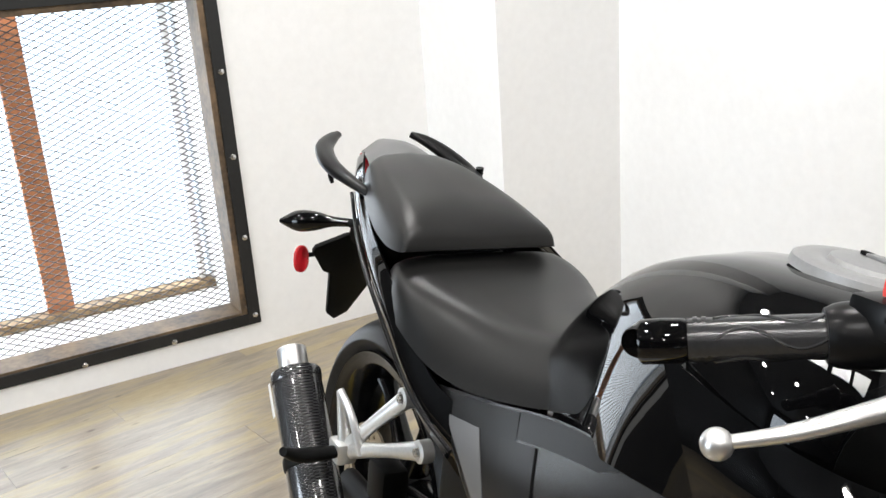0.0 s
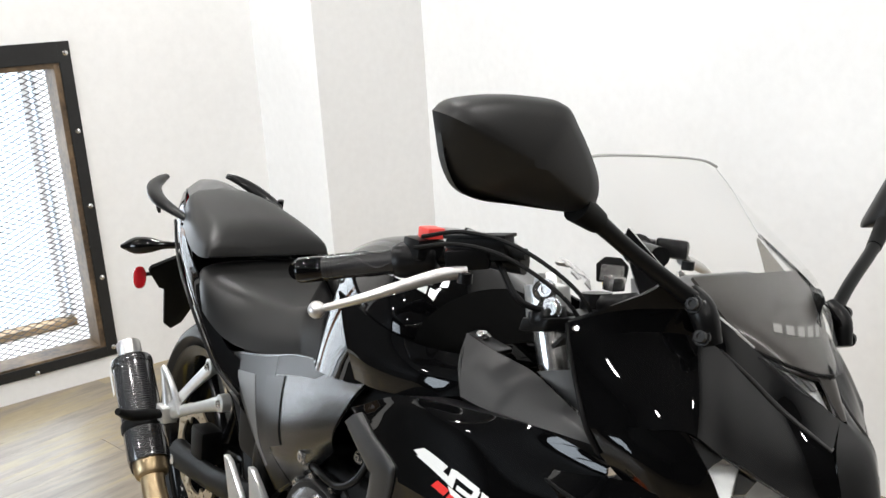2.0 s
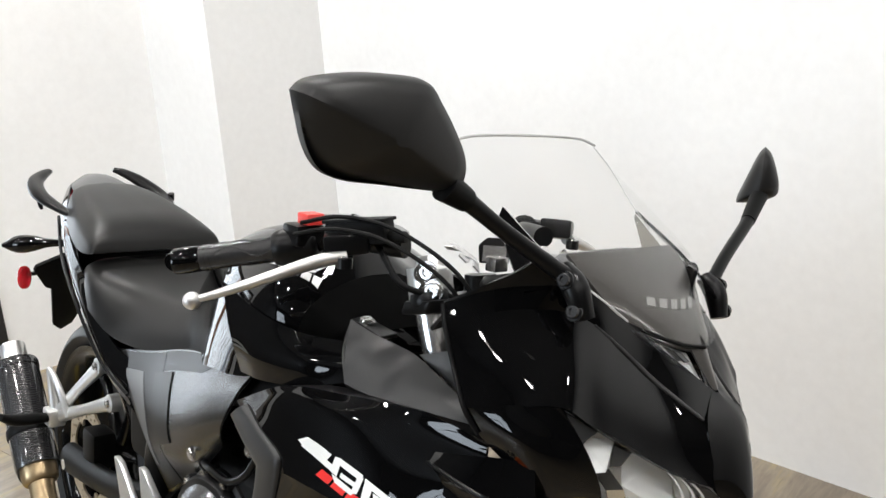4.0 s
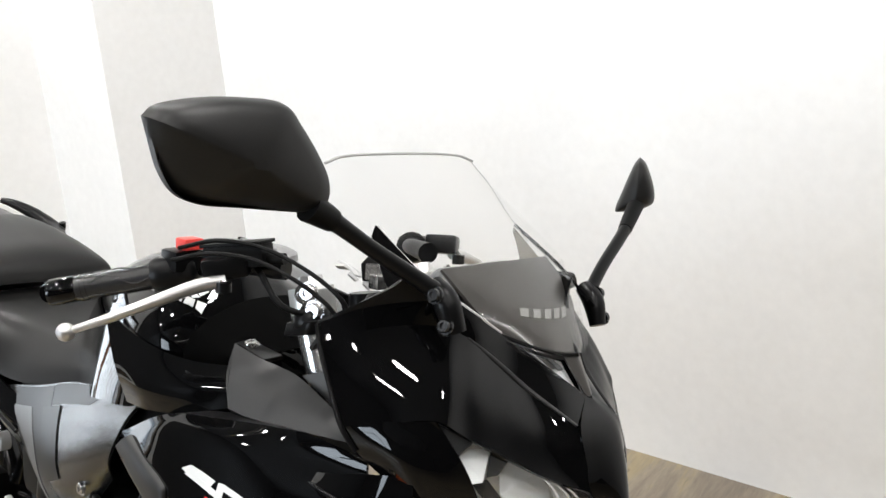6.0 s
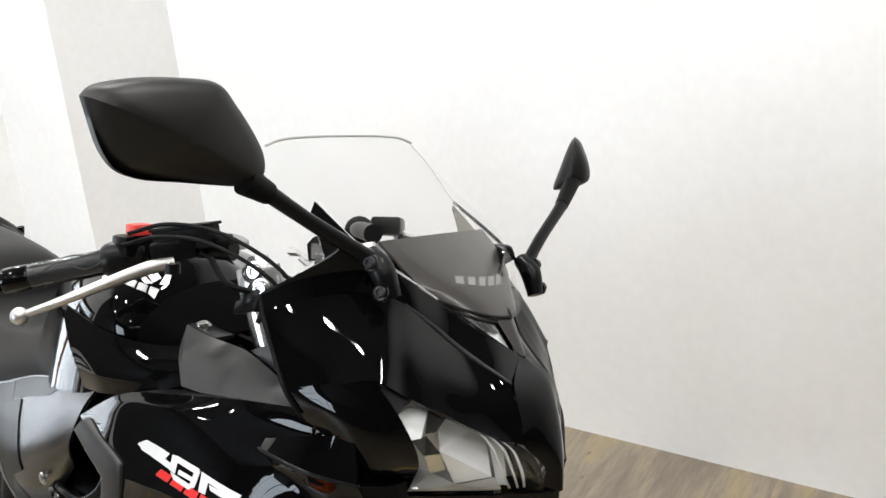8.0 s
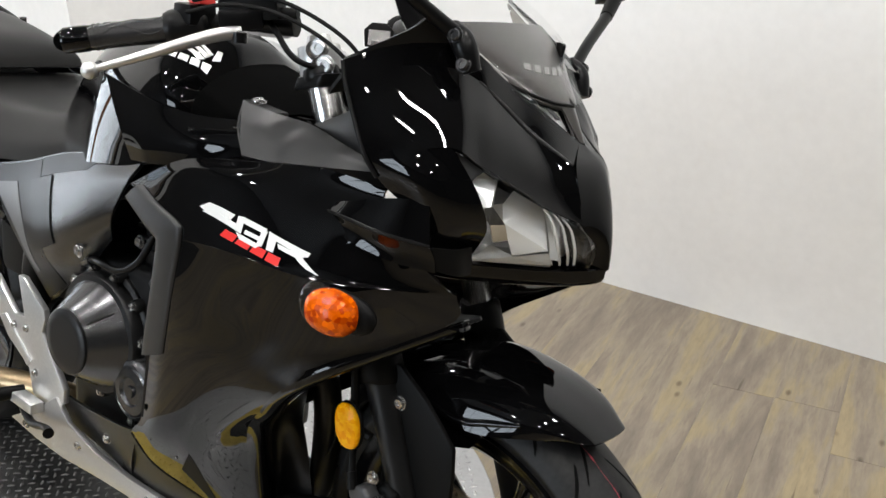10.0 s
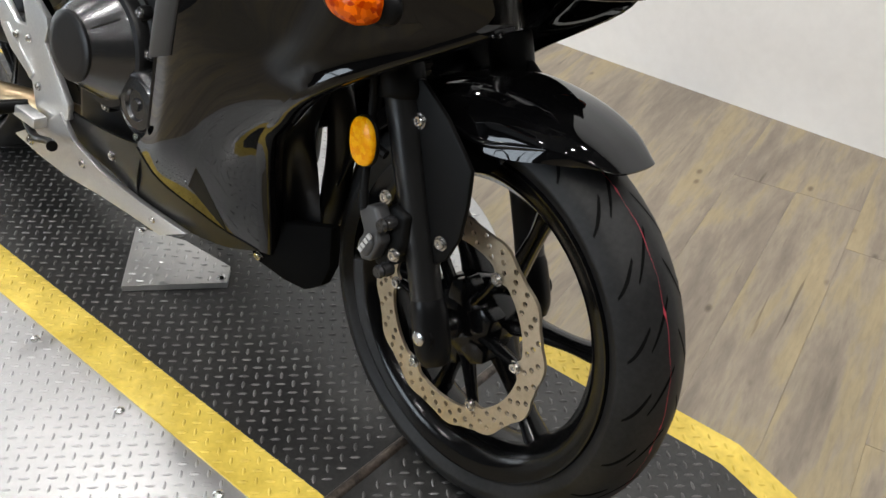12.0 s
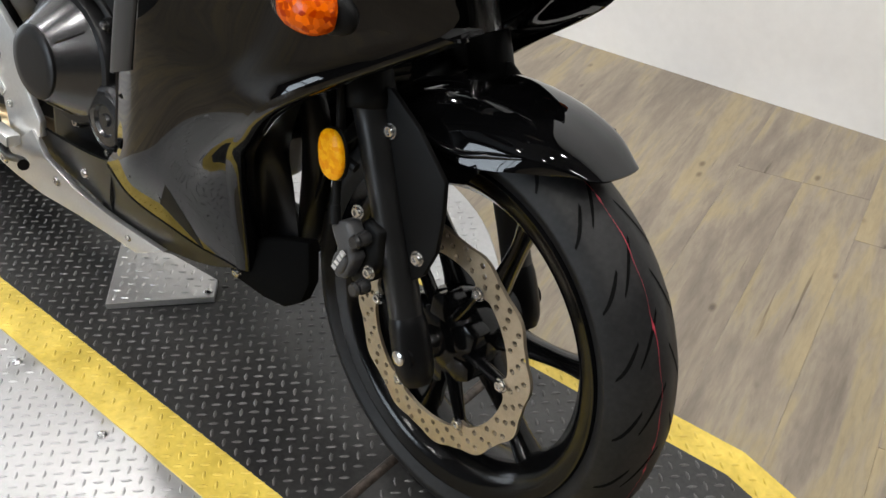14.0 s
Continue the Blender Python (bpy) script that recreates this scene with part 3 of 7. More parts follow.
part("skirt", turned([(TR - 0.004, -0.0125), (TR - 0.004, FLOOR + 0.001), (TR - 0.03, FLOOR + 0.001)], TC, (0, 0, 1), 96), SKIRT, table, "brushed aluminium edge")


def lug(cx, cy, ang, z, length=0.0178, wide=0.0052, high=0.0022):
    """One raised lozenge of tread plate."""
    d, s = Vector((math.cos(ang), math.sin(ang), 0)), Vector((-math.sin(ang), math.cos(ang), 0))
    c = Vector((cx, cy, z))
    h, w = length / 2, wide / 2
    v = [c - d * h, c - d * h * 0.5 + s * w * 0.85, c + s * w, c + d * h * 0.5 + s * w * 0.85, c + d * h, c + d * h * 0.5 - s * w * 0.85, c - s * w, c - d * h * 0.5 - s * w * 0.85]
    up = Vector((0, 0, high))
    v += [c - d * h * 0.62 + up, c - d * h * 0.25 + s * w * 0.42 + up, c + d * h * 0.25 + s * w * 0.42 + up, c + d * h * 0.62 + up, c + d * h * 0.25 - s * w * 0.42 + up, c - d * h * 0.25 - s * w * 0.42 + up]
    f = [(0, 1, 9, 8), (1, 2, 9), (2, 3, 10), (2, 10, 9), (3, 4, 11, 10), (4, 5, 12, 11), (5, 6, 12), (6, 7, 13), (6, 13, 12), (7, 0, 8, 13), (8, 9, 10, 11, 12, 13)]
    return v, f


def lugs(inside, x0, x1, y0, y1, z, turn=45, pitch=0.0202):
    """Tread plate lozenges, crosswise by turns, wherever inside(x, y) allows."""
    v, f = [], []
    n = int(2.2 * max(x1 - x0, y1 - y0) / pitch) + 2
    mx, my = (x0 + x1) / 2, (y0 + y1) / 2
    ca, sa = math.cos(radians(turn)), math.sin(radians(turn))
    for i in range(-n, n):
        for j in range(-n, n):
            u, w = i * pitch, j * pitch
            x, y = mx + u * ca - w * sa, my + u * sa + w * ca
            if x0 < x < x1 and y0 < y < y1 and inside(x, y):
                zz = z(x, y) if callable(z) else z
                bv, bf = lug(x, y, radians(turn + 90 * ((i + j) % 2)), zz)
                o = len(v)
                v += bv
                f += [tuple(q + o for q in g) for g in bf]
    return v, f


def raw(name, body, mat, parent, label="", smooth=True):
    """A large joined mesh of many small pieces."""
    me = bpy.data.meshes.new(name)
    me.from_pydata([tuple(p) for p in body[0]], [], body[1])
    if smooth:
        me.polygons.foreach_set("use_smooth", [True] * len(me.polygons))
    me.materials.append(mat)
    ob = tagged(new(name, me), label, kind="stuff")
    ob.parent = parent
    return ob


RY0, RY1, RX0, HX, RX1 = -0.215, 0.365, -1.87, -0.105, 0.43
SY0, SY1 = RY0 + 0.073, RY1 - 0.057
raw("deck_tread", lugs(lambda x, y: (x - TC.x) ** 2 + (y - TC.y) ** 2 < (TR - 0.018) ** 2 and not RY0 - 0.008 < y < RY1 + 0.008, TC.x - TR, TC.x + TR, TC.y - TR, TC.y + TR, -0.004), TREADS, table, "raised lozenges of the deck")
hexb = turned([(0.0001, 0.006), (0.005, 0.0055), (0.008, 0.003), (0.0085, 0.0)], (0, 0, 0), (0, 0, 1), 12)
hb_me = mesh_of("deck_bolt", hexb, STEEL)
for dx in (-0.965, -0.719, -0.471, -0.227):
    for dy in (-0.240, 0.39):
        o = new("deck_bolt", hb_me)
        o.location, o.parent = (dx, dy, -0.004), table

run = thing("runway", "black tread plate runway with yellow borders across the turntable", "runway")
part("plate", block(RX0, HX, SY0, SY1, -0.016, 0.0, 0.001), TREADK, run, "black painted tread plate", smooth=False)
part("near_border", block(RX0, HX, RY0, SY0, -0.016, 0.0, 0.001), YELLOW, run, "yellow painted border", smooth=False)
part("far_border", block(RX0, HX, SY1, RY1, -0.016, 0.0, 0.001), YELLOW, run, "yellow painted border", smooth=False)
part("rear_leg", joined(block(RX0 + 0.004, RX0 + 0.02, RY0 + 0.004, RY1 - 0.004, FLOOR, -0.016), block(RX0 + 0.02, -1.3, RY0 + 0.004, RY0 + 0.016, FLOOR, -0.016), block(RX0 + 0.02, -1.3, RY1 - 0.016, RY1 - 0.004, FLOOR, -0.016)), FRAMEK, run, smooth=False)
rear_edge = block(RX0 - 0.0005, RX0 + 0.0035, RY0 + 0.001, RY0 + 0.075, FLOOR + 0.001, -0.001)
part("corner_stripe", rear_edge, YELLOW, run, smooth=False)
for ya in (RY0 + 0.002, RY1 - 0.012):
    part("side_strip", block(-0.32, HX, ya, ya + 0.01, FLOOR, -0.016), SKIRT, run, smooth=False)
raw("plate_tread", lugs(lambda x, y: True, RX0 + 0.015, HX - 0.018, SY0 + 0.004, SY1 - 0.004, 0.0), TREADW, run, "raised lozenges of the black plate")
raw("near_border_tread", lugs(lambda x, y: True, RX0 + 0.015, HX - 0.018, RY0 + 0.01, SY0 - 0.004, 0.0), YELLOW, run, "raised lozenges of the border")
raw("far_border_tread", lugs(lambda x, y: True, RX0 + 0.015, HX - 0.018, SY1 + 0.004, RY1 - 0.01, 0.0), YELLOW, run, "raised lozenges of the border")
# hinge rod
part("hinge_rod", tube([(HX + 0.003, RY0 - 0.004, -0.003), (HX + 0.003, RY1 + 0.004, -0.003)], 0.0090, 12), RODM, run, "worn black hinge rod")
part("hinge_drop", tube([(HX + 0.003, RY0 - 0.002, -0.003), (HX + 0.005, RY0 - 0.006, -0.03), (HX + 0.012, RY0 - 0.004, FLOOR + 0.004)], 0.007, 10), RODM, run)

ramp = thing("ramp", "black tread plate entry ramp with yellow borders, hinged to the runway", "ramp")
BX = 0.285


def ramp_z(x, y=0):
    return 0.0 if x < BX else (x - BX) / (RX1 - BX) * (FLOOR + 0.006)


def ramp_strip(ya, yb):
    xs = (HX + 0.012, BX, RX1)
    v = [Vector((x, y, ramp_z(x) - d)) for d in (0, 0.006) for x in xs for y in (ya, yb)]
    f = [(0, 2, 3, 1), (2, 4, 5, 3), (6, 7, 9, 8), (8, 9, 11, 10), (0, 6, 8, 2), (2, 8, 10, 4), (1, 3, 9, 7), (3, 5, 11, 9), (0, 1, 7, 6), (4, 10, 11, 5)]
    return v, f


part("ramp_plate", ramp_strip(SY0, SY1), TREADK, ramp, "black painted tread plate", smooth=False)
part("near_ramp_border", ramp_strip(RY0, SY0), YELLOW, ramp, "yellow painted border", smooth=False)
part("far_ramp_border", ramp_strip(SY1, RY1), YELLOW, ramp, "yellow painted border", smooth=False)
for ya in (RY0 + 0.004, RY1 - 0.014):
    part("ramp_support", block(HX + 0.015, BX, ya, ya + 0.01, FLOOR, -0.0065), SKIRT, ramp, smooth=False)
raw("ramp_tread", lugs(lambda x, y: True, HX + 0.03, RX1 - 0.012, SY0 + 0.004, SY1 - 0.004, ramp_z), TREADW, ramp, "raised lozenges of the black plate")
raw("near_ramp_border_tread", lugs(lambda x, y: True, HX + 0.03, RX1 - 0.012, RY0 + 0.01, SY0 - 0.004, ramp_z), YELLOW, ramp)
raw("far_ramp_border_tread", lugs(lambda x, y: True, HX + 0.03, RX1 - 0.012, SY1 + 0.004, RY1 - 0.01, ramp_z), YELLOW, ramp)

# loose piece of bare tread plate on the runway, under the motorcycle
loose = thing("tread_plate_offcut", "bare aluminium tread plate offcut screwed to the black runway", "metal plate")
out = [(-0.722, -0.068, 0.002), (-0.594, 0.070, 0.002), (-0.630, 0.106, 0.002), (-0.757, 0.100, 0.002), (-0.866, 0.062, 0.002)]
part("sheet", slab(out, (0, 0, 0.012), 0.001), ALUW, loose, smooth=False)


def in_poly(x, y, poly, inset=0.008):
    ok = False
    n = len(poly)
    cx, cy = sum(p[0] for p in poly) / n, sum(p[1] for p in poly) / n
    q = [(cx + (p[0] - cx) * (1 - inset * 9), cy + (p[1] - cy) * (1 - inset * 9)) for p in poly]
    for i in range(n):
        (xa, ya), (xb, yb) = q[i], q[(i + 1) % n]
        if (ya > y) != (yb > y) and x < (xb - xa) * (y - ya) / (yb - ya) + xa:
            ok = not ok
    return ok


raw("sheet_tread", lugs(lambda x, y: in_poly(x, y, out), -0.9, -0.5, -0.1, 0.2, 0.014, 38), ALUW, loose)
for sx_, sy_ in ((-0.612, 0.072), (-0.845, 0.062)):
    o = new("screw", hb_me)
    o.location, o.parent = (sx_, sy_, 0.014), loose

# ---- the motorcycle: built upright, x ahead, y to its left, then leant on its side stand ----
LEANED = pose(0, 0, 0, 0, 0, -3) @ pose(0, 0, 0, -10, 0, 0)
bike = thing("motorcycle", "black fully faired sport motorcycle leaning on its side stand", "motorcycle", m=LEANED)
IN = (-0.3, 0, 0.6)


def both(name, body, mat, parent, label="", smooth=True, angle=40):
    """The right-hand part and its mirror image on the left."""
    return part(name, body, mat, parent, label, smooth, angle), part(name, mirrored(body), mat, parent, label, smooth, angle)


def section(x, rows, n=4):
    """A closed, mirror-symmetric ring at x from (half width, height) pairs, top to bottom."""
    pts = catmull([(x, -w, z) for w, z in rows], n)
    return pts + [Vector((p.x, -p.y, p.z)) for p in reversed(pts)]


def bolt_on(parent, at, axis=(0, -1, 0), r=0.007, name="bolt", mat=None):
    a = Vector(axis).normalized()
    body = joined(turned([(0.0001, 0.0035), (r * 0.45, 0.0035), (r * 0.5, 0.0055), (r * 0.85, 0.0055), (r, 0.004), (r, 0.0)], at, a, 14), turned([(r * 1.35, 0.0015), (r * 1.4, 0.0), (r * 0.8, 0.0)], at, a, 14))
    return part(name, body, mat or STEEL, parent)


def at_uv(g, u, v):
    """The place at row u, column v of a grid."""
    j, i = min(int(u), len(g) - 2), min(int(v), len(g[0]) - 2)
    a, b = u - j, v - i
    return (g[j][i] * (1 - b) + g[j][i + 1] * b) * (1 - a) + (g[j + 1][i] * (1 - b) + g[j + 1][i + 1] * b) * a


def drape(g, quad, lift=0.0007, n=8, m=3, out=(0, -1, 0), sink=0.0015):
    """A thin sheet laid on a curved surface: quad gives its four corners as (row, column)."""
    q = [Vector((a, b)) for a, b in quad]
    top, low = [], []
    for j in range(m + 1):
        for i in range(n + 1):
            uv = q[0].lerp(q[1], i / n).lerp(q[3].lerp(q[2], i / n), j / m)
            p = at_uv(g, uv[0], uv[1])
            du = at_uv(g, uv[0] + 0.05, uv[1]) - at_uv(g, uv[0] - 0.05, uv[1])
            dv = at_uv(g, uv[0], uv[1] + 0.05) - at_uv(g, uv[0], uv[1] - 0.05)
            nn = du.cross(dv).normalized()
            nn = nn if nn.dot(Vector(out)) > 0 else -nn
            top.append(p + nn * lift)
            low.append(p - nn * sink)
    f = []
    w, o = n + 1, len(top)
    for j in range(m):
        for i in range(n):
            a = j * w + i
            f += [(a, a + 1, a + 1 + w, a + w), (o + a + w, o + a + 1 + w, o + a + 1, o + a)]
    rim = [i for i in range(w)] + [j * w + n for j in range(1, m + 1)] + [m * w + i for i in range(n - 1, -1, -1)] + [j * w for j in range(m - 1, 0, -1)]
    for a, b in zip(rim, rim[1:] + rim[:1]):
        f.append((a, b, o + b, o + a))
    return top + low, f


# -- front wheel, in its own frame: axle along y, turned to where it stands --
WHEEL = LEANED.inverted() @ (pose(-0.0013, 0.0705, 0.285, 0, 0, -6.4) @ pose(0, 0, 0, -8.8, 0, 0))
fw = part("front_wheel", turned([(0.026, -0.055), (0.034, -0.05), (0.034, 0.05), (0.026, 0.055)], (0, 0, 0), (0, 1, 0), 28), RIMB, bike, "black cast front wheel")
fw.matrix_local = WHEEL


def tyre_profile(R, width, bead, crown):
    h = width / 2
    pts = [(bead, -h * 0.72), (bead + 0.012, -h * 0.86), (bead + 0.022, -h * 0.97), (R - 0.038, -h * 0.965), (R - 0.021, -h * 0.82), (R - 0.009, -h * 0.54), (R - 0.002, -h * 0.22), (R, 0)]
    pts = pts + [(r, -y) for r, y in reversed(pts[:-1])]
    return [(p.x, p.y) for p in catmull([(a, b, 0) for a, b in pts], 3)]


def crown_r(R, width, y):
    prof = tyre_profile(R, width, R - 0.075, 0)
    for (r0, a0), (r1, a1) in zip(prof, prof[1:]):
        if a0 <= y <= a1 and r0 > R - 0.05:
            return r0 + (r1 - r0) * (y - a0) / max(1e-9, a1 - a0)
    return R - 0.04


def groove(R, width, a0, a1, y0, y1, wide=0.0042):
    """A slanting tread groove as a dark strip on the crown, its shade painted: tapered, following the curve of the
    tyre.
    """
    v, f = [], []
    n = 9
    for i in range(n):
        t = i / (n - 1)
        a, y = a0 + (a1 - a0) * t, y0 + (y1 - y0) * t
        w = wide * (0.35 + 0.65 * math.sin(math.pi * min(1, t * 0.85 + 0.12)))
        for s in (-1, 1):
            aa = a + s * w / R / 2
            r = crown_r(R, width, y) + 0.0004
            v.append(Vector((math.cos(aa) * r, y, math.sin(aa) * r)))
    for i in range(n - 1):
        f.append((2 * i, 2 * i + 1, 2 * i + 3, 2 * i + 2))
    return v, f


def wheel_parts(parent, R, width, rimr, rimw, spokes, grooves):
    tyre = part("tyre", turned(tyre_profile(R, width, R - 0.066, 0), (0, 0, 0), (0, 1, 0), 96), RUBBER, parent, "black rubber road tyre", angle=60)
    h = rimw / 2
    prof = [(rimr, -h), (rimr + 0.005, -h - 0.002), (rimr + 0.007, -h + 0.003), (rimr + 0.002, -h + 0.008), (rimr - 0.008, -h + 0.014), (rimr - 0.024, -h * 0.4), (rimr - 0.026, 0)]
    prof = prof + [(r, -y) for r, y in reversed(prof[:-1])]
    rim = part("rim", joined(turned(prof, (0, 0, 0), (0, 1, 0), 96), turned([(rimr - 0.012, -h + 0.001), (rimr - 0.020, -h + 0.006), (rimr - 0.038, -h * 0.45), (rimr - 0.041, 0), (rimr - 0.038, h * 0.45), (rimr - 0.020, h - 0.006), (rimr - 0.012, h - 0.001)], (0, 0, 0), (0, 1, 0), 96), turned([(rimr, -h), (rimr - 0.012, -h + 0.001)], (0, 0, 0), (0, 1, 0), 96), turned([(rimr, h), (rimr - 0.012, h - 0.001)], (0, 0, 0), (0, 1, 0), 96)), RIMB, parent, "gloss black rim")
    for k in range(spokes):
        a = 2 * math.pi * (k + 0.12) / spokes
        q = lambda r, ang: (math.cos(ang) * r, 0.0, math.sin(ang) * r)
        part("spoke", tube([q(0.034, a), q(0.08, a + 0.02), q(rimr - 0.08, a + 0.05), q(rimr - 0.034, a + 0.07)], [0.020, 0.0125, 0.0095, 0.013], 12, 5, flat=1.8, up=(0, 1, 0)), RIMB, parent)
    if grooves:
        n = 22
        for k in range(n):
            a = 2 * math.pi * k / n
            for s in (-1, 1):
                o = 0.0 if s < 0 else 0.5 * 2 * math.pi / n
                part("tread_groove", groove(R, width, a + o, a + o - 0.20, s * 0.005, s * 0.034, 0.0085), GROOVE, tyre)
                part("tread_groove", groove(R, width, a + o - 0.10, a + o - 0.24, s * 0.033, s * 0.053, 0.0085), GROOVE, tyre)
    return tyre, rim


FR, FWID = 0.2875, 0.116
ty, _ = wheel_parts(fw, FR, FWID, 0.2225, 0.100, 6, True)
# faint red moulding line round the crown
lv, lf = [], []
n = 220
for i in range(n + 1):
    a = 2 * math.pi * i / n
    y = -0.012 + 0.0012 * math.sin(9 * a) + 0.0008 * math.sin(31 * a)
    w = 0.00012 + 0.00025 * (0.5 + 0.5 * math.sin(17 * a)) + (0.0013 if i % 18 == 0 else 0)
    for s in (-1, 1):
        r = crown_r(FR, FWID, y + s * w) + 0.0006
        lv.append(Vector((math.cos(a) * r, y + s * w, math.sin(a) * r)))
for i in range(n):
    lf.append((2 * i, 2 * i + 1, 2 * i + 3, 2 * i + 2))
part("red_line", (lv, lf), REDLINE, ty, "thin red moulding line")


def disc_body(router, rinner, y, thick, waves, rows, holes):
    """A wavy brake disc with drilled holes and lugs for its rivets."""
    bm = bmesh.new()
    edges = []

    def ring(pts):
        vs = [bm.verts.new(p) for p in pts]
        for i in range(len(vs)):
            edges.append(bm.edges.new((vs[i], vs[(i + 1) % len(vs)])))

    N = 180
    wave = lambda a: max(-0.6, math.sin(waves * a)) * 0.0035
    ring([(math.cos(a) * (router + wave(a)), y, math.sin(a) * (router + wave(a))) for a in (2 * math.pi * i / N for i in range(N))])
    tab = lambda a: 0.013 * max(0, math.cos(6 * a)) ** 8
    ring([(math.cos(a) * (rinner - tab(a)), y, math.sin(a) * (rinner - tab(a))) for a in (2 * math.pi * i / N for i in range(N))])
    for k in range(holes):
        for c, r in enumerate(rows):
            a = 2 * math.pi * (k + c * 0.33) / holes
            c0 = Vector((math.cos(a) * r, y, math.sin(a) * r))
            ring([c0 + Vector((math.cos(b) * 0.0039, 0, math.sin(b) * 0.0039)) for b in (2 * math.pi * i / 8 for i in range(8))])
    bmesh.ops.triangle_fill(bm, use_beauty=True, use_dissolve=False, edges=edges)
    bmesh.ops.recalc_face_normals(bm, faces=bm.faces[:])
    ext = bmesh.ops.extrude_face_region(bm, geom=bm.faces[:])
    bmesh.ops.translate(bm, vec=(0, thick, 0), verts=[g for g in ext["geom"] if isinstance(g, bmesh.types.BMVert)])
    bmesh.ops.recalc_face_normals(bm, faces=bm.faces[:])
    return from_bm(bm)


DY = -0.0700
disc = part("brake_disc", disc_body(0.1495, 0.118, DY, 0.005, 12, (0.125, 0.1345, 0.1435), 30), DISC, fw, "drilled steel brake disc with wavy edge", smooth=False)
for k in range(6):
    a = 2 * math.pi * k / 6
    bolt_on(disc, (math.cos(a) * 0.111, DY - 0.001, math.sin(a) * 0.111), r=0.0068, name="disc_bolt")
    part("disc_arm", tube([(math.cos(a) * 0.045, DY + 0.012, math.sin(a) * 0.045), (math.cos(a) * 0.112, DY + 0.004, math.sin(a) * 0.112)], [0.012, 0.008], 10, flat=0.6), RIMB, disc)
part("hub_cap", turned([(0.0001, -0.094), (0.015, -0.094), (0.019, -0.090), (0.021, -0.076), (0.040, -0.072), (0.050, -0.066), (0.058, -0.052), (0.060, -0.03), (0.052, -0.005)], (0, 0, 0), (0, 1, 0), 32), RIMB, fw, "black wheel hub")
for k in range(6):
    a = 2 * math.pi * (k + 0.5) / 6
    u, w = Vector((math.cos(a), 0, math.sin(a))), Vector((-math.sin(a), 0, math.cos(a)))
    part("hub_lobe", slab([u * 0.030 - w * 0.016 + Vector((0, -0.074, 0)), u * 0.056 - w * 0.017 + Vector((0, -0.070, 0)), u * 0.066 + Vector((0, -0.067, 0)), u * 0.056 + w * 0.017 + Vector((0, -0.070, 0)), u * 0.030 + w * 0.016 + Vector((0, -0.074, 0))], (0, 0.03, 0), 0.004), RIMB, fw)
part("valve_stem", tube([(0.175, 0.012, 0.02), (0.160, 0.0, 0.018)], 0.003, 8), STEEL, fw)

# -- fork --
FD = Vector((-0.385, 0, 1)).normalized()
for s in (-1, 1):
    at = lambda d, off=0.0: Vector((0.0 + off, s * (0.104 + 0.012 * max(0, d - 0.35)), 0.30)) + FD * d
    leg = part("fork_leg", tube([at(-0.03), at(0.0), at(0.10), at(0.27), at(0.30)], [0.018, 0.021, 0.0205, 0.0225, 0.024], 20), SLIDER, bike, "satin black fork slider")
    part("fork_collar", tube([at(0.295), at(0.30), at(0.345), at(0.35)], [0.026, 0.0295, 0.0295, 0.026], 20, 2), MATTE, leg)
    part("stanchion", tube([at(0.34), at(0.672)], 0.0205, 20), STEEL, leg, "chromed fork tube")
    part("fork_cap", tube([at(0.668), at(0.672), at(0.684), at(0.688)], [0.022, 0.024, 0.022, 0.012], 20, 2), SATIN, leg)
    part("axle_clamp", joined(tube([at(-0.04), at(-0.02), at(0.03), at(0.05)], [0.017, 0.0235, 0.0235, 0.020], 20), turned([(0.0001, -0.012), (0.016, -0.012), (0.0185, -0.008), (0.0185, 0.02)], (0, s * 0.104, 0.30), (0, s, 0), 24)), SATIN, leg)
    part("axle_nut", turned([(0.0001, 0.026), (0.0075, 0.026), (0.0095, 0.0245), (0.0095, 0.019), (0.014, 0.019), (0.015, 0.016)], (0, s * 0.104, 0.30), (0, s, 0), 20), STEEL, leg)
    # fender stay plate between fork and fender
    y = s * 0.106
    stay = part("fender_stay", slab([(x, y, z) for x, z in ((-0.115, 0.592), (-0.079, 0.603), (-0.032, 0.572), (0.0, 0.542), (0.0157, 0.526), (0.0185, 0.484), (0.016, 0.440), (0.002, 0.405), (-0.020, 0.385), (-0.045, 0.42), (-0.076, 0.487))], (0, -s * 0.008, 0), 0.003), MATTE, bike, "black fender stay")
    bolt_on(stay, (-0.070, y + s * 0.001, 0.556), (0, s, 0), 0.007)
    bolt_on(stay, (-0.008, y + s * 0.001, 0.424), (0, s, 0), 0.007)

# -- caliper, hose and reflector on the right leg --
cal = part("brake_caliper", slab([(-0.045, -0.132, 0.448), (-0.070, -0.132, 0.456), (-0.092, -0.132, 0.43), (-0.098, -0.132, 0.385), (-0.086, -0.132, 0.362), (-0.062, -0.132, 0.370), (-0.042, -0.132, 0.40)], (0, 0.066, 0), 0.008, 3), MATTE, bike, "dark grey brake caliper")
part("caliper_body", slab([(-0.1075, -0.152, 0.436), (-0.092, -0.152, 0.448), (-0.080, -0.152, 0.451), (-0.068, -0.152, 0.438), (-0.070, -0.152, 0.417), (-0.064, -0.152, 0.409), (-0.076, -0.152, 0.378), (-0.092, -0.152, 0.374), (-0.101, -0.152, 0.387), (-0.094, -0.152, 0.412)], (0, 0.022, 0), 0.005, 3), CALGREY, cal, "satin grey caliper casting")
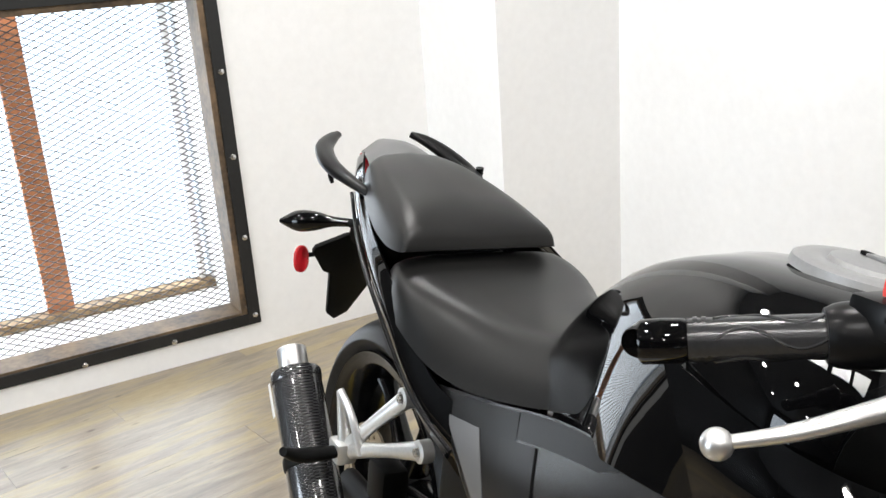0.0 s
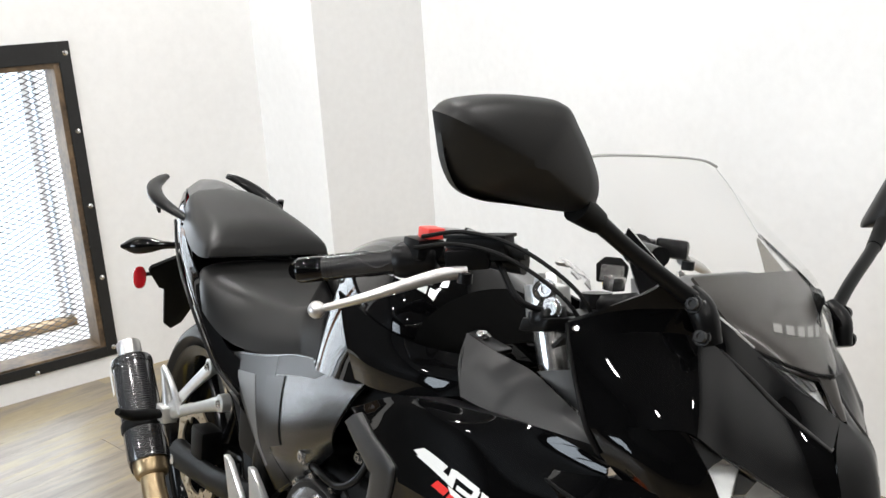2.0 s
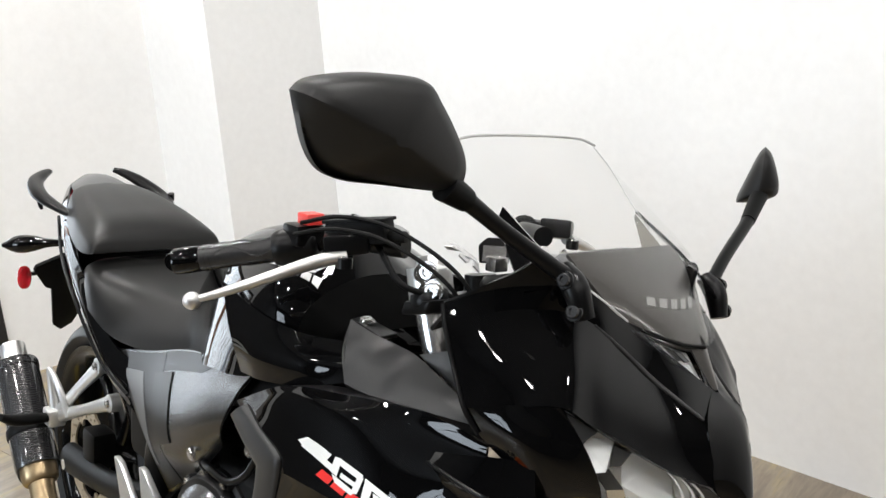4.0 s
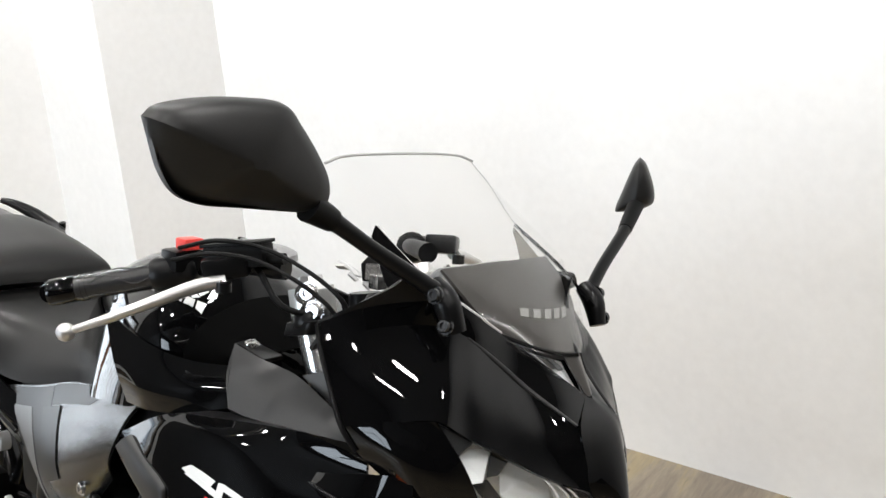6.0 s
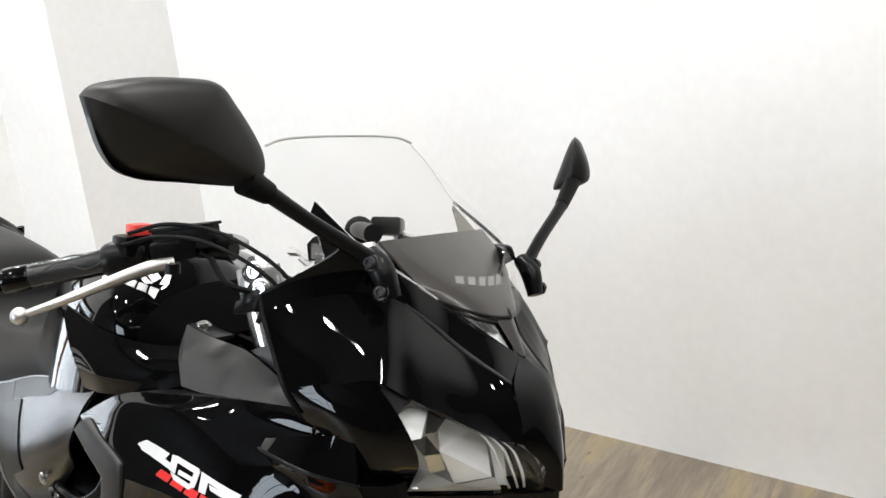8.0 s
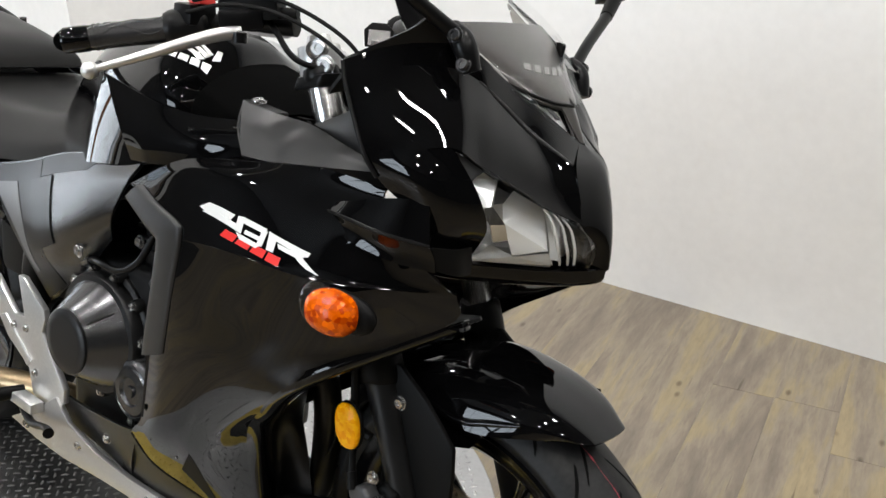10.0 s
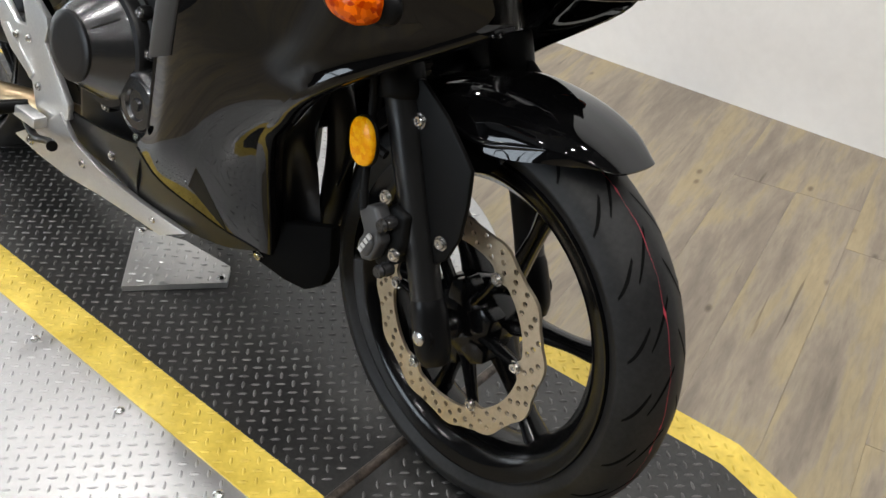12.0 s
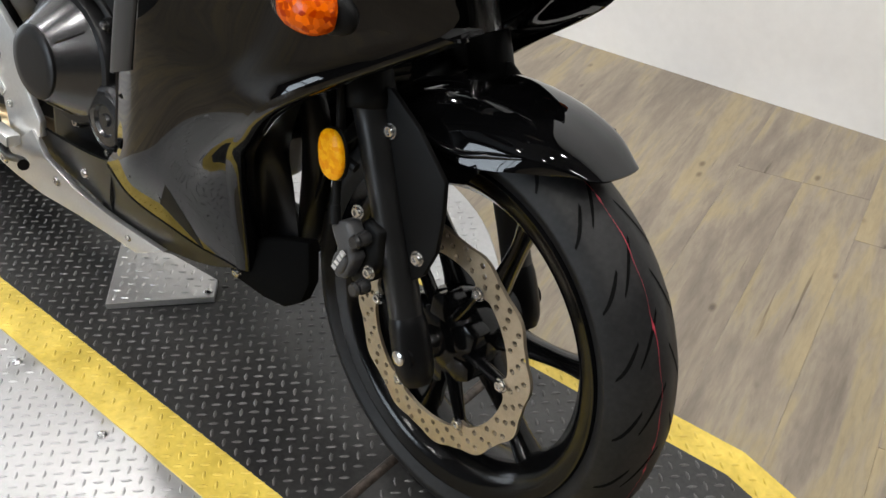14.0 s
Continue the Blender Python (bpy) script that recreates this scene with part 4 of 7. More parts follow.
part("caliper_dome", ball((-0.085, -0.152, 0.398), (0.011, 0.005, 0.016), Euler((0, radians(22), 0)).to_matrix(), 18, 12, 0.8), CALGREY, cal)
for k_ in range(4):
    a_, b_ = Vector((-0.094, -0.1578, 0.390)), Vector((0.0062, 0, 0.0118))
    p_ = a_ + b_ * k_ * 0.62
    part("maker_bar", slab([p_, p_ + b_ * 0.42, p_ + b_ * 0.42 + Vector((0.006, 0, -0.003)), p_ + Vector((0.006, 0, -0.003))], (0, 0.003, 0)), DECALS, cal, smooth=False)
for bx_, bz_ in ((-0.0745, 0.464), (-0.048, 0.398)):
    bolt_on(cal, (bx_, -0.141, bz_), r=0.0065)
for bx_, bz_ in ((-0.066, 0.432), (-0.060, 0.372)):
    part("slide_boot", turned([(0.0001, -0.016), (0.007, -0.016), (0.009, -0.012), (0.0075, -0.008), (0.0095, -0.003), (0.0095, 0.006)], (bx_, -0.138, bz_), (0, 1, 0), 16), GRIPR, cal)
part("brake_hose", tube([(-0.104, -0.148, 0.447), (-0.114, -0.140, 0.48), (-0.122, -0.134, 0.55), (-0.13, -0.135, 0.63), (-0.17, -0.12, 0.72), (-0.22, -0.12, 0.82)], 0.0055, 10), MATTE, bike, "black rubber brake hose")
part("hose_fitting", tube([(-0.100, -0.150, 0.440), (-0.108, -0.146, 0.460)], 0.007, 10), MATTE, cal)
refl = part("side_reflector", ball((-0.118, -0.148, 0.519), (0.021, 0.007, 0.030), Euler((0, radians(-8), 0)).to_matrix(), 24, 12, 0.85), AMBERY, bike, "oval yellow side reflector")
part("reflector_backing", ball((-0.118, -0.143, 0.519), (0.0225, 0.006, 0.0315), Euler((0, radians(-8), 0)).to_matrix(), 24, 12, 0.85), MATTE, refl)
part("reflector_arm", tube([(-0.09, -0.135, 0.51), (-0.118, -0.14, 0.518)], 0.006, 8), MATTE, refl)

# -- front fender --
CROWN = ((59.2, 0.3205), (69, 0.320), (82, 0.3175), (100, 0.316), (122, 0.316))
FLANK = ((63.5, 0.304), (71.5, 0.279), (80, 0.258), (90, 0.252), (112, 0.275))
rows = []
for y, w in ((-0.080, 1.0), (-0.0765, 0.72), (-0.070, 0.42), (-0.054, 0.13), (-0.027, 0.02), (0.0, 0.0), (0.027, 0.02), (0.054, 0.13), (0.070, 0.42), (0.0765, 0.72), (0.080, 1.0)):
    row = []
    for k, ((a0, r0), (a1, r1)) in enumerate(zip(CROWN, FLANK)):
        a, r = a0 + (a1 - a0) * w, r0 + (r1 - r0) * w
        row.append((math.cos(radians(a)) * r, y * (0.58, 0.94, 1.10, 1.20, 1.22)[k], math.sin(radians(a)) * r))
    rows.append(row)
fender = part("front_fender", shell(rows, 0.003, 6, 3, (0, 0, 0)), GLOSS, bike, "gloss black front fender")
fender.matrix_local = WHEEL
part("fender_rear", shell([[(math.cos(radians(a)) * (0.316 - 10 * y * y), y, math.sin(radians(a)) * (0.316 - 10 * y * y)) for a in (118, 135, 150, 164)] for y in (-0.066, -0.045, 0.0, 0.045, 0.066)], 0.003, 5, 4, (0, 0, 0)), SATIN, fender, "black rear part of the fender")
both("fender_ridge", tube([(-0.070, -0.0985, 0.272), (-0.03, -0.0975, 0.264), (0.013, -0.094, 0.262), (0.05, -0.087, 0.272), (0.090, -0.079, 0.283)], [0.002, 0.0045, 0.0045, 0.004, 0.002], 10, 6), GLOSS, fender)
for s in (-1, 1):
    rows = [[(0.045, s * 0.076, 0.262), (0.00, s * 0.082, 0.270), (-0.05, s * 0.088, 0.266), (-0.095, s * 0.092, 0.250)],
            [(0.035, s * 0.080, 0.243), (-0.004, s * 0.090, 0.246), (-0.045, s * 0.100, 0.240), (-0.082, s * 0.103, 0.226)],
            [(0.018, s * 0.080, 0.222), (-0.008, s * 0.092, 0.218), (-0.035, s * 0.102, 0.214), (-0.058, s * 0.105, 0.205)]]
    w = part("fender_wing", shell(rows, 0.003, 5, 5, (0, 0, 0.2)), GLOSS, fender)

# -- tank --
TANK = [(-0.93, [(0.0, 0.765), (0.04, 0.757), (0.075, 0.735), (0.090, 0.70)]),
        (-0.885, [(0.0, 0.830), (0.055, 0.818), (0.092, 0.785), (0.110, 0.70)]),
        (-0.79, [(0.0, 0.914), (0.070, 0.902), (0.114, 0.852), (0.140, 0.715)]),
        (-0.67, [(0.0, 0.962), (0.095, 0.947), (0.152, 0.882), (0.178, 0.745)]),
        (-0.55, [(0.0, 0.973), (0.11, 0.962), (0.180, 0.890), (0.190, 0.765)]),
        (-0.46, [(0.0, 0.961), (0.10, 0.953), (0.182, 0.893), (0.184, 0.785)]),
        (-0.415, [(0.0, 0.912), (0.09, 0.905), (0.158, 0.868), (0.165, 0.80)]),
        (-0.380, [(0.0, 0.858), (0.07, 0.855), (0.125, 0.838), (0.135, 0.80)])]
rings = [[Vector((p.x, p.y, p.z - 0.06 * max(0.0, p.z - 0.8) / 0.15 * max(0.0, p.y + 0.18) - 0.5 * min(1.0, max(0.0, (x + 0.58) / 0.1)) * max(0.0, p.z - 0.8) / 0.15 * max(0.0, p.y + 0.02))) for p in section(x, r, 5)] for x, r in TANK]
cols = [catmull([ring[i] for ring in rings], 4) for i in range(len(rings[0]))]
tank = part("fuel_tank", loft([[c[k] for c in cols] for k in range(len(cols[0]))]), GLOSS, bike, "gloss black fuel tank")
capm = Matrix.Translation((-0.545, 0, 0.9625)) @ Euler((radians(-4), radians(3), 0)).to_matrix().to_4x4()
capring = part("filler_ring", moved(turned([(0.0001, 0.003), (0.046, 0.004), (0.05, 0.006), (0.068, 0.006), (0.074, 0.003), (0.076, -0.006)], (0, 0, 0), (0, 0, 1), 48), capm), CAPM, tank, "satin aluminium filler cap")
part("filler_lid", moved(joined(turned([(0.0001, 0.013), (0.03, 0.012), (0.042, 0.009), (0.044, 0.004)], (0, 0, 0), (0, 0, 1), 40), block(-0.012, 0.012, -0.006, 0.006, 0.012, 0.016, 0.002)), capm), CAPM, capring)
part("key_slot", moved(block(-0.02, -0.008, -0.003, 0.003, 0.0125, 0.0165, 0.001), capm), MATTE, capring)
# added sheet: blacks out the white wall mirrored in the tank's front slope
part("front_reflection_mask", shell([[c[k] + Vector((0.004, 0, 0.002)) for c in cols] for k in (23, 24, 26, 28)], 0.003, 1, 2, (-0.7, 0, 0.75)), DULLK, tank, "added dull black sheet that hides the wall's reflection on the tank front")
# winged badge and word bar, as plain silver shapes laid on the tank
half = cols[:len(cols) // 2]
FEATHERS = (((6.85, 17.65), (6.9, 18.96), (6.98, 21.07), (7.35, 20.68)), ((6.51, 18.2), (6.46, 19.15), (6.56, 21.06), (6.92, 20.98)), ((6.23, 18.79), (6.12, 19.47), (6.27, 21.08), (6.54, 21.02)), ((6.65, 21.48), (5.81, 20.93), (5.54, 21.28), (6.13, 21.88)))
WORD = (((7.74, 16.67), (7.52, 17.7), (8.01, 17.89), (8.11, 16.77)), ((7.54, 17.95), (7.6, 18.9), (8.09, 19.15), (8.03, 18.15)), ((7.6, 19.12), (7.54, 19.99), (8.01, 20.32), (8.08, 19.39)), ((7.5, 20.19), (7.3, 20.97), (7.75, 21.35), (7.97, 20.54)), ((7.23, 21.15), (6.91, 21.86), (7.62, 22.27), (7.68, 21.54)))
for s in (-1, 1):
    fl = (lambda b: b) if s < 0 else mirrored
    for quad in WORD:
        part("badge_bar", fl(drape(half, quad, 0.0012, 4, 3, (0, -1, 1))), DECALS, tank, "silver badge shape", smooth=False)
    for quad in FEATHERS:
        part("badge_feather", fl(drape(half, quad, 0.0012, 4, 4, (0, -1, 1))), DECALS, tank, "silver badge shape", smooth=False)

# panel over the frame below the tank
both("tank_side_panel", shell([[(-0.60, -0.188, 0.886), (-0.48, -0.192, 0.868), (-0.40, -0.178, 0.86), (-0.33, -0.15, 0.862)],
                               [(-0.545, -0.203, 0.83), (-0.46, -0.205, 0.825), (-0.38, -0.195, 0.832), (-0.31, -0.168, 0.85)],
                               [(-0.525, -0.195, 0.778), (-0.46, -0.20, 0.785), (-0.38, -0.195, 0.80), (-0.30, -0.178, 0.825)]], 0.004, 5, 5, IN), GLOSS, bike, "gloss black tank side panel")

# -- seats --
SEAT = [(-1.262, [(0.0, 0.785), (0.09, 0.785), (0.128, 0.778), (0.142, 0.765), (0.148, 0.74)]),
        (-1.235, [(0.0, 0.800), (0.10, 0.798), (0.140, 0.791), (0.157, 0.775), (0.163, 0.735)]),
        (-1.17, [(0.0, 0.787), (0.10, 0.785), (0.143, 0.778), (0.165, 0.757), (0.172, 0.715)]),
        (-1.08, [(0.0, 0.772), (0.085, 0.770), (0.122, 0.757), (0.150, 0.722), (0.166, 0.688)]),
        (-0.98, [(0.0, 0.772), (0.07, 0.769), (0.102, 0.757), (0.136, 0.720), (0.154, 0.687)]),
        (-0.89, [(0.0, 0.79), (0.055, 0.785), (0.085, 0.771), (0.116, 0.736), (0.134, 0.704)]),
        (-0.832, [(0.0, 0.802), (0.045, 0.797), (0.070, 0.784), (0.100, 0.752), (0.117, 0.719)]),
        (-0.818, [(0.0, 0.785), (0.04, 0.78), (0.06, 0.770), (0.085, 0.745), (0.105, 0.718)])]


def skin(stations, n=4, m=5, shift=0.0):
    rr = [[p + Vector((0, shift, 0)) for p in section(x, r, m)] for x, r in stations]
    cc = [catmull([ring[i] for ring in rr], n) for i in range(len(rr[0]))]
    return loft([[c[k] for c in cc] for k in range(len(cc[0]))])


seat = part("rider_seat", skin(SEAT), VINYL, bike, "black vinyl rider seat")
PILLION = [(-1.205, [(0.0, 0.815), (0.09, 0.817), (0.120, 0.818), (0.128, 0.818), (0.132, 0.815)]),
           (-1.216, [(0.0, 0.846), (0.08, 0.846), (0.114, 0.843), (0.130, 0.834), (0.137, 0.812)]),
           (-1.26, [(0.0, 0.872), (0.08, 0.869), (0.110, 0.861), (0.128, 0.845), (0.139, 0.812)]),
           (-1.33, [(0.0, 0.890), (0.075, 0.887), (0.103, 0.878), (0.120, 0.860), (0.131, 0.825)]),
           (-1.42, [(0.0, 0.909), (0.06, 0.906), (0.084, 0.898), (0.100, 0.880), (0.110, 0.850)]),
           (-1.485, [(0.0, 0.917), (0.046, 0.913), (0.064, 0.906), (0.078, 0.892), (0.086, 0.868)]),
           (-1.508, [(0.0, 0.905), (0.040, 0.902), (0.056, 0.895), (0.068, 0.885), (0.074, 0.868)])]
part("pillion_seat", skin(PILLION, shift=-0.019), VINYL, bike, "black vinyl pillion seat")

# -- tail --
both("tail_panel", shell([[(-0.985, -0.150, 0.655), (-1.08, -0.160, 0.675), (-1.19, -0.164, 0.755), (-1.33, -0.150, 0.815), (-1.48, -0.108, 0.872), (-1.60, -0.06, 0.90)],
                          [(-0.985, -0.160, 0.61), (-1.09, -0.170, 0.64), (-1.215, -0.173, 0.725), (-1.35, -0.155, 0.79), (-1.50, -0.115, 0.85), (-1.625, -0.062, 0.878)],
                          [(-0.985, -0.152, 0.565), (-1.11, -0.158, 0.605), (-1.235, -0.157, 0.685), (-1.37, -0.137, 0.75), (-1.51, -0.10, 0.81), (-1.64, -0.045, 0.842)]], 0.005, 5, 5, (-1.3, 0, 0.75)), GLOSS, bike, "gloss black tail panel")
both("tail_trim", tube([(-0.99, -0.166, 0.60), (-1.10, -0.174, 0.635), (-1.225, -0.177, 0.72), (-1.36, -0.158, 0.782), (-1.50, -0.119, 0.842)], 0.0035, 8), SATIN, bike)
part("tail_top", shell([[(-1.49, -0.085, 0.872), (-1.56, -0.07, 0.895), (-1.635, -0.05, 0.895)], [(-1.49, 0, 0.905), (-1.56, 0, 0.925), (-1.65, 0, 0.918)], [(-1.49, 0.085, 0.872), (-1.56, 0.07, 0.895), (-1.635, 0.05, 0.895)]], 0.006, 6, 6, (-1.5, 0, 0.7)), TRIMG, bike, "grey tail cover")
part("tail_lamp", shell([[(-1.64, -0.05, 0.89), (-1.66, 0, 0.905), (-1.64, 0.05, 0.89)], [(-1.655, -0.045, 0.862), (-1.675, 0, 0.87), (-1.655, 0.045, 0.862)], [(-1.645, -0.04, 0.838), (-1.66, 0, 0.838), (-1.645, 0.04, 0.838)]], 0.006, 6, 6, (-1.5, 0, 0.85)), REDL, bike, "red tail lamp")
part("undertail", shell([[(-1.0, -0.14, 0.60), (-1.25, -0.14, 0.70), (-1.5, -0.09, 0.82), (-1.63, -0.045, 0.84)], [(-1.0, 0, 0.58), (-1.25, 0, 0.68), (-1.5, 0, 0.80), (-1.64, 0, 0.83)], [(-1.0, 0.14, 0.60), (-1.25, 0.14, 0.70), (-1.5, 0.09, 0.82), (-1.63, 0.045, 0.84)]], 0.006, 4, 4, (-1.3, 0, 0.9)), MATTE, bike)
for s in (-1, 1):
    way = [(-1.40, -0.112, 0.852), (-1.46, -0.134, 0.868), (-1.53, -0.149, 0.886), (-1.60, -0.137, 0.904), (-1.645, -0.108, 0.916), (-1.668, -0.086, 0.922)] if s < 0 else [(-1.42, 0.100, 0.852), (-1.48, 0.122, 0.862), (-1.545, 0.134, 0.872), (-1.60, 0.112, 0.898), (-1.635, 0.082, 0.918), (-1.655, 0.060, 0.926)]
    rail = part("grab_rail", tube(way, [0.008, 0.013, 0.018, 0.017, 0.013, 0.008], 14, 5, flat=0.7), SATIN, bike, "satin black grab rail")
    part("rail_hook", tube([(-1.525, s * 0.147, 0.884), (-1.527, s * 0.149, 0.868), (-1.524, s * 0.147, 0.855)], [0.008, 0.006, 0.003], 8, 3), SATIN, rail)
    sig = part("rear_turn_signal", tube([(-1.60, s * 0.075, 0.765), (-1.625, s * 0.105, 0.762), (-1.65, s * 0.13, 0.758), (-1.675, s * 0.155, 0.753), (-1.70, s * 0.180, 0.748)], [0.008, 0.011, 0.020, 0.021, 0.005], 16, 5, flat=0.95), GLOSS, bike, "black rear turn signal")
    part("signal_stalk", tube([(-1.545, s * 0.03, 0.775), (-1.60, s * 0.078, 0.764)], 0.0085, 10), MATTE, sig)
bracket = part("plate_bracket", slab([(-1.685, -0.050, 0.726), (-1.70, -0.109, 0.699), (-1.708, -0.112, 0.687), (-1.735, -0.078, 0.640), (-1.737, -0.063, 0.634), (-1.797, -0.041, 0.528), (-1.807, -0.020, 0.511), (-1.797, 0.006, 0.529), (-1.75, 0.037, 0.611), (-1.685, 0.05, 0.726)], (0.010, 0, -0.0056), 0.003), MATTE, bike, "black plate holder")
part("bracket_arm", tube([(-1.56, -0.012, 0.80), (-1.63, -0.012, 0.765), (-1.70, -0.012, 0.70)], [0.05, 0.045, 0.03], 12, 4, flat=0.35), MATTE, bracket)
bolt_on(bracket, (-1.745, -0.045, 0.622), (-0.87, 0, 0.49), r=0.006)
part("rear_reflector", ball((-1.722, -0.127, 0.664), (0.010, 0.016, 0.028), None, 20, 12, 0.85), REDL, bracket, "oval red rear reflector")
part("reflector_stem", tube([(-1.722, -0.10, 0.672), (-1.735, -0.122, 0.668)], 0.005, 8), MATTE, bracket)
part("bracket_light", block(-1.60, -1.565, -0.068, -0.05, 0.775, 0.80, 0.004), ALUW, bracket)

# -- side covers under the seat --
COVER = [[(-1.063, -0.150, 0.664), (-0.92, -0.148, 0.697), (-0.78, -0.156, 0.737), (-0.64, -0.174, 0.764), (-0.508, -0.190, 0.775)],
         [(-1.000, -0.160, 0.605), (-0.88, -0.173, 0.63), (-0.77, -0.186, 0.665), (-0.65, -0.197, 0.705), (-0.52, -0.203, 0.750)],
         [(-0.925, -0.155, 0.53), (-0.86, -0.174, 0.555), (-0.77, -0.191, 0.59), (-0.67, -0.200, 0.635), (-0.56, -0.205, 0.69)],
         [(-0.875, -0.135, 0.455), (-0.835, -0.143, 0.475), (-0.77, -0.152, 0.52), (-0.70, -0.162, 0.565), (-0.60, -0.180, 0.64)]]
cover = both("side_cover", shell(COVER, 0.005, 6, 6, (-0.8, 0, 0.6)), EMBOSS, bike, "satin black embossed side cover")
CGRID = surface(COVER, 6, 6)
both("cover_back", drape(CGRID, [(0.3, 0.3), (0.3, 8.6), (17.6, 10.4), (17.6, 0.4)], 0.0008, 6, 10), SATIN, cover[0])
both("cover_lip", drape(CGRID, [(0.2, 8.7), (0.2, 20.0), (2.6, 17.0), (2.6, 8.9)], 0.0008, 8, 3), SATIN, cover[0])
both("cover_blade", drape(CGRID, [(2.8, 0.4), (2.8, 4.6), (14.5, 5.6), (14.5, 3.2)], 0.002, 6, 10), TRIMG, cover[0], "silver grey trim blade")
both("cover_ridge", drape(CGRID, [(2.8, 7.2), (2.8, 11.2), (12.0, 13.6), (12.0, 8.2)], 0.0022, 6, 10), SATIN, cover[0])
bolt_on(cover[0], (-0.677, -0.190, 0.607), r=0.009)

# -- fairing --
SIDE_UPPER = [[(-0.470, -0.229, 0.760), (-0.353, -0.232, 0.814), (-0.262, -0.214, 0.829), (-0.150, -0.197, 0.8425), (-0.040, -0.179, 0.8475)],
              [(-0.440, -0.2345, 0.751), (-0.335, -0.2395, 0.800), (-0.2416, -0.2290, 0.817), (-0.155, -0.207, 0.824), (-0.055, -0.182, 0.824)],
              [(-0.415, -0.240, 0.735), (-0.33, -0.2445, 0.770), (-0.24, -0.2385, 0.788), (-0.12, -0.2195, 0.786), (-0.012, -0.190, 0.784)],
              [(-0.3885, -0.241, 0.707), (-0.318, -0.2488, 0.726), (-0.232, -0.2505, 0.736), (-0.096, -0.2315, 0.735), (0.0216, -0.156, 0.739)],
              [(-0.382, -0.241, 0.70), (-0.315, -0.249, 0.715), (-0.23, -0.2515, 0.723), (-0.09, -0.231, 0.722), (0.030, -0.145, 0.728)]]
SIDE_LOWER = [[(-0.402, -0.238, 0.62), (-0.33, -0.247, 0.635), (-0.25, -0.242, 0.642), (-0.13, -0.218, 0.644), (0.012, -0.140, 0.688)],
              [(-0.424, -0.231, 0.536), (-0.36, -0.240, 0.55), (-0.29, -0.240, 0.565), (-0.22, -0.230, 0.575), (-0.142, -0.212, 0.588)],
              [(-0.471, -0.211, 0.415), (-0.42, -0.221, 0.43), (-0.36, -0.221, 0.45), (-0.30, -0.209, 0.472), (-0.225, -0.200, 0.512)],
              [(-0.515, -0.200, 0.368), (-0.46, -0.201, 0.36), (-0.39, -0.195, 0.37), (-0.345, -0.180, 0.385), (-0.290, -0.165, 0.43)],
              [(-0.60, -0.165, 0.258), (-0.54, -0.148, 0.232), (-0.46, -0.130, 0.228), (-0.39, -0.122, 0.238), (-0.325, -0.118, 0.262)]]
SIDE = SIDE_UPPER + SIDE_LOWER
fair = (part("side_fairing", shell(SIDE, 0.004, 7, 5, (-0.3, 0, 0.6)), GLOSS, bike, "gloss black side fairing"),
        part("side_fairing", mirrored(shell(SIDE[:8], 0.004, 7, 5, (-0.3, 0, 0.6))), GLOSS, bike, "gloss black side fairing"))
part("belly_pan", shell([[(-0.50, -0.201, 0.372), (-0.60, -0.190, 0.35), (-0.70, -0.180, 0.335), (-0.77, -0.176, 0.330)],
                         [(-0.54, -0.185, 0.30), (-0.63, -0.176, 0.30), (-0.71, -0.170, 0.298), (-0.79, -0.164, 0.29)],
                         [(-0.58, -0.158, 0.245), (-0.65, -0.160, 0.258), (-0.72, -0.162, 0.268), (-0.79, -0.160, 0.272)]], 0.004, 5, 5, (-0.6, 0, 0.35)), SATIN, bike, "satin black belly pan")
part("belly_floor", shell([[(-0.33, -0.09, 0.245), (-0.5, -0.13, 0.222), (-0.8, -0.15, 0.262)], [(-0.33, 0, 0.235), (-0.5, 0, 0.205), (-0.8, 0, 0.24)], [(-0.33, 0.09, 0.245), (-0.5, 0.13, 0.222), (-0.8, 0.15, 0.262)]], 0.004, 4, 4, (-0.5, 0, 0.5)), MATTE, bike)
SIDE_GRID = surface(SIDE, 7, 5)
part("fairing_vent", drape(SIDE_GRID, [(39.0, 15.6), (43.2, 20.6), (43.9, 21.2), (40.9, 13.4)], 0.0005, 8, 4), MATTE, fair[0])
part("belly_edge", drape(SIDE_GRID, [(40.2, 0.1), (43.9, 21.3), (44.95, 27.8), (44.95, 0.1)], 0.0015, 14, 6), SATIN, fair[0], "satin black lower edge")
front = [r[-1] for r in SIDE[5:]]
part("fairing_front_edge", shell([front, [(x + 0.009, y + 0.0045, z - 0.001) for x, y, z in front], [(x + 0.0145, y + 0.014, z - 0.003) for x, y, z in front], [(x + 0.013, y + 0.030, z - 0.004) for x, y, z in front], [(x + 0.002, y + 0.045, z - 0.002) for x, y, z in front]], 0.004, 6, 5, (-0.35, 0, 0.45)), GLOSS, fair[0], "rounded gloss black front edge")
both("fairing_lip", shell([SIDE[0], [(x + 0.004, y + 0.040, z - 0.004) for x, y, z in SIDE[0]]], 0.004, 6, 4, (-0.2, 0, 0.5)), SATIN, fair[0])
bolt_on(fair[0], (-0.337, -0.108, 0.247), (0, -1, -0.3), 0.007)
bolt_on(fair[0], (-0.62, -0.178, 0.305), (0, -1, -0.2), 0.007)
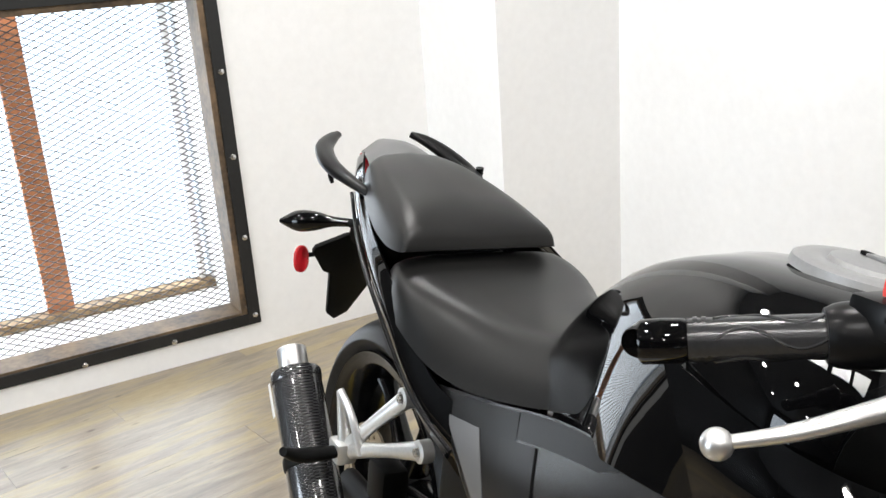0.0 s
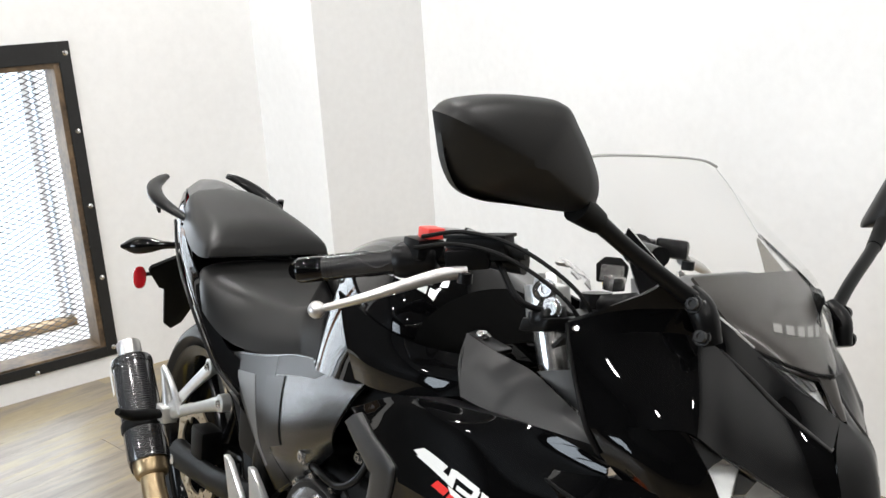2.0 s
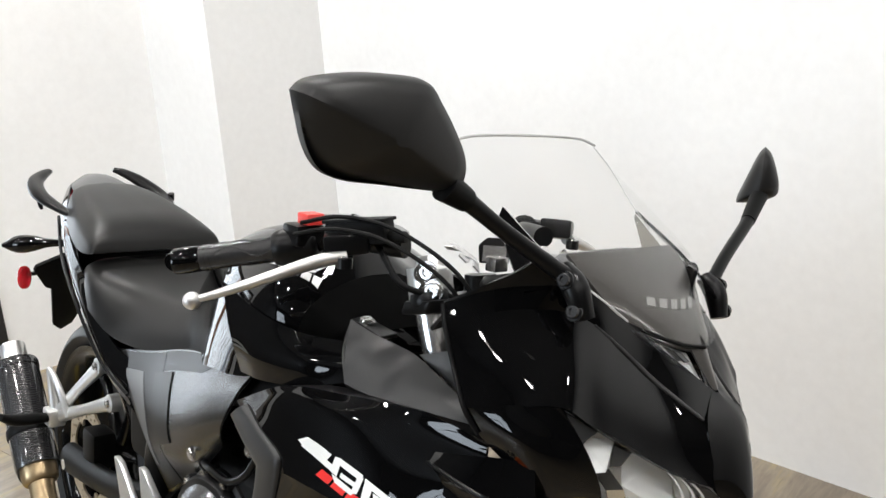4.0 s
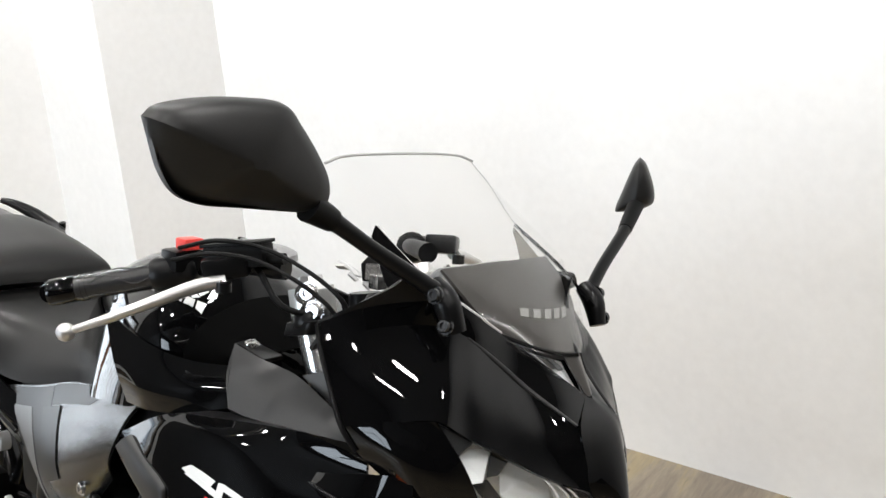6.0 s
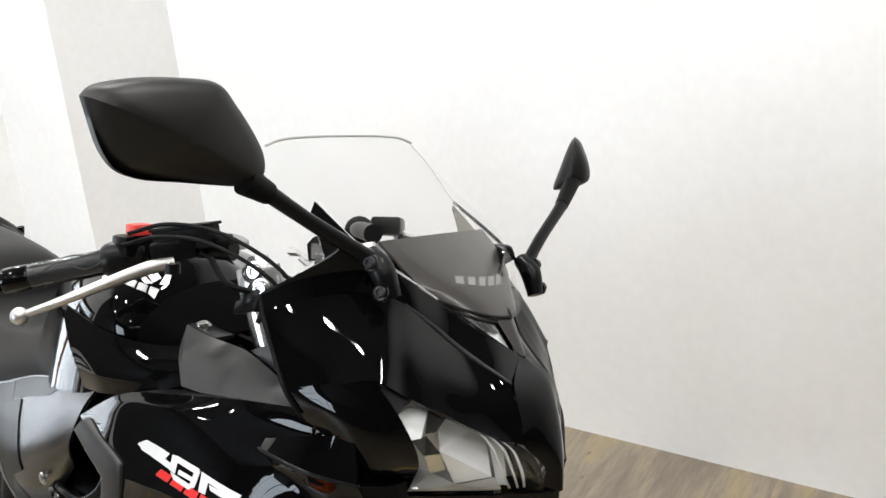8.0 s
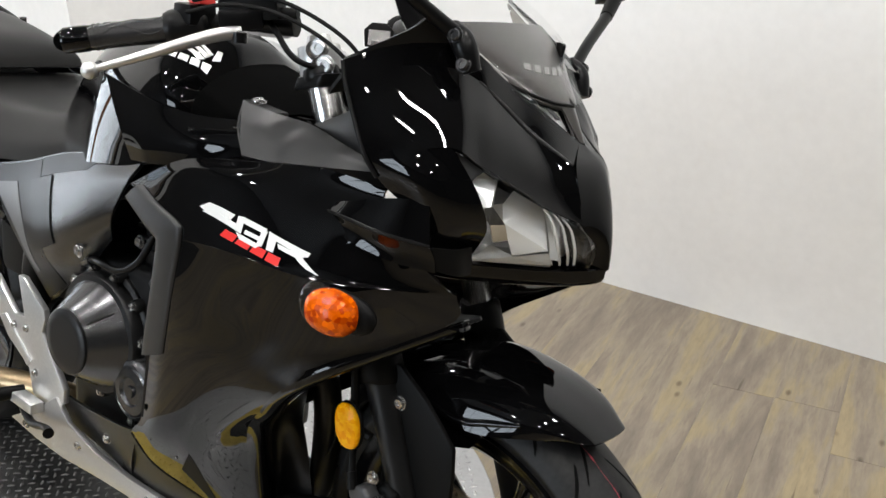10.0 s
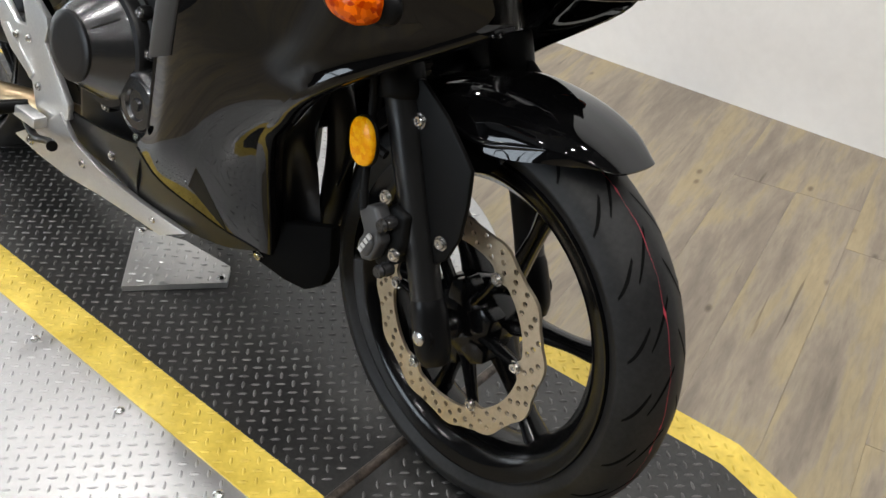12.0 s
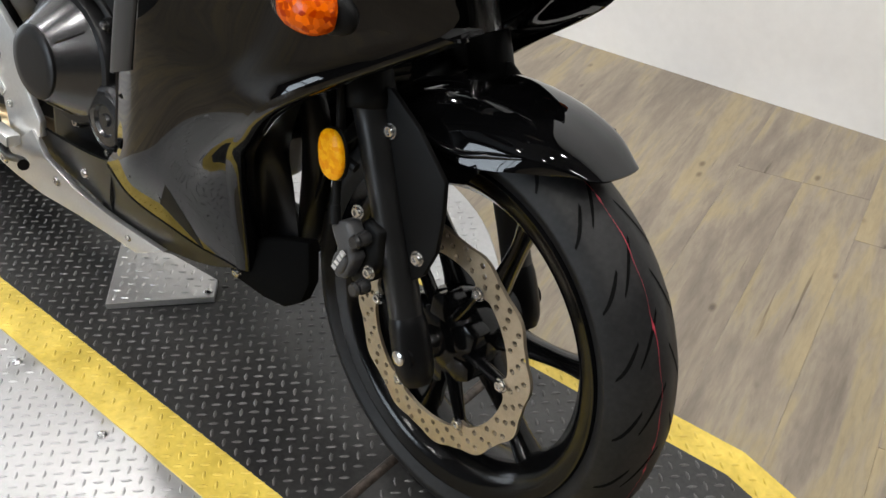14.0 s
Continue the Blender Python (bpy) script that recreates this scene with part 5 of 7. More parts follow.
# satin band at the head of the engine opening, and the folded edge below it
TRIM = [[(-0.4407, -0.2400, 0.7629), (-0.3891, -0.2465, 0.7497), (-0.3424, -0.2520, 0.7394), (-0.3294, -0.2525, 0.7240), (-0.3470, -0.2495, 0.6598), (-0.3669, -0.2455, 0.5915), (-0.3814, -0.2415, 0.5476)],
        [(-0.4560, -0.2410, 0.7517), (-0.4058, -0.2477, 0.7355), (-0.3668, -0.2522, 0.7246), (-0.3567, -0.2527, 0.7123), (-0.3726, -0.2497, 0.6520), (-0.3935, -0.2452, 0.5822), (-0.4079, -0.2412, 0.5377)],
        [(-0.4714, -0.2360, 0.7405), (-0.4226, -0.2430, 0.7213), (-0.3912, -0.2465, 0.7098), (-0.3839, -0.2470, 0.7005), (-0.3982, -0.2440, 0.6442), (-0.4201, -0.2390, 0.5730), (-0.4344, -0.2350, 0.5278)]]
both("opening_trim", shell([[(x + 0.004, y + 0.008, z + 0.003) for x, y, z in TRIM[0]]] + TRIM + [[(x - 0.006, y + 0.022, z - 0.004) for x, y, z in TRIM[2]]], 0.004, 6, 4, (-0.4, 0, 0.55)), GREYPL, fair[0], "satin grey band round the engine opening")
both("opening_edge", shell([[(-0.376, -0.244, 0.70), (-0.400, -0.240, 0.62), (-0.423, -0.233, 0.536), (-0.470, -0.213, 0.415)],
                            [(-0.384, -0.220, 0.70), (-0.408, -0.216, 0.62), (-0.430, -0.209, 0.536), (-0.476, -0.192, 0.415)]], 0.004, 5, 3, (-0.3, 0, 0.55)), SATIN, fair[0])
# blade below the nose; the nose is built as a half and its mirror image
NM, NN = 0.013, 0.50  # mid-plane of the nose, a little off that of the frame, and the width of its far half


def nose_pair(name, body, mat, parent, label="", smooth=True):
    """A part of the nose and its mirror image."""
    return part(name, body, mat, parent, label, smooth), part(name, mirrored(body, NM, NN), mat, parent, label, smooth)


CREASE = [(-0.127, -0.2055, 0.8025), (-0.078, -0.2125, 0.802), (-0.028, -0.2085, 0.797), (0.020, -0.187, 0.791)]
BELOW = [(-0.105, -0.210, 0.785), (-0.060, -0.211, 0.775), (-0.015, -0.198, 0.766), (0.0235, -0.178, 0.7615)]
blade = nose_pair("nose_blade", shell([CREASE, [tuple((a + b) / 2 + d for a, b, d in zip(p, q, (0.001, 0.002, 0))) for p, q in zip(CREASE, BELOW)], BELOW], 0.004, 6, 5, (-0.05, 0, 0.75)), GLOSS, bike, "gloss black blade below the headlamp")
nose_pair("blade_top", shell([CREASE, [(-0.125, -0.200, 0.808), (-0.08, -0.203, 0.820), (-0.03, -0.196, 0.833), (0.010, -0.182, 0.838)]], 0.004, 6, 4, (-0.05, 0, 0.75)), GLOSS, blade[0])
nose_pair("blade_duct", shell([[(0.019, -0.184, 0.789), (0.022, -0.176, 0.763)], [(0.034, -0.160, 0.787), (0.036, -0.155, 0.757)], [(0.036, -0.135, 0.786), (0.034, -0.130, 0.755)]], 0.003, 4, 5, (-0.05, 0, 0.75)), MATTE, blade[0], "black air duct")
# lettering drawn as plain slanting shapes
WHITE_SHAPES = (((10.5, 11.26), (11.43, 14.44), (12.02, 14.04), (11.07, 10.72)), ((11.01, 9.82), (10.5, 11.26), (11.24, 12.14), (11.78, 11.22)), ((11.51, 10.3), (11.28, 11.5), (12.33, 15.0), (12.8, 14.58)),
                ((11.46, 14.8), (11.4, 15.44), (13.02, 15.16), (12.81, 14.52)), ((11.43, 15.34), (11.83, 17.34), (12.36, 17.15), (11.98, 15.29)), ((12.53, 15.54), (12.77, 17.13), (13.14, 16.97), (12.92, 15.47)))
WHITE_REST = (((12.98, 14.71), (13.51, 16.9), (13.93, 16.54), (13.61, 15.1)), ((12.01, 16.99), (12.02, 17.4), (13.58, 17.0), (13.66, 16.52)), ((11.97, 17.53), (12.77, 20.58), (13.26, 20.32), (12.48, 17.52)),
              ((12.07, 17.54), (12.19, 18.17), (13.76, 17.89), (13.71, 17.36)), ((12.78, 18.19), (13.15, 20.33), (13.6, 19.65), (13.21, 18.29)), ((12.97, 19.04), (13.01, 19.77), (15.03, 21.03), (14.5, 20.21)))
RED_SHAPES = (((13.0, 13.61), (13.31, 14.91), (14.11, 14.44), (13.73, 13.0)), ((13.36, 15.14), (13.57, 16.23), (14.53, 15.88), (14.19, 14.69)), ((13.61, 16.42), (13.81, 17.4), (14.88, 17.13), (14.59, 16.09)), ((13.84, 17.58), (14.07, 18.48), (15.49, 18.23), (14.94, 17.31)))
for s in (-1, 1):
    fob = fair[0] if s < 0 else fair[1]
    fl = (lambda b: b) if s < 0 else mirrored
    for k, quad in enumerate(WHITE_SHAPES + WHITE_REST):
        part("white_decal", fl(drape(SIDE_GRID, quad, 0.0004 + 0.00003 * k)), DECALW, fob, smooth=False)
    for quad in RED_SHAPES:
        part("red_decal", fl(drape(SIDE_GRID, quad, 0.0004)), DECALR, fob, smooth=False)

# front turn signals on the fairing
for s in (-1, 1):
    m = Matrix.Translation((-0.049, -0.254 if s < 0 else 0.200, 0.713)) @ Euler((0, radians(6), s * radians(-8))).to_matrix().to_4x4()
    sig = part("front_turn_signal", moved(ball((0.001, 0, 0), (0.0315, 0.022, 0.0235), None, 28, 16, 0.82), m), AMBER, bike, "amber front turn signal")
    part("signal_bezel", moved(ball((-0.010, -s * 0.003, 0.002), (0.034, 0.019, 0.0265), None, 28, 16, 0.85), m), CLEAR, sig)
    part("signal_foot", moved(ball((0.008, -s * 0.014, 0), (0.040, 0.012, 0.022), None, 20, 12, 0.9), m), MATTE, sig)

# -- scoop trim between tank and nose --
SCOOP_LOW = [(-0.289, -0.190, 0.829), (-0.245, -0.193, 0.831), (-0.20, -0.195, 0.8365), (-0.155, -0.196, 0.8425), (-0.10, -0.196, 0.8495), (-0.040, -0.197, 0.8575)]
SCOOP_TOP = [(-0.352, -0.141, 0.885), (-0.298, -0.144, 0.880), (-0.254, -0.143, 0.8775), (-0.205, -0.150, 0.8765), (-0.112, -0.173, 0.866), (-0.045, -0.196, 0.863)]
scoop = both("scoop_trim", shell([SCOOP_TOP, [tuple((a + b) / 2 + d for a, b, d in zip(p, q, (0, -0.003, 0.001))) for p, q in zip(SCOOP_TOP, SCOOP_LOW)], SCOOP_LOW], 0.004, 6, 5, (-0.2, 0, 0.8)), GREYPL, bike, "dark grey scoop trim")
both("scoop_return", shell([SCOOP_LOW, [(x, y + 0.014, z - 0.018) for x, y, z in SCOOP_LOW]], 0.003, 6, 3, (-0.2, 0, 0.8)), SATIN, scoop[0])
both("scoop_end", shell([[(-0.352, -0.141, 0.885), (-0.328, -0.168, 0.857), (-0.289, -0.190, 0.829)], [(-0.365, -0.118, 0.878), (-0.345, -0.145, 0.850), (-0.310, -0.165, 0.822)]], 0.003, 6, 3, (-0.2, 0, 0.8)), GREYPL, scoop[0])
both("scoop_wing", shell([[(-0.215, -0.142, 0.8765), (-0.155, -0.158, 0.898), (-0.088, -0.195, 0.921)], [(-0.190, -0.150, 0.875), (-0.130, -0.170, 0.882), (-0.074, -0.197, 0.897)], [(-0.150, -0.155, 0.866), (-0.110, -0.165, 0.862), (-0.060, -0.188, 0.862)]], 0.004, 5, 5, (-0.2, 0, 0.8)), GREYPL, scoop[0])
both("scoop_shelf", slab([(-0.375, -0.105, 0.881), (-0.353, -0.139, 0.8855), (-0.290, -0.141, 0.8785), (-0.31, -0.10, 0.873)], (0, 0, -0.006), 0.002), SATIN, scoop[0])
bolt_on(scoop[0], (-0.340, -0.126, 0.8825), (0, -0.2, 1), 0.008)

# -- upper cowl --
COWL = [[(-0.104, -0.209, 0.966), (-0.060, -0.172, 0.990), (-0.020, -0.120, 0.995), (-0.011, -0.090, 0.980), (0.000, -0.056, 0.955), (0.031, -0.023, 0.925), (0.0625, 0.008, 0.894)],
        [(-0.095, -0.212, 0.950), (-0.056, -0.174, 0.966), (-0.026, -0.126, 0.968), (-0.007, -0.097, 0.9555), (0.0105, -0.075, 0.933), (0.0375, -0.051, 0.9035), (0.081, -0.029, 0.875)],
        [(-0.080, -0.212, 0.912), (-0.037, -0.187, 0.924), (0.001, -0.151, 0.932), (0.020, -0.122, 0.917), (0.040, -0.094, 0.894), (0.065, -0.063, 0.869), (0.0955, -0.030, 0.843)],
        [(-0.060, -0.212, 0.875), (-0.018, -0.191, 0.885), (0.023, -0.168, 0.8935), (0.040, -0.142, 0.876), (0.062, -0.108, 0.8535), (0.084, -0.072, 0.832), (0.102, -0.028, 0.8125)]]
nose_pair("cowl_side", shell(COWL[1:], 0.004, 6, 7, (-0.1, 0, 0.85)), GLOSS, bike, "gloss black nose cowl")
nose_pair("cowl_top", shell(COWL[:2], 0.004, 6, 4, (-0.1, 0, 0.85)), GLOSS, bike, "gloss black upper edge of the cowl")
nose_pair("cowl_cheek", shell([[(-0.062, -0.212, 0.878), (-0.018, -0.191, 0.887), (0.023, -0.169, 0.8935)],
                               [(-0.050, -0.203, 0.855), (0.004, -0.190, 0.862), (0.0445, -0.151, 0.854)],
                               [(-0.035, -0.193, 0.838), (0.015, -0.181, 0.832), (0.0535, -0.137, 0.814)],
                               [(-0.010, -0.186, 0.822), (0.020, -0.166, 0.800), (0.036, -0.126, 0.786)],
                               [(0.004, -0.182, 0.795), (0.018, -0.150, 0.770), (0.009, -0.112, 0.757)]], 0.004, 5, 5, (-0.1, 0, 0.8)), GLOSS, bike)
part("nose", shell([[(0.0625, 0.007, 0.894), (0.067, 0.012, 0.892), (0.0625, 0.017, 0.894)], [(0.084, -0.027, 0.874), (0.091, NM, 0.871), (0.084, 0.033, 0.874)], [(0.0955, -0.030, 0.842), (0.105, NM, 0.842), (0.0955, 0.0345, 0.842)], [(0.102, -0.028, 0.8125), (0.113, NM, 0.8125), (0.102, 0.034, 0.8125)], [(0.1085, -0.004, 0.785), (0.118, NM, 0.785), (0.1085, 0.031, 0.785)], [(0.1045, 0.0, 0.762), (0.119, NM, 0.757), (0.109, 0.029, 0.762)]], 0.004, 6, 5, (-0.1, 0, 0.85)), GLOSS, bike, "gloss black nose")
part("chin", shell([[(-0.03, -0.160, 0.757), (0.010, -0.112, 0.756), (0.066, -0.024, 0.748), (0.117, NM, 0.758), (0.066, 0.056, 0.748), (0.010, 0.144, 0.756), (-0.03, 0.192, 0.757)],
                    [(-0.035, -0.150, 0.742), (0.002, -0.104, 0.735), (0.060, -0.020, 0.728), (0.107, NM, 0.738), (0.060, 0.052, 0.728), (0.002, 0.136, 0.735), (-0.035, 0.182, 0.742)],
                    [(-0.09, -0.12, 0.735), (-0.05, -0.07, 0.725), (0.0, -0.02, 0.718), (0.04, NM, 0.720), (0.0, 0.052, 0.718), (-0.05, 0.102, 0.725), (-0.09, 0.152, 0.735)]], 0.004, 5, 5, (-0.1, 0, 0.82)), GLOSS, bike, "gloss black chin below the headlamp")
# bevels that catch the light: cowl ridge, rear edge of the cowl, edges of the blade below it
nose_pair("cowl_ridge", tube(COWL[1][3:], [0.0012, 0.0022, 0.0026, 0.0014], 8, 7), GREYPL, bike)
nose_pair("cowl_edge", tube([(-0.103, -0.2085, 0.966), (-0.094, -0.2115, 0.945), (-0.079, -0.2115, 0.912), (-0.060, -0.2115, 0.876), (-0.047, -0.203, 0.852)], 0.0026, 8, 6), SATIN, bike)
nose_pair("blade_edge", tube(CREASE, [0.001, 0.0022, 0.0024, 0.002], 8, 6), SATIN, blade[0])

# headlamp: clear lens, bowl coloured near white for its mirrored light, dark outer field
lens_rows = [[(0.022, -0.166, 0.892), (0.052, -0.123, 0.866), (0.080, -0.080, 0.836), (0.099, -0.030, 0.812)],
             [(0.0435, -0.149, 0.853), (0.060, -0.112, 0.838), (0.086, -0.068, 0.818), (0.105, -0.015, 0.799)],
             [(0.052, -0.135, 0.813), (0.060, -0.100, 0.800), (0.086, -0.055, 0.788), (0.108, -0.004, 0.780)],
             [(0.035, -0.124, 0.786), (0.052, -0.086, 0.776), (0.081, -0.043, 0.770), (0.107, -0.001, 0.769)],
             [(0.009, -0.110, 0.758), (0.036, -0.066, 0.753), (0.068, -0.022, 0.750), (0.104, 0.0, 0.758)]]
LGRID = surface(lens_rows, 6, 6)
PLANES = ((((0.0278, -0.0829, 0.8472), (0.0590, -0.0476, 0.8316), (0.0789, -0.0544, 0.7805), (0.0495, -0.0791, 0.7720), (0.0456, -0.0980, 0.8105)), REFLECT2),
          (((0.0226, -0.1385, 0.8596), (0.0410, -0.1105, 0.8590), (0.0498, -0.1288, 0.8327), (0.0454, -0.1422, 0.8329)), REFLECT2),
          (((0.0326, -0.1261, 0.8260), (0.0398, -0.1122, 0.8296), (0.0529, -0.1034, 0.8112), (0.0548, -0.0982, 0.7934), (0.0453, -0.1126, 0.7909), (0.0434, -0.1189, 0.8107)), REFLECT),
          (((0.0269, -0.0888, 0.7803), (0.0093, -0.1084, 0.7604), (0.0720, -0.0297, 0.7582), (0.0699, -0.0364, 0.7733), (0.0485, -0.0743, 0.7694)), REFLECT2),
          (((0.0619, -0.0471, 0.8289), (0.0747, -0.0335, 0.8201), (0.0812, -0.0316, 0.7657), (0.0760, -0.0422, 0.7680)), REFLECT2),
          (((0.0418, -0.1117, 0.8606), (0.0550, -0.0914, 0.8538), (0.0518, -0.1102, 0.8349), (0.0466, -0.1202, 0.8343)), REFLECT))
for s in (-1, 1):
    fl = (lambda b: b) if s < 0 else (lambda b: mirrored(b, NM, NN))
    lamp_ob = part("headlamp", fl(shell(lens_rows, 0.002, 6, 6, (-0.1, 0, 0.82))), CLEAR, bike, "clear headlamp lens")
    # back wall of the lamp, then the bright planes of its reflector, four coloured near white
    deep = [[(x - 0.052 - 0.006 * math.sin(1.0 + j * 0.9), y * 0.90 + 0.012, z) for x, y, z in r] for j, r in enumerate(lens_rows)]
    part("lamp_bowl", fl(shell(deep, 0.003, 3, 3, (-0.3, 0, 0.82))), REFLECT2, lamp_ob, "lamp bowl, near white in place of mirrored light")
    part("bowl_floor", fl(shell([[(0.008, -0.106, 0.763), (0.034, -0.066, 0.758), (0.064, -0.024, 0.755)], [(-0.024, -0.098, 0.772), (0.000, -0.056, 0.768), (0.028, -0.014, 0.765)]], 0.002, 3, 3, (0, 0, 0.2))), REFLECT3, lamp_ob, smooth=False)
    part("bowl_wall", fl(shell([[(0.030, -0.134, 0.812), (0.020, -0.122, 0.786), (0.004, -0.106, 0.764)], [(-0.008, -0.118, 0.812), (-0.014, -0.108, 0.786), (-0.024, -0.097, 0.772)]], 0.002, 3, 3, (0, -0.3, 0.8))), REFLECT2, lamp_ob, smooth=False)
    for corners, mat in PLANES:
        part("reflector_plane", fl(slab(corners, (-0.0015, 0.0008, -0.0008), 0.0006)), mat, lamp_ob, "bright plane of the reflector", smooth=False)
    # mask at the upper corner, smoked outer field with light ribs
    part("lamp_mask", fl(drape(LGRID, [(0.1, 0.1), (0.2, 4.4), (1.9, 3.2), (4.8, 0.2)], -0.004, 6, 4, sink=0.006)), GREYPL, lamp_ob)
    part("lamp_field", fl(drape(LGRID, [(0.1, 14.4), (0.1, 17.9), (23.9, 17.9), (23.9, 14.6)], -0.005, 4, 8, sink=0.007)), SMOKEG, lamp_ob, "smoked grey outer field")
    for c0, c1 in ((12.2, 12.8), (13.8, 14.0), (15.2, 15.0)):
        part("lamp_rib", fl(drape(LGRID, [(1.2, c0), (1.2, c0 + 0.35), (22.8, c1 + 0.35), (22.8, c1)], -0.0028, 2, 8, sink=0.005)), REFLECT2, lamp_ob)
    part("lens_edge", fl(drape(LGRID, [(23.0, 0.3), (23.0, 11.6), (23.8, 11.6), (23.8, 0.3)], -0.003, 10, 1, sink=0.005)), REFLECT3, lamp_ob)
    # position lamp under the screen
    pos = part("position_lamp", fl(shell([[(0.006, -0.054, 0.949), (0.022, -0.024, 0.939), (0.038, 0.000, 0.931)], [(0.020, -0.042, 0.936), (0.036, -0.017, 0.922), (0.048, 0.003, 0.916)], [(0.036, -0.026, 0.920), (0.050, -0.006, 0.907), (0.0615, 0.009, 0.894)]], 0.003, 5, 5, (-0.1, 0, 0.85))), CLEAR, bike, "clear position lamp below the screen")
    part("position_reflector", fl(shell([[(0.000, -0.050, 0.942), (0.016, -0.022, 0.932), (0.032, 0.002, 0.924)], [(0.029, -0.022, 0.914), (0.043, -0.004, 0.901), (0.055, 0.009, 0.890)]], 0.002, 3, 3, (-0.1, 0, 0.85))), REFLECT3, pos, smooth=False)
    for k in range(4):
        q = lambda a, b: Vector((0.006 + 0.026 * a + 0.023 * b, -0.046 + 0.044 * a + 0.018 * b, 0.942 - 0.014 * a - 0.025 * b))
        part("position_facet", fl(slab([q(0.22 * k, 0.15), q(0.22 * k + 0.16, 0.15), q(0.22 * k + 0.16, 0.8 - 0.1 * k), q(0.22 * k, 0.9 - 0.1 * k)], (-0.003, 0.002, -0.002))), (REFLECT, TRIMG)[k % 2], pos, smooth=False)

# -- screen and inner cowl --
def screen_row(z, xc, half, k, c=-0.25, mid=0.0, n=7):
    return [(xc - k * y * y, mid + y, z + c * y * y) for y in (half * (2 * i / (n - 1) - 1) for i in range(n))]


part("windscreen", shell([screen_row(0.933, 0.047, 0.066, 11.5, 5.0, 0.012), screen_row(0.962, 0.016, 0.082, 5.0, 1.8, 0.012), screen_row(0.995, -0.024, 0.104, 2.4, 0.4, 0.010), screen_row(1.022, -0.060, 0.120, 1.9, -0.1, 0.006), screen_row(1.054, -0.105, 0.130, 2.0, -0.25, 0.002), screen_row(1.090, -0.160, 0.134, 2.1), screen_row(1.113, -0.196, 0.123, 1.6), screen_row(1.122, -0.208, 0.085, 1.6)], 0.003, 4, 5, (-0.5, 0, 0.9)), SCREEN, bike, "clear curved windscreen")
part("screen_rim", tube([(-0.214, -0.118, 1.1125), (-0.214, -0.085, 1.1205), (-0.208, 0, 1.123), (-0.214, 0.085, 1.1205), (-0.214, 0.118, 1.1125)], 0.0016, 6, 5), EDGE, bike, "polished screen edge")
part("screen_rim", tube([(-0.119, -0.121, 1.054), (-0.085, -0.118, 1.030), (-0.045, -0.110, 1.004), (-0.015, -0.088, 0.981), (-0.002, -0.054, 0.955)], 0.0017, 6, 5), EDGE, bike, "polished screen edge")
part("screen_rim", tube([(-0.216, 0.119, 1.110), (-0.195, 0.130, 1.085), (-0.160, 0.135, 1.045), (-0.128, 0.132, 1.020)], 0.0006, 6, 5), EDGE, bike, "polished screen edge")
INNER_ROWS = [screen_row(0.929, 0.040, 0.062, 12.0, 5.5, 0.012), screen_row(0.958, 0.010, 0.075, 5.5, 2.0, 0.012), screen_row(0.990, -0.030, 0.083, 2.5, 0.6, 0.012), screen_row(1.0145, -0.062, 0.086, 1.2, -0.3, 0.012)]
inner = part("inner_cowl", shell(INNER_ROWS, 0.004, 4, 6, (-0.5, 0, 0.8)), INNERC, bike, "dark grey inner cowl under the screen")
part("inner_wing", shell([[(-0.153, 0.135, 1.034), (-0.100, 0.126, 1.000), (-0.048, 0.108, 0.968), (-0.004, 0.083, 0.950)], [(-0.145, 0.128, 1.030), (-0.096, 0.094, 0.992), (-0.045, 0.090, 0.978), (-0.006, 0.072, 0.955)]], 0.003, 5, 4, (-0.3, 0, 0.95)), SMOKE, inner, "smoky side of the inner cowl")
part("nose_strip", shell([[(0.039, -0.001, 0.9305), (0.045, 0.012, 0.930), (0.039, 0.025, 0.9305)], [(0.0625, 0.008, 0.8945), (0.065, 0.013, 0.8935), (0.0625, 0.018, 0.8945)]], 0.003, 5, 5, (-0.1, 0, 0.85)), INNERC, inner)
nose_pair("screen_seam", tube([(-0.004, -0.052, 0.9525), (0.016, -0.030, 0.942), (0.036, -0.006, 0.9345), (0.045, 0.014, 0.9325)], 0.0022, 8, 5), MATTE, bike)
IGRID = surface(INNER_ROWS, 4, 6)
TL_, TR_, BR_, BL_ = (8.86, 7.84), (7.32, 20.14), (6.09, 17.94), (7.5, 6.84)
for k in range(5):
    a, b = k / 5, (k + 0.62) / 5
    at_ = lambda p, q, u: (p[0] + (q[0] - p[0]) * u, p[1] + (q[1] - p[1]) * u)
    part("maker_bar", drape(IGRID, [at_(TL_, TR_, a), at_(TL_, TR_, b), at_(BL_, BR_, b), at_(BL_, BR_, a)], 0.0008, 3, 2, (1, 0, 1)), DECALG, inner, "silver badge bar", smooth=False)
part("screen_cheek", shell([[(-0.045, -0.158, 0.985), (-0.080, -0.146, 1.010), (-0.117, -0.131, 1.045)], [(-0.020, -0.119, 0.996), (-0.066, -0.117, 1.020), (-0.119, -0.124, 1.056)]], 0.004, 5, 5, (-0.3, 0, 1.0)), GLOSS, bike)
part("screen_cheek", shell([[(-0.050, 0.172, 0.948), (-0.090, 0.162, 0.985), (-0.152, 0.140, 1.037)], [(-0.035, 0.140, 0.962), (-0.085, 0.142, 0.998), (-0.153, 0.137, 1.039)]], 0.004, 5, 5, (-0.3, 0, 1.0)), GLOSS, bike)
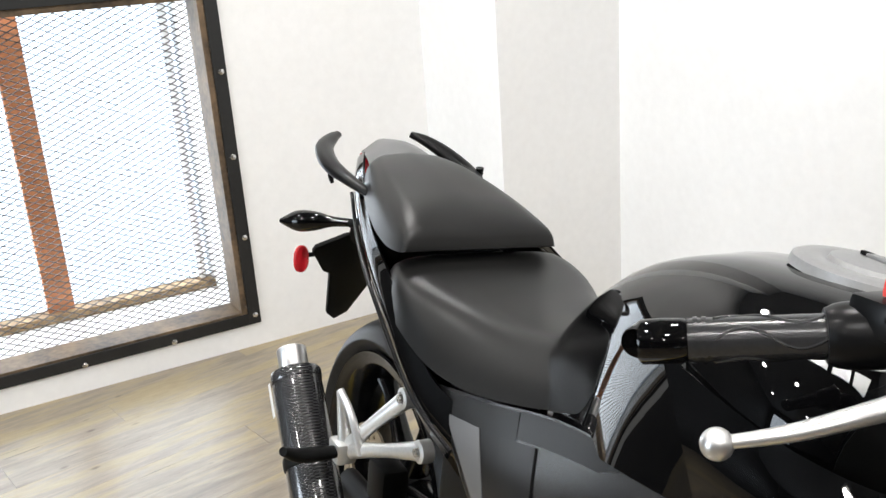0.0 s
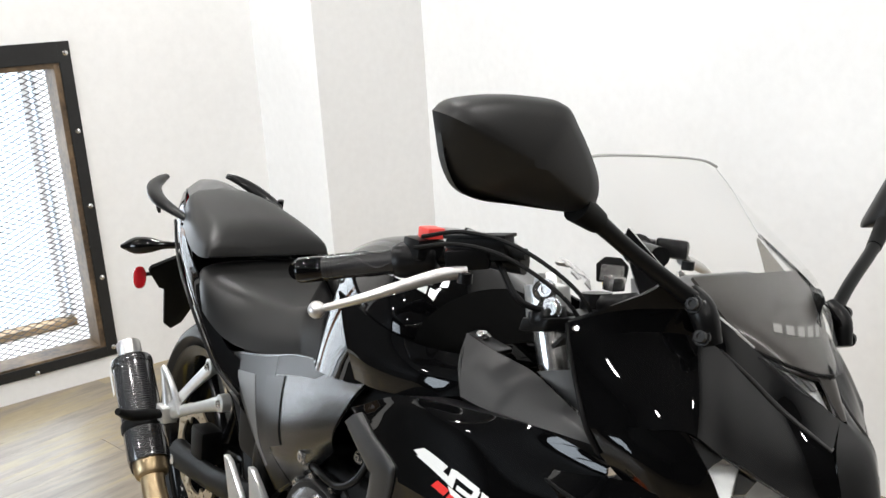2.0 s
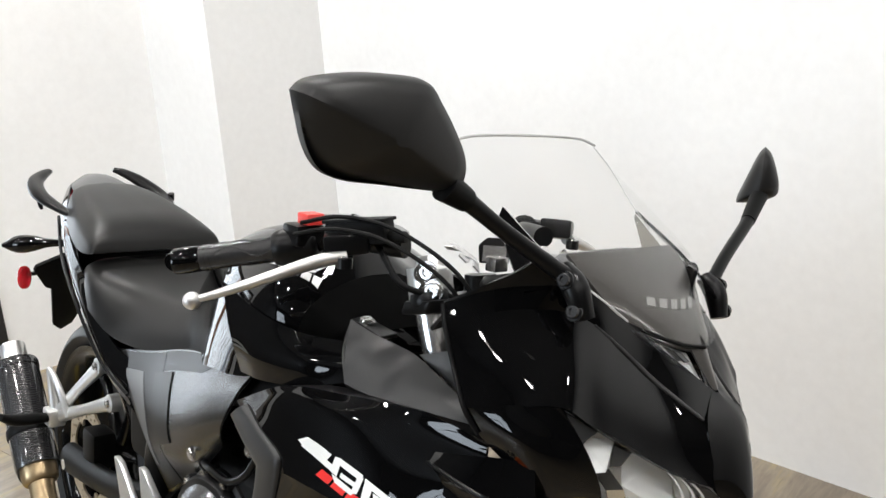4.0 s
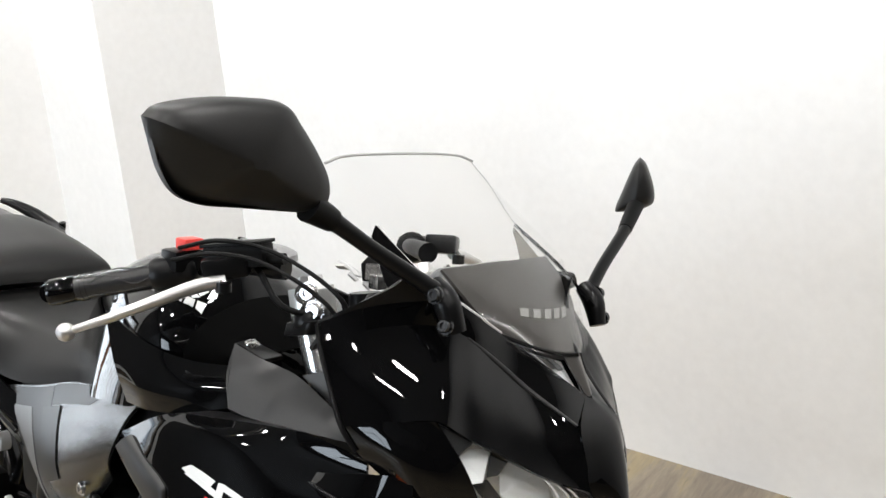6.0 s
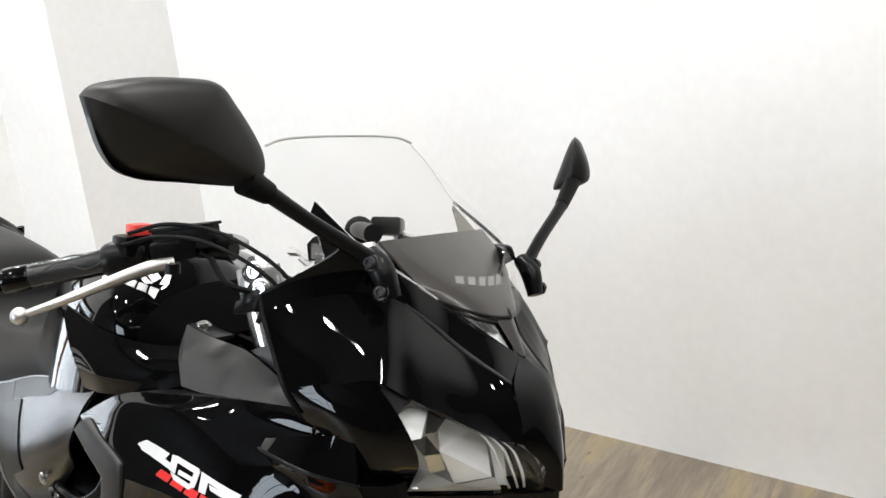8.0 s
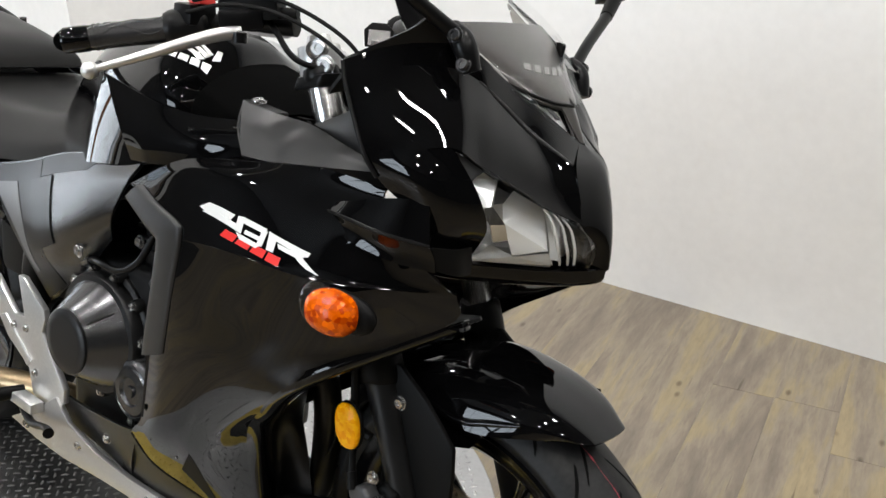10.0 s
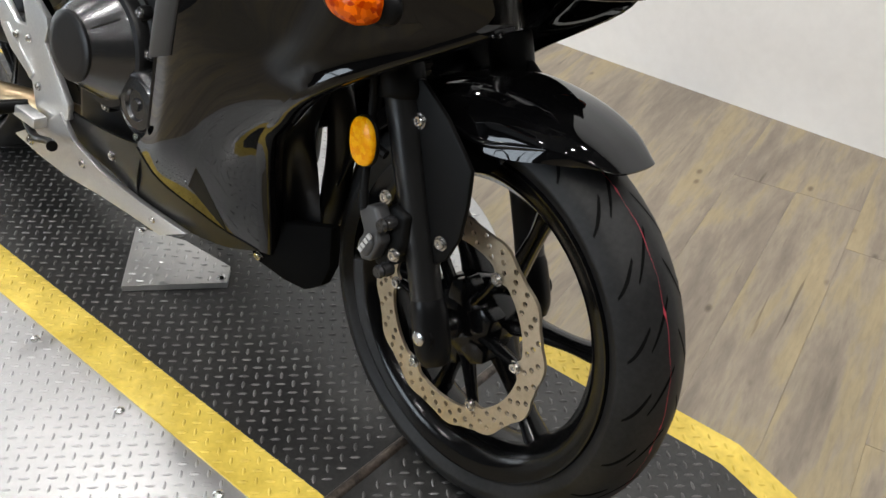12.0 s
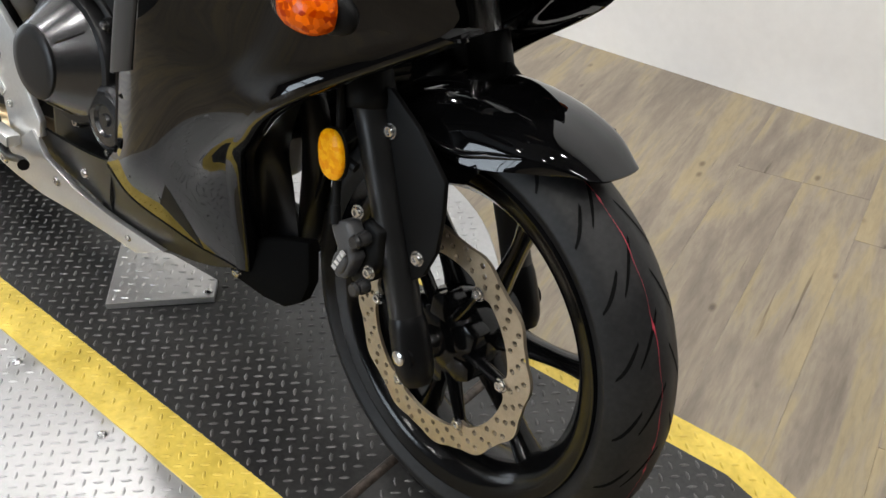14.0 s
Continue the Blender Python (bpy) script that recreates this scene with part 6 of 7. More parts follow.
part("dash_shelf", shell([[(-0.10, -0.200, 0.966), (-0.07, -0.14, 0.99), (-0.06, 0, 1.0), (-0.07, 0.14, 0.99), (-0.10, 0.200, 0.966)], [(-0.16, -0.175, 0.925), (-0.16, -0.10, 0.935), (-0.17, 0, 0.94), (-0.16, 0.10, 0.935), (-0.16, 0.175, 0.925)]], 0.004, 6, 4, (-0.2, 0, 0.8)), MATTE, bike)
part("cowl_shelf", shell([[(-0.104, -0.209, 0.965), (-0.076, -0.187, 0.981), (-0.050, -0.163, 0.990), (-0.020, -0.122, 0.994)], [(-0.1040, -0.2060, 0.9690), (-0.0601, -0.1780, 0.9960), (-0.0409, -0.1650, 1.0092), (-0.0313, -0.1500, 1.0246)]], 0.004, 5, 5, (-0.1, 0, 0.85)), SATIN, bike, "satin black shelf below the mirror arm")
# instrument cluster
part("instrument_cluster", moved(block(-0.02, 0.015, -0.062, 0.062, -0.03, 0.022, 0.01, 3), Matrix.Translation((-0.118, 0.030, 0.978)) @ Euler((0, radians(-38), 0)).to_matrix().to_4x4()), TRIMG, bike, "dark grey instrument cluster")


# -- mirrors --
RIGHT_OUT = [(-0.085, 0.030), (-0.073, 0.040), (-0.035, 0.048), (0.005, 0.0505), (0.033, 0.0485), (0.050, 0.032), (0.068, 0.010), (0.082, -0.012), (0.085, -0.030), (0.077, -0.044), (0.058, -0.0445), (0.0, -0.0405), (-0.035, -0.038), (-0.056, -0.030), (-0.070, -0.012), (-0.079, 0.012)]
LEFT_OUT = [(0.0, 0.052), (-0.010, 0.042), (-0.021, 0.014), (-0.024, -0.005), (-0.020, -0.014), (-0.004, -0.022), (0.022, -0.027), (0.030, -0.024), (0.021, 0.004), (0.008, 0.040)]


def mirror_body(s, c, tilt, out):
    """A wedge-shaped housing: outline seen from ahead, bulged to the front, with a crease across."""
    ring = catmull([(0, a, b) for a, b in out] + [(0, *out[0])], 5)[:-1]
    rings = []
    for k, (sc, dx) in enumerate(((0.94, -0.016), (1.0, -0.010), (1.0, 0.0), (0.965, 0.010), (0.90, 0.0165), (0.72, 0.023), (0.40, 0.028), (0.10, 0.031))):
        rings.append([Vector((dx - (0.45 * max(0.0, -0.006 - 0.42 * p.y * sc - p.z * sc) if dx > 0.005 else 0.0), p.y * sc, p.z * sc)) for p in ring])
    v, f = loft(rings)
    m = Matrix.Translation(c) @ Euler(tilt).to_matrix().to_4x4()
    body = [Vector((p.x, p.y if s < 0 else -p.y, p.z)) for p in v], f
    return moved(body, m), m


for s, c, tilt, out in ((-1, (-0.060, -0.322, 1.128), (radians(-2), radians(4), radians(-4)), RIGHT_OUT), (1, (-0.142, 0.388, 1.068), (radians(0), radians(6), radians(-58)), LEFT_OUT)):
    body, mm = mirror_body(s, c, tilt, out)
    mir = part("mirror_housing", body, MIRRORK, bike, "satin black rear-view mirror", angle=28)
    cy = sum(a for a, b in out) / len(out)
    cz = sum(b for a, b in out) / len(out)
    part("mirror_glass", moved(slab([(-0.0162, (cy + (a - cy) * 0.86) * (1 if s < 0 else -1), cz + (b - cz) * 0.86) for a, b in out], (-0.002, 0, 0)), mm), MIRROR, mir, "mirror glass")
    if s < 0:
        arm = [(-0.050, -0.262, 1.088), (-0.050, -0.235, 1.074), (-0.040, -0.19, 1.043), (-0.018, -0.140, 1.008), (-0.006, -0.128, 0.998)]
    else:
        arm = [(-0.134, 0.376, 1.058), (-0.112, 0.318, 1.025), (-0.09, 0.24, 0.985), (-0.075, 0.195, 0.957), (-0.06, 0.18, 0.95)]
    a_ob = part("mirror_arm", tube(arm, [0.0115, 0.0088, 0.0078, 0.0088, 0.011] if s < 0 else [0.0105, 0.0085, 0.008, 0.0085, 0.0105], 14, 5, flat=1.0), SATIN, mir, "satin black mirror arm")
    part("arm_collar", tube(arm[:2], [0.0145, 0.011] if s < 0 else [0.012, 0.0095], 14), MATTE, a_ob)
    fx, fy, fz = (-0.006, -0.131, 0.995) if s < 0 else (-0.062, 0.185, 0.95)
    part("arm_foot", tube([(fx - 0.02, fy + 0.004, fz + 0.014), (fx, fy, fz), (fx + 0.012, fy - s * 0.004, fz - 0.028)], [0.010, 0.0135, 0.010], 14), SATIN, a_ob)
    bolt_on(a_ob, (fx - 0.002, fy + s * 0.013, fz + 0.008), (0.3, s, 0.3), 0.0065, mat=COVERG)
    bolt_on(a_ob, (fx + 0.010, fy + s * 0.010, fz - 0.020), (0.3, s, 0.3), 0.0065, mat=COVERG)

# -- handlebars --
for s in (-1, 1):
    g0, g1 = Vector((-0.490, s * 0.300, 0.9425)), Vector((-0.408, s * 0.205, 0.968))
    d = (g1 - g0).normalized()
    bar = part("handlebar", tube([g0 + d * 0.02, g1 + d * 0.06, Vector((-0.285, s * 0.115, 0.985))], [0.011, 0.011, 0.014], 14), SATIN, bike, "clip-on handlebar")
    rr = []
    for i in range(27):
        rr.append(0.0155 + (0.0018 if i in (25, 26) else 0))
    part("grip", tube([g0 + d * (0.026 + 0.0041 * i) for i in range(27)], rr, 20, 2), GRIPR, bar, "ribbed black rubber grip")
    for k_ in (0.030, 0.036, 0.128):
        part("grip_ring", tube([g0 + d * k_, g0 + d * (k_ + 0.003)], 0.0165, 20, 2), GRIPR, bar)
    gside = d.cross(Vector((0, 0, 1))).normalized()
    gup = gside.cross(d).normalized()
    for ph in (0.3, 1.5, 2.7, 3.9, 5.1):
        part("grip_rib", tube([g0 + d * (0.044 + 0.076 * q / 8) + (gside * math.cos(ph + 0.5 * math.sin(q * 0.8)) + gup * math.sin(ph + 0.5 * math.sin(q * 0.8))) * 0.0154 for q in range(9)], 0.0012, 6), GRIPR, bar)
    part("bar_end", tube([g0 - d * 0.008, g0 - d * 0.005, g0 + d * 0.022, g0 + d * 0.026], [0.012, 0.0160, 0.0160, 0.014], 20, 2), GLOSS, bar, "gloss black bar end weight")
    sw = part("switch_housing", joined(tube([g1 - d * 0.012, g1 + d * 0.0, g1 + d * 0.035, g1 + d * 0.042], [0.019, 0.023, 0.023, 0.018], 16, 3), moved(block(-0.018, 0.018, -0.02, 0.02, -0.004, 0.022 if s < 0 else 0.012, 0.005), Matrix.Translation(g1 + d * 0.02 + Vector((0.006, 0, 0.006))))), SATIN, bar, "black switch housing")
    if s < 0:
        part("kill_switch", block(-0.392, -0.368, -0.199, -0.174, 1.000, 1.014, 0.003), REDP, sw, "red engine stop switch")
    # lever from the pivot out to the ball end
    lv_pts = [(-0.305, s * 0.185, 0.975), (-0.318, s * 0.215, 0.968), (-0.331, s * 0.258, 0.954), (-0.352, s * 0.304, 0.936), (-0.378, s * 0.337, 0.921)]
    lever = part("brake_lever" if s < 0 else "clutch_lever", tube(lv_pts, [0.0098, 0.0095, 0.0080, 0.0062, 0.0046], 14, 6, flat=0.85), ALUW, bar, "bare aluminium lever with ball end")
    part("lever_ball", ball(lv_pts[-1], (0.0102, 0.0102, 0.0102)), ALUW, lever)
    part("lever_perch", joined(moved(block(-0.026, 0.026, -0.022, 0.022, -0.013, 0.013, 0.005), Matrix.Translation((-0.318, s * 0.175, 0.988)) @ Euler((0, radians(-10), s * radians(-52))).to_matrix().to_4x4()), tube([(-0.300, s * 0.19, 0.962), (-0.300, s * 0.19, 0.974)], 0.009, 12)), SATIN, bar)
    if s < 0:
        part("master_cylinder", moved(joined(block(-0.038, 0.038, -0.015, 0.015, -0.016, 0.010, 0.003), block(-0.040, 0.040, -0.017, 0.017, 0.0095, 0.0135, 0.001), tube([(0.03, 0, -0.008), (0.058, 0, -0.010)], 0.007, 12)), Matrix.Translation((-0.312, -0.163, 1.003)) @ Euler((0, radians(-8), radians(28))).to_matrix().to_4x4()), MATTE, bar, "black brake fluid reservoir")
    part("perch_bolt", ball((-0.302, s * 0.190, 0.9745), (0.006, 0.006, 0.003)), STEEL, lever)
part("throttle_cable", tube([(-0.372, -0.205, 1.004), (-0.32, -0.185, 1.018), (-0.26, -0.160, 1.014), (-0.20, -0.140, 0.992), (-0.165, -0.125, 0.965), (-0.16, -0.11, 0.93)], 0.0026, 8, 6), MATTE, bike, "black throttle cable")
part("throttle_cable", tube([(-0.375, -0.212, 0.99), (-0.32, -0.197, 1.004), (-0.265, -0.172, 1.002), (-0.21, -0.150, 0.982), (-0.175, -0.132, 0.955), (-0.17, -0.115, 0.92)], 0.0026, 8, 6), MATTE, bike, "black throttle cable")
part("bar_hose", tube([(-0.30, -0.150, 0.992), (-0.283, -0.150, 0.979), (-0.258, -0.146, 0.953), (-0.240, -0.130, 0.942), (-0.222, -0.09, 0.935), (-0.20, -0.05, 0.90)], 0.0038, 10, 5), MATTE, bike, "black rubber hose")
part("triple_clamp", joined(slab([(-0.225, -0.130, 0.918), (-0.205, -0.10, 0.922), (-0.20, 0.10, 0.922), (-0.225, 0.130, 0.918), (-0.27, 0.130, 0.908), (-0.30, 0.0, 0.905), (-0.27, -0.130, 0.908)], (0.006, 0, 0.018), 0.004), tube([(-0.27, 0, 0.89), (-0.278, 0, 0.945)], [0.024, 0.02], 16)), SATIN, bike, "black top fork clamp")
for s in (-1, 1):
    cl = part("bar_clamp", joined(tube([(-0.262, s * 0.089, 0.922), (-0.272, s * 0.089, 0.962)], 0.027, 20), block(-0.262, -0.236, min(s * 0.085, s * 0.112), max(s * 0.085, s * 0.112), 0.928, 0.968, 0.004)), ALU, bike, "bare aluminium handlebar clamp")
    for x, y, z in ((-0.2435, -0.1140, 0.9626), (-0.2290, -0.1164, 0.9441)):
        bolt_on(cl, (x, -s * y, z), (0.45, s, 0.1), 0.0095, name="clamp_bolt")
    for bx_, bz_ in ((-0.250, 0.960), (-0.240, 0.940)):
        bolt_on(cl, (bx_, s * 0.113, bz_), (0.6, s * 0.75, 0.1), 0.0095)
    part("preload_cap", tube([(-0.270, s * 0.089, 0.960), (-0.274, s * 0.089, 0.975)], [0.018, 0.014], 8), ALUW, cl)
ign = part("ignition_switch", tube([(-0.228, 0.0, 0.90), (-0.236, 0.0, 0.935), (-0.238, 0.0, 0.945), (-0.240, 0.0, 0.952)], [0.028, 0.028, 0.027, 0.022], 24, 3), SATIN, bike, "ignition switch")
part("key_shaft", block(-0.256, -0.238, -0.014, 0.008, 0.955, 0.973, 0.002), STEEL, ign)
part("key_head", moved(joined(slab([(0, -0.018, 0.0), (0, -0.020, 0.022), (0, -0.010, 0.032), (0, 0.010, 0.032), (0, 0.020, 0.022), (0, 0.018, 0.0)], (0.008, 0, 0), 0.003)), Matrix.Translation((-0.256, 0.0, 0.962)) @ Euler((0, radians(-12), radians(-40))).to_matrix().to_4x4()), MATTE, ign, "black key head")
part("key_plate", moved(slab([(0.0085, -0.015, 0.004), (0.0085, -0.014, 0.024), (0.0085, 0.014, 0.024), (0.0085, 0.015, 0.004)], (0.001, 0, 0)), Matrix.Translation((-0.256, 0.0, 0.960)) @ Euler((0, radians(-12), radians(-40))).to_matrix().to_4x4()), STEEL, ign, smooth=False)
part("key_tag", slab([(-0.275, 0.005, 0.955), (-0.283, 0.012, 0.955), (-0.283, 0.012, 0.982), (-0.275, 0.005, 0.982)], (0.002, 0.002, 0), 0.001), BRASS, ign, "yellowish key tag")

# -- engine --
eng = part("engine", joined(block(-0.78, -0.50, -0.15, 0.15, 0.27, 0.60, 0.02, 3), block(-0.60, -0.42, -0.13, 0.13, 0.55, 0.74, 0.02, 3)), ENGINE, bike, "black coated engine block")
CC, AX = Vector((-0.645, -0.150, 0.477)), (0.06, -1, 0.02)
AXV = Vector(AX).normalized()
AU = AXV.orthogonal().normalized()
AW = AXV.cross(AU)
round_at = lambda c, r, a, h: c + AXV * h + (AU * math.cos(a) + AW * math.sin(a)) * r
part("crankcase_flange", turned([(0.105, -0.02), (0.105, 0.010), (0.100, 0.014), (0.088, 0.014)], CC, AX, 48), ENGINE, eng)
part("cover_ring", turned([(0.098, 0.010), (0.098, 0.028), (0.094, 0.033), (0.084, 0.034)], CC, AX, 56), ENGINE, eng, "black outer ring")
part("clutch_cover", turned([(0.086, 0.033), (0.084, 0.036), (0.080, 0.040), (0.0535, 0.080), (0.051, 0.082)], CC, AX, 56), COVERG, eng, "conical satin grey clutch cover")
part("cover_cap", turned([(0.052, 0.081), (0.0515, 0.085), (0.049, 0.087), (0.036, 0.0875), (0.0001, 0.0875)], CC, AX, 40), ENGINE, eng, "black round cover cap")
for k in range(3):
    a = 2.2 + k * 2.1
    part("cover_rib", tube([round_at(CC, 0.056, a + 0.9, 0.0765), round_at(CC, 0.079, a + 0.9, 0.0415)], 0.0022, 8), COVERG, eng)
for k in range(11):
    a = 2 * math.pi * k / 11 + 0.2
    c = round_at(CC, 0.1005, a, 0.012)
    part("cover_lug", turned([(0.0105, -0.02), (0.0105, 0.008), (0.008, 0.011)], c, AX, 12), ENGINE, eng)
    bolt_on(eng, c + AXV * 0.010, AX, 0.0065)
C2 = Vector((-0.548, -0.150, 0.415))
part("timing_cover", turned([(0.052, -0.01), (0.052, 0.022), (0.046, 0.032), (0.041, 0.034), (0.039, 0.031), (0.037, 0.034), (0.024, 0.036), (0.021, 0.032), (0.010, 0.032), (0.008, 0.036), (0.0001, 0.036)], C2, AX, 36), COVERG, eng, "round satin timing cover")
for a in (0.6, 2.6, 4.2):
    c = round_at(C2, 0.057, a, 0.010)
    part("cover_lug", turned([(0.012, -0.02), (0.012, 0.008), (0.009, 0.012)], c, AX, 12), COVERG, eng)
    bolt_on(eng, c + AXV * 0.011, AX, 0.0075)
part("coolant_hose", tube([(-0.53, -0.14, 0.60), (-0.50, -0.175, 0.60), (-0.46, -0.19, 0.63), (-0.44, -0.18, 0.69)], 0.006, 10, 5), SATIN, bike, "black hose beside the engine")
part("engine_pipe", tube([(-0.50, -0.155, 0.51), (-0.47, -0.175, 0.54), (-0.45, -0.17, 0.58)], 0.008, 10, 4), ENGINE, eng)
for k in range(4):
    bolt_on(eng, (-0.485 - 0.012 * k, -0.165, 0.60 - 0.035 * k), AX, 0.0065)
part("oil_line", tube([(-0.69, -0.165, 0.585), (-0.63, -0.185, 0.60), (-0.575, -0.185, 0.60), (-0.53, -0.18, 0.625), (-0.505, -0.17, 0.67)], 0.0055, 10, 5), SATIN, eng, "black engine hose")
part("line_union", tube([(-0.70, -0.166, 0.578), (-0.672, -0.172, 0.590)], 0.009, 12), COVERG, eng)
for k, (bx_, bz_) in enumerate(((-0.715, 0.60), (-0.665, 0.618), (-0.56, 0.645), (-0.50, 0.535), (-0.515, 0.50))):
    bolt_on(eng, (bx_, -0.158, bz_), AX, 0.0075)
for k in range(6):
    part("cylinder_fin", block(-0.602, -0.418, -0.136, 0.136, 0.62 + 0.018 * k, 0.626 + 0.018 * k, 0.002), ENGINE, eng)
part("frame_spar", joined(tube([(-0.33, -0.12, 0.80), (-0.55, -0.16, 0.74), (-0.78, -0.15, 0.66), (-0.93, -0.13, 0.52), (-0.95, -0.12, 0.38)], 0.024, 12, 5), tube([(-0.33, 0.12, 0.80), (-0.55, 0.16, 0.74), (-0.78, 0.15, 0.66), (-0.93, 0.13, 0.52), (-0.95, 0.12, 0.38)], 0.024, 12, 5)), SATIN, bike, "black steel frame")
radiator = part("radiator", block(-0.335, -0.297, -0.16, 0.16, 0.45, 0.66, 0.006), MATTE, bike, "black radiator behind the front wheel")
for k in range(16):
    part("fin", block(-0.2968, -0.292, -0.155, 0.155, 0.46 + 0.012 * k, 0.465 + 0.012 * k), MATTE, radiator, smooth=False)
for k in (0, 1):
    part("exhaust_header", tube([(-0.42, -0.03 + 0.08 * k, 0.58), (-0.33, -0.035 + 0.08 * k, 0.57), (-0.282, -0.03 + 0.08 * k, 0.48), (-0.296, -0.01 + 0.06 * k, 0.36), (-0.34, 0.01 + 0.03 * k, 0.265), (-0.48, 0.0, 0.235)], 0.021, 14, 5), ENGINE, bike, "dark exhaust header pipe")
part("battery_box", block(-1.10, -0.80, -0.12, 0.12, 0.45, 0.66, 0.02), MATTE, bike)

# -- foot pegs and bare aluminium parts --
for s in (-1, 1):
    y = s * 0.186
    hang = part("footpeg_hanger", slab([(x, y, z) for x, z in ((-1.0, 0.487), (-0.975, 0.484), (-0.908, 0.432), (-0.872, 0.436), (-0.889, 0.507), (-0.873, 0.507), (-0.805, 0.468), (-0.800, 0.452), (-0.813, 0.425), (-0.742, 0.345), (-0.745, 0.318), (-0.825, 0.290), (-0.85, 0.30), (-0.862, 0.345), (-0.935, 0.38), (-0.965, 0.41))], (0, -s * 0.012, 0), 0.003), ALU, bike, "bare cast aluminium footpeg hanger")
    part("hanger_rib", slab([(x, y + s * 0.003, z) for x, z in ((-0.952, 0.418), (-0.935, 0.424), (-0.85, 0.362), (-0.862, 0.348))], (0, -s * 0.006, 0), 0.002), ALU, hang)
    for bx_, bz_ in ((-0.905, 0.412), (-0.862, 0.418), (-0.835, 0.345)):
        bolt_on(hang, (bx_, y + s * 0.0005, bz_), (0, s, 0), 0.0055)
    if s < 0:
        part("heel_blade", slab([(-0.922, -0.192, 0.230), (-0.828, -0.191, 0.282), (-0.762, -0.190, 0.326), (-0.722, -0.190, 0.293), (-0.643, -0.186, 0.270), (-0.552, -0.175, 0.256), (-0.457, -0.152, 0.237), (-0.520, -0.158, 0.207), (-0.587, -0.168, 0.214), (-0.660, -0.176, 0.217), (-0.756, -0.184, 0.2145), (-0.833, -0.190, 0.221)], (0, 0.01, 0), 0.002), ALUW, bike, "bare aluminium belly trim blade")
    part("rider_peg", tube([(-0.87, s * 0.19, 0.30), (-0.885, s * 0.24, 0.298), (-0.895, s * 0.285, 0.30)], [0.011, 0.0125, 0.010], 12), MATTE, hang, "black rubber footpeg")
    part("peg_joint", joined(block(-0.885, -0.80, min(s * 0.19, s * 0.215), max(s * 0.19, s * 0.215), 0.285, 0.305, 0.005)), ALU, hang)
    part("brake_pedal" if s < 0 else "shift_pedal", tube([(-0.86, s * 0.20, 0.285), (-0.80, s * 0.215, 0.275), (-0.73, s * 0.225, 0.295), (-0.70, s * 0.235, 0.30)], [0.009, 0.007, 0.006, 0.009], 10), SATIN, hang)
    for bx_, bz_ in ((-0.86, 0.242), (-0.70, 0.262), (-0.53, 0.232)) if s < 0 else ():
        bolt_on(hang, (bx_, s * (0.193 if bx_ < -0.8 else 0.184 if bx_ < -0.6 else 0.161), bz_), (0, s, 0), 0.007)
    # passenger peg carrier: an open truss
    A, Bp, Cp, Dp = Vector((-1.152, s * 0.152, 0.607)), Vector((-1.080, s * 0.155, 0.556)), Vector((-1.252, s * 0.203, 0.484)), Vector((-1.262, s * 0.214, 0.580))
    truss = part("passenger_peg_carrier", joined(tube([A, A.lerp(Cp, 0.5) + Vector((0, s * 0.006, 0)), Cp], [0.012, 0.009, 0.012], 12, 5, flat=1.2), tube([Bp, Bp.lerp(Cp, 0.5), Cp], [0.013, 0.009, 0.013], 12, 5, flat=1.2), tube([Cp, Dp], [0.012, 0.006], 12), tube([Dp, Dp.lerp(Cp, 0.45) + Vector((0.03, 0, 0.02)), Cp + Vector((0.045, -s * 0.008, 0.012))], [0.006, 0.006, 0.008], 10, 4), turned([(0.016, -0.008), (0.016, 0.010), (0.010, 0.012)], A, (0, s, 0), 16), turned([(0.017, -0.008), (0.017, 0.010), (0.010, 0.012)], Bp, (0, s, 0), 16), block(-1.272, -1.230, min(s * 0.192, s * 0.225), max(s * 0.192, s * 0.225), 0.468, 0.502, 0.006)), ALU, bike, "bare cast aluminium passenger peg carrier")
    bolt_on(truss, A + Vector((0, s * 0.011, 0)), (0, s, 0), 0.007)
    bolt_on(truss, Bp + Vector((0, s * 0.011, 0)), (0, s, 0), 0.007)
    part("passenger_peg", tube([(-1.245, s * 0.222, 0.487), (-1.238, s * 0.25, 0.491), (-1.228, s * 0.29, 0.498), (-1.220, s * 0.316, 0.512)], [0.012, 0.0145, 0.014, 0.009], 14, 4, flat=0.75), MATTE, truss, "black rubber passenger peg")

# -- exhaust --
E0, E1 = Vector((-1.262, -0.232, 0.358)), Vector((-1.452, -0.226, 0.556))
ed = (E1 - E0).normalized()
muf = part("muffler", tube([E0 + ed * q for q in (0.02, 0.03, 0.12, 0.22, 0.245)], [0.0405, 0.043, 0.043, 0.043, 0.041], 28, 2), CARBON, bike, "short carbon fibre muffler")
part("muffler_cap", tube([E0 + ed * q for q in (0.238, 0.244, 0.256, 0.260)], [0.0435, 0.0442, 0.0425, 0.030], 28, 2), CARBON, muf)
part("muffler_outlet", turned([(0.024, 0.250), (0.0255, 0.252), (0.0255, 0.298), (0.0235, 0.300), (0.0215, 0.298), (0.0215, 0.255)], E0, ed, 28), ALUW, muf, "polished outlet tip")
part("muffler_ring", tube([E0 + ed * q for q in (-0.012, -0.006, 0.022, 0.028)], [0.028, 0.034, 0.036, 0.036], 28, 2), BRONZE, muf)
part("muffler_strap", tube([E0 + ed * q for q in (0.088, 0.092, 0.106, 0.110)], [0.044, 0.0455, 0.0455, 0.044], 28, 2), MATTE, muf, "black muffler strap")
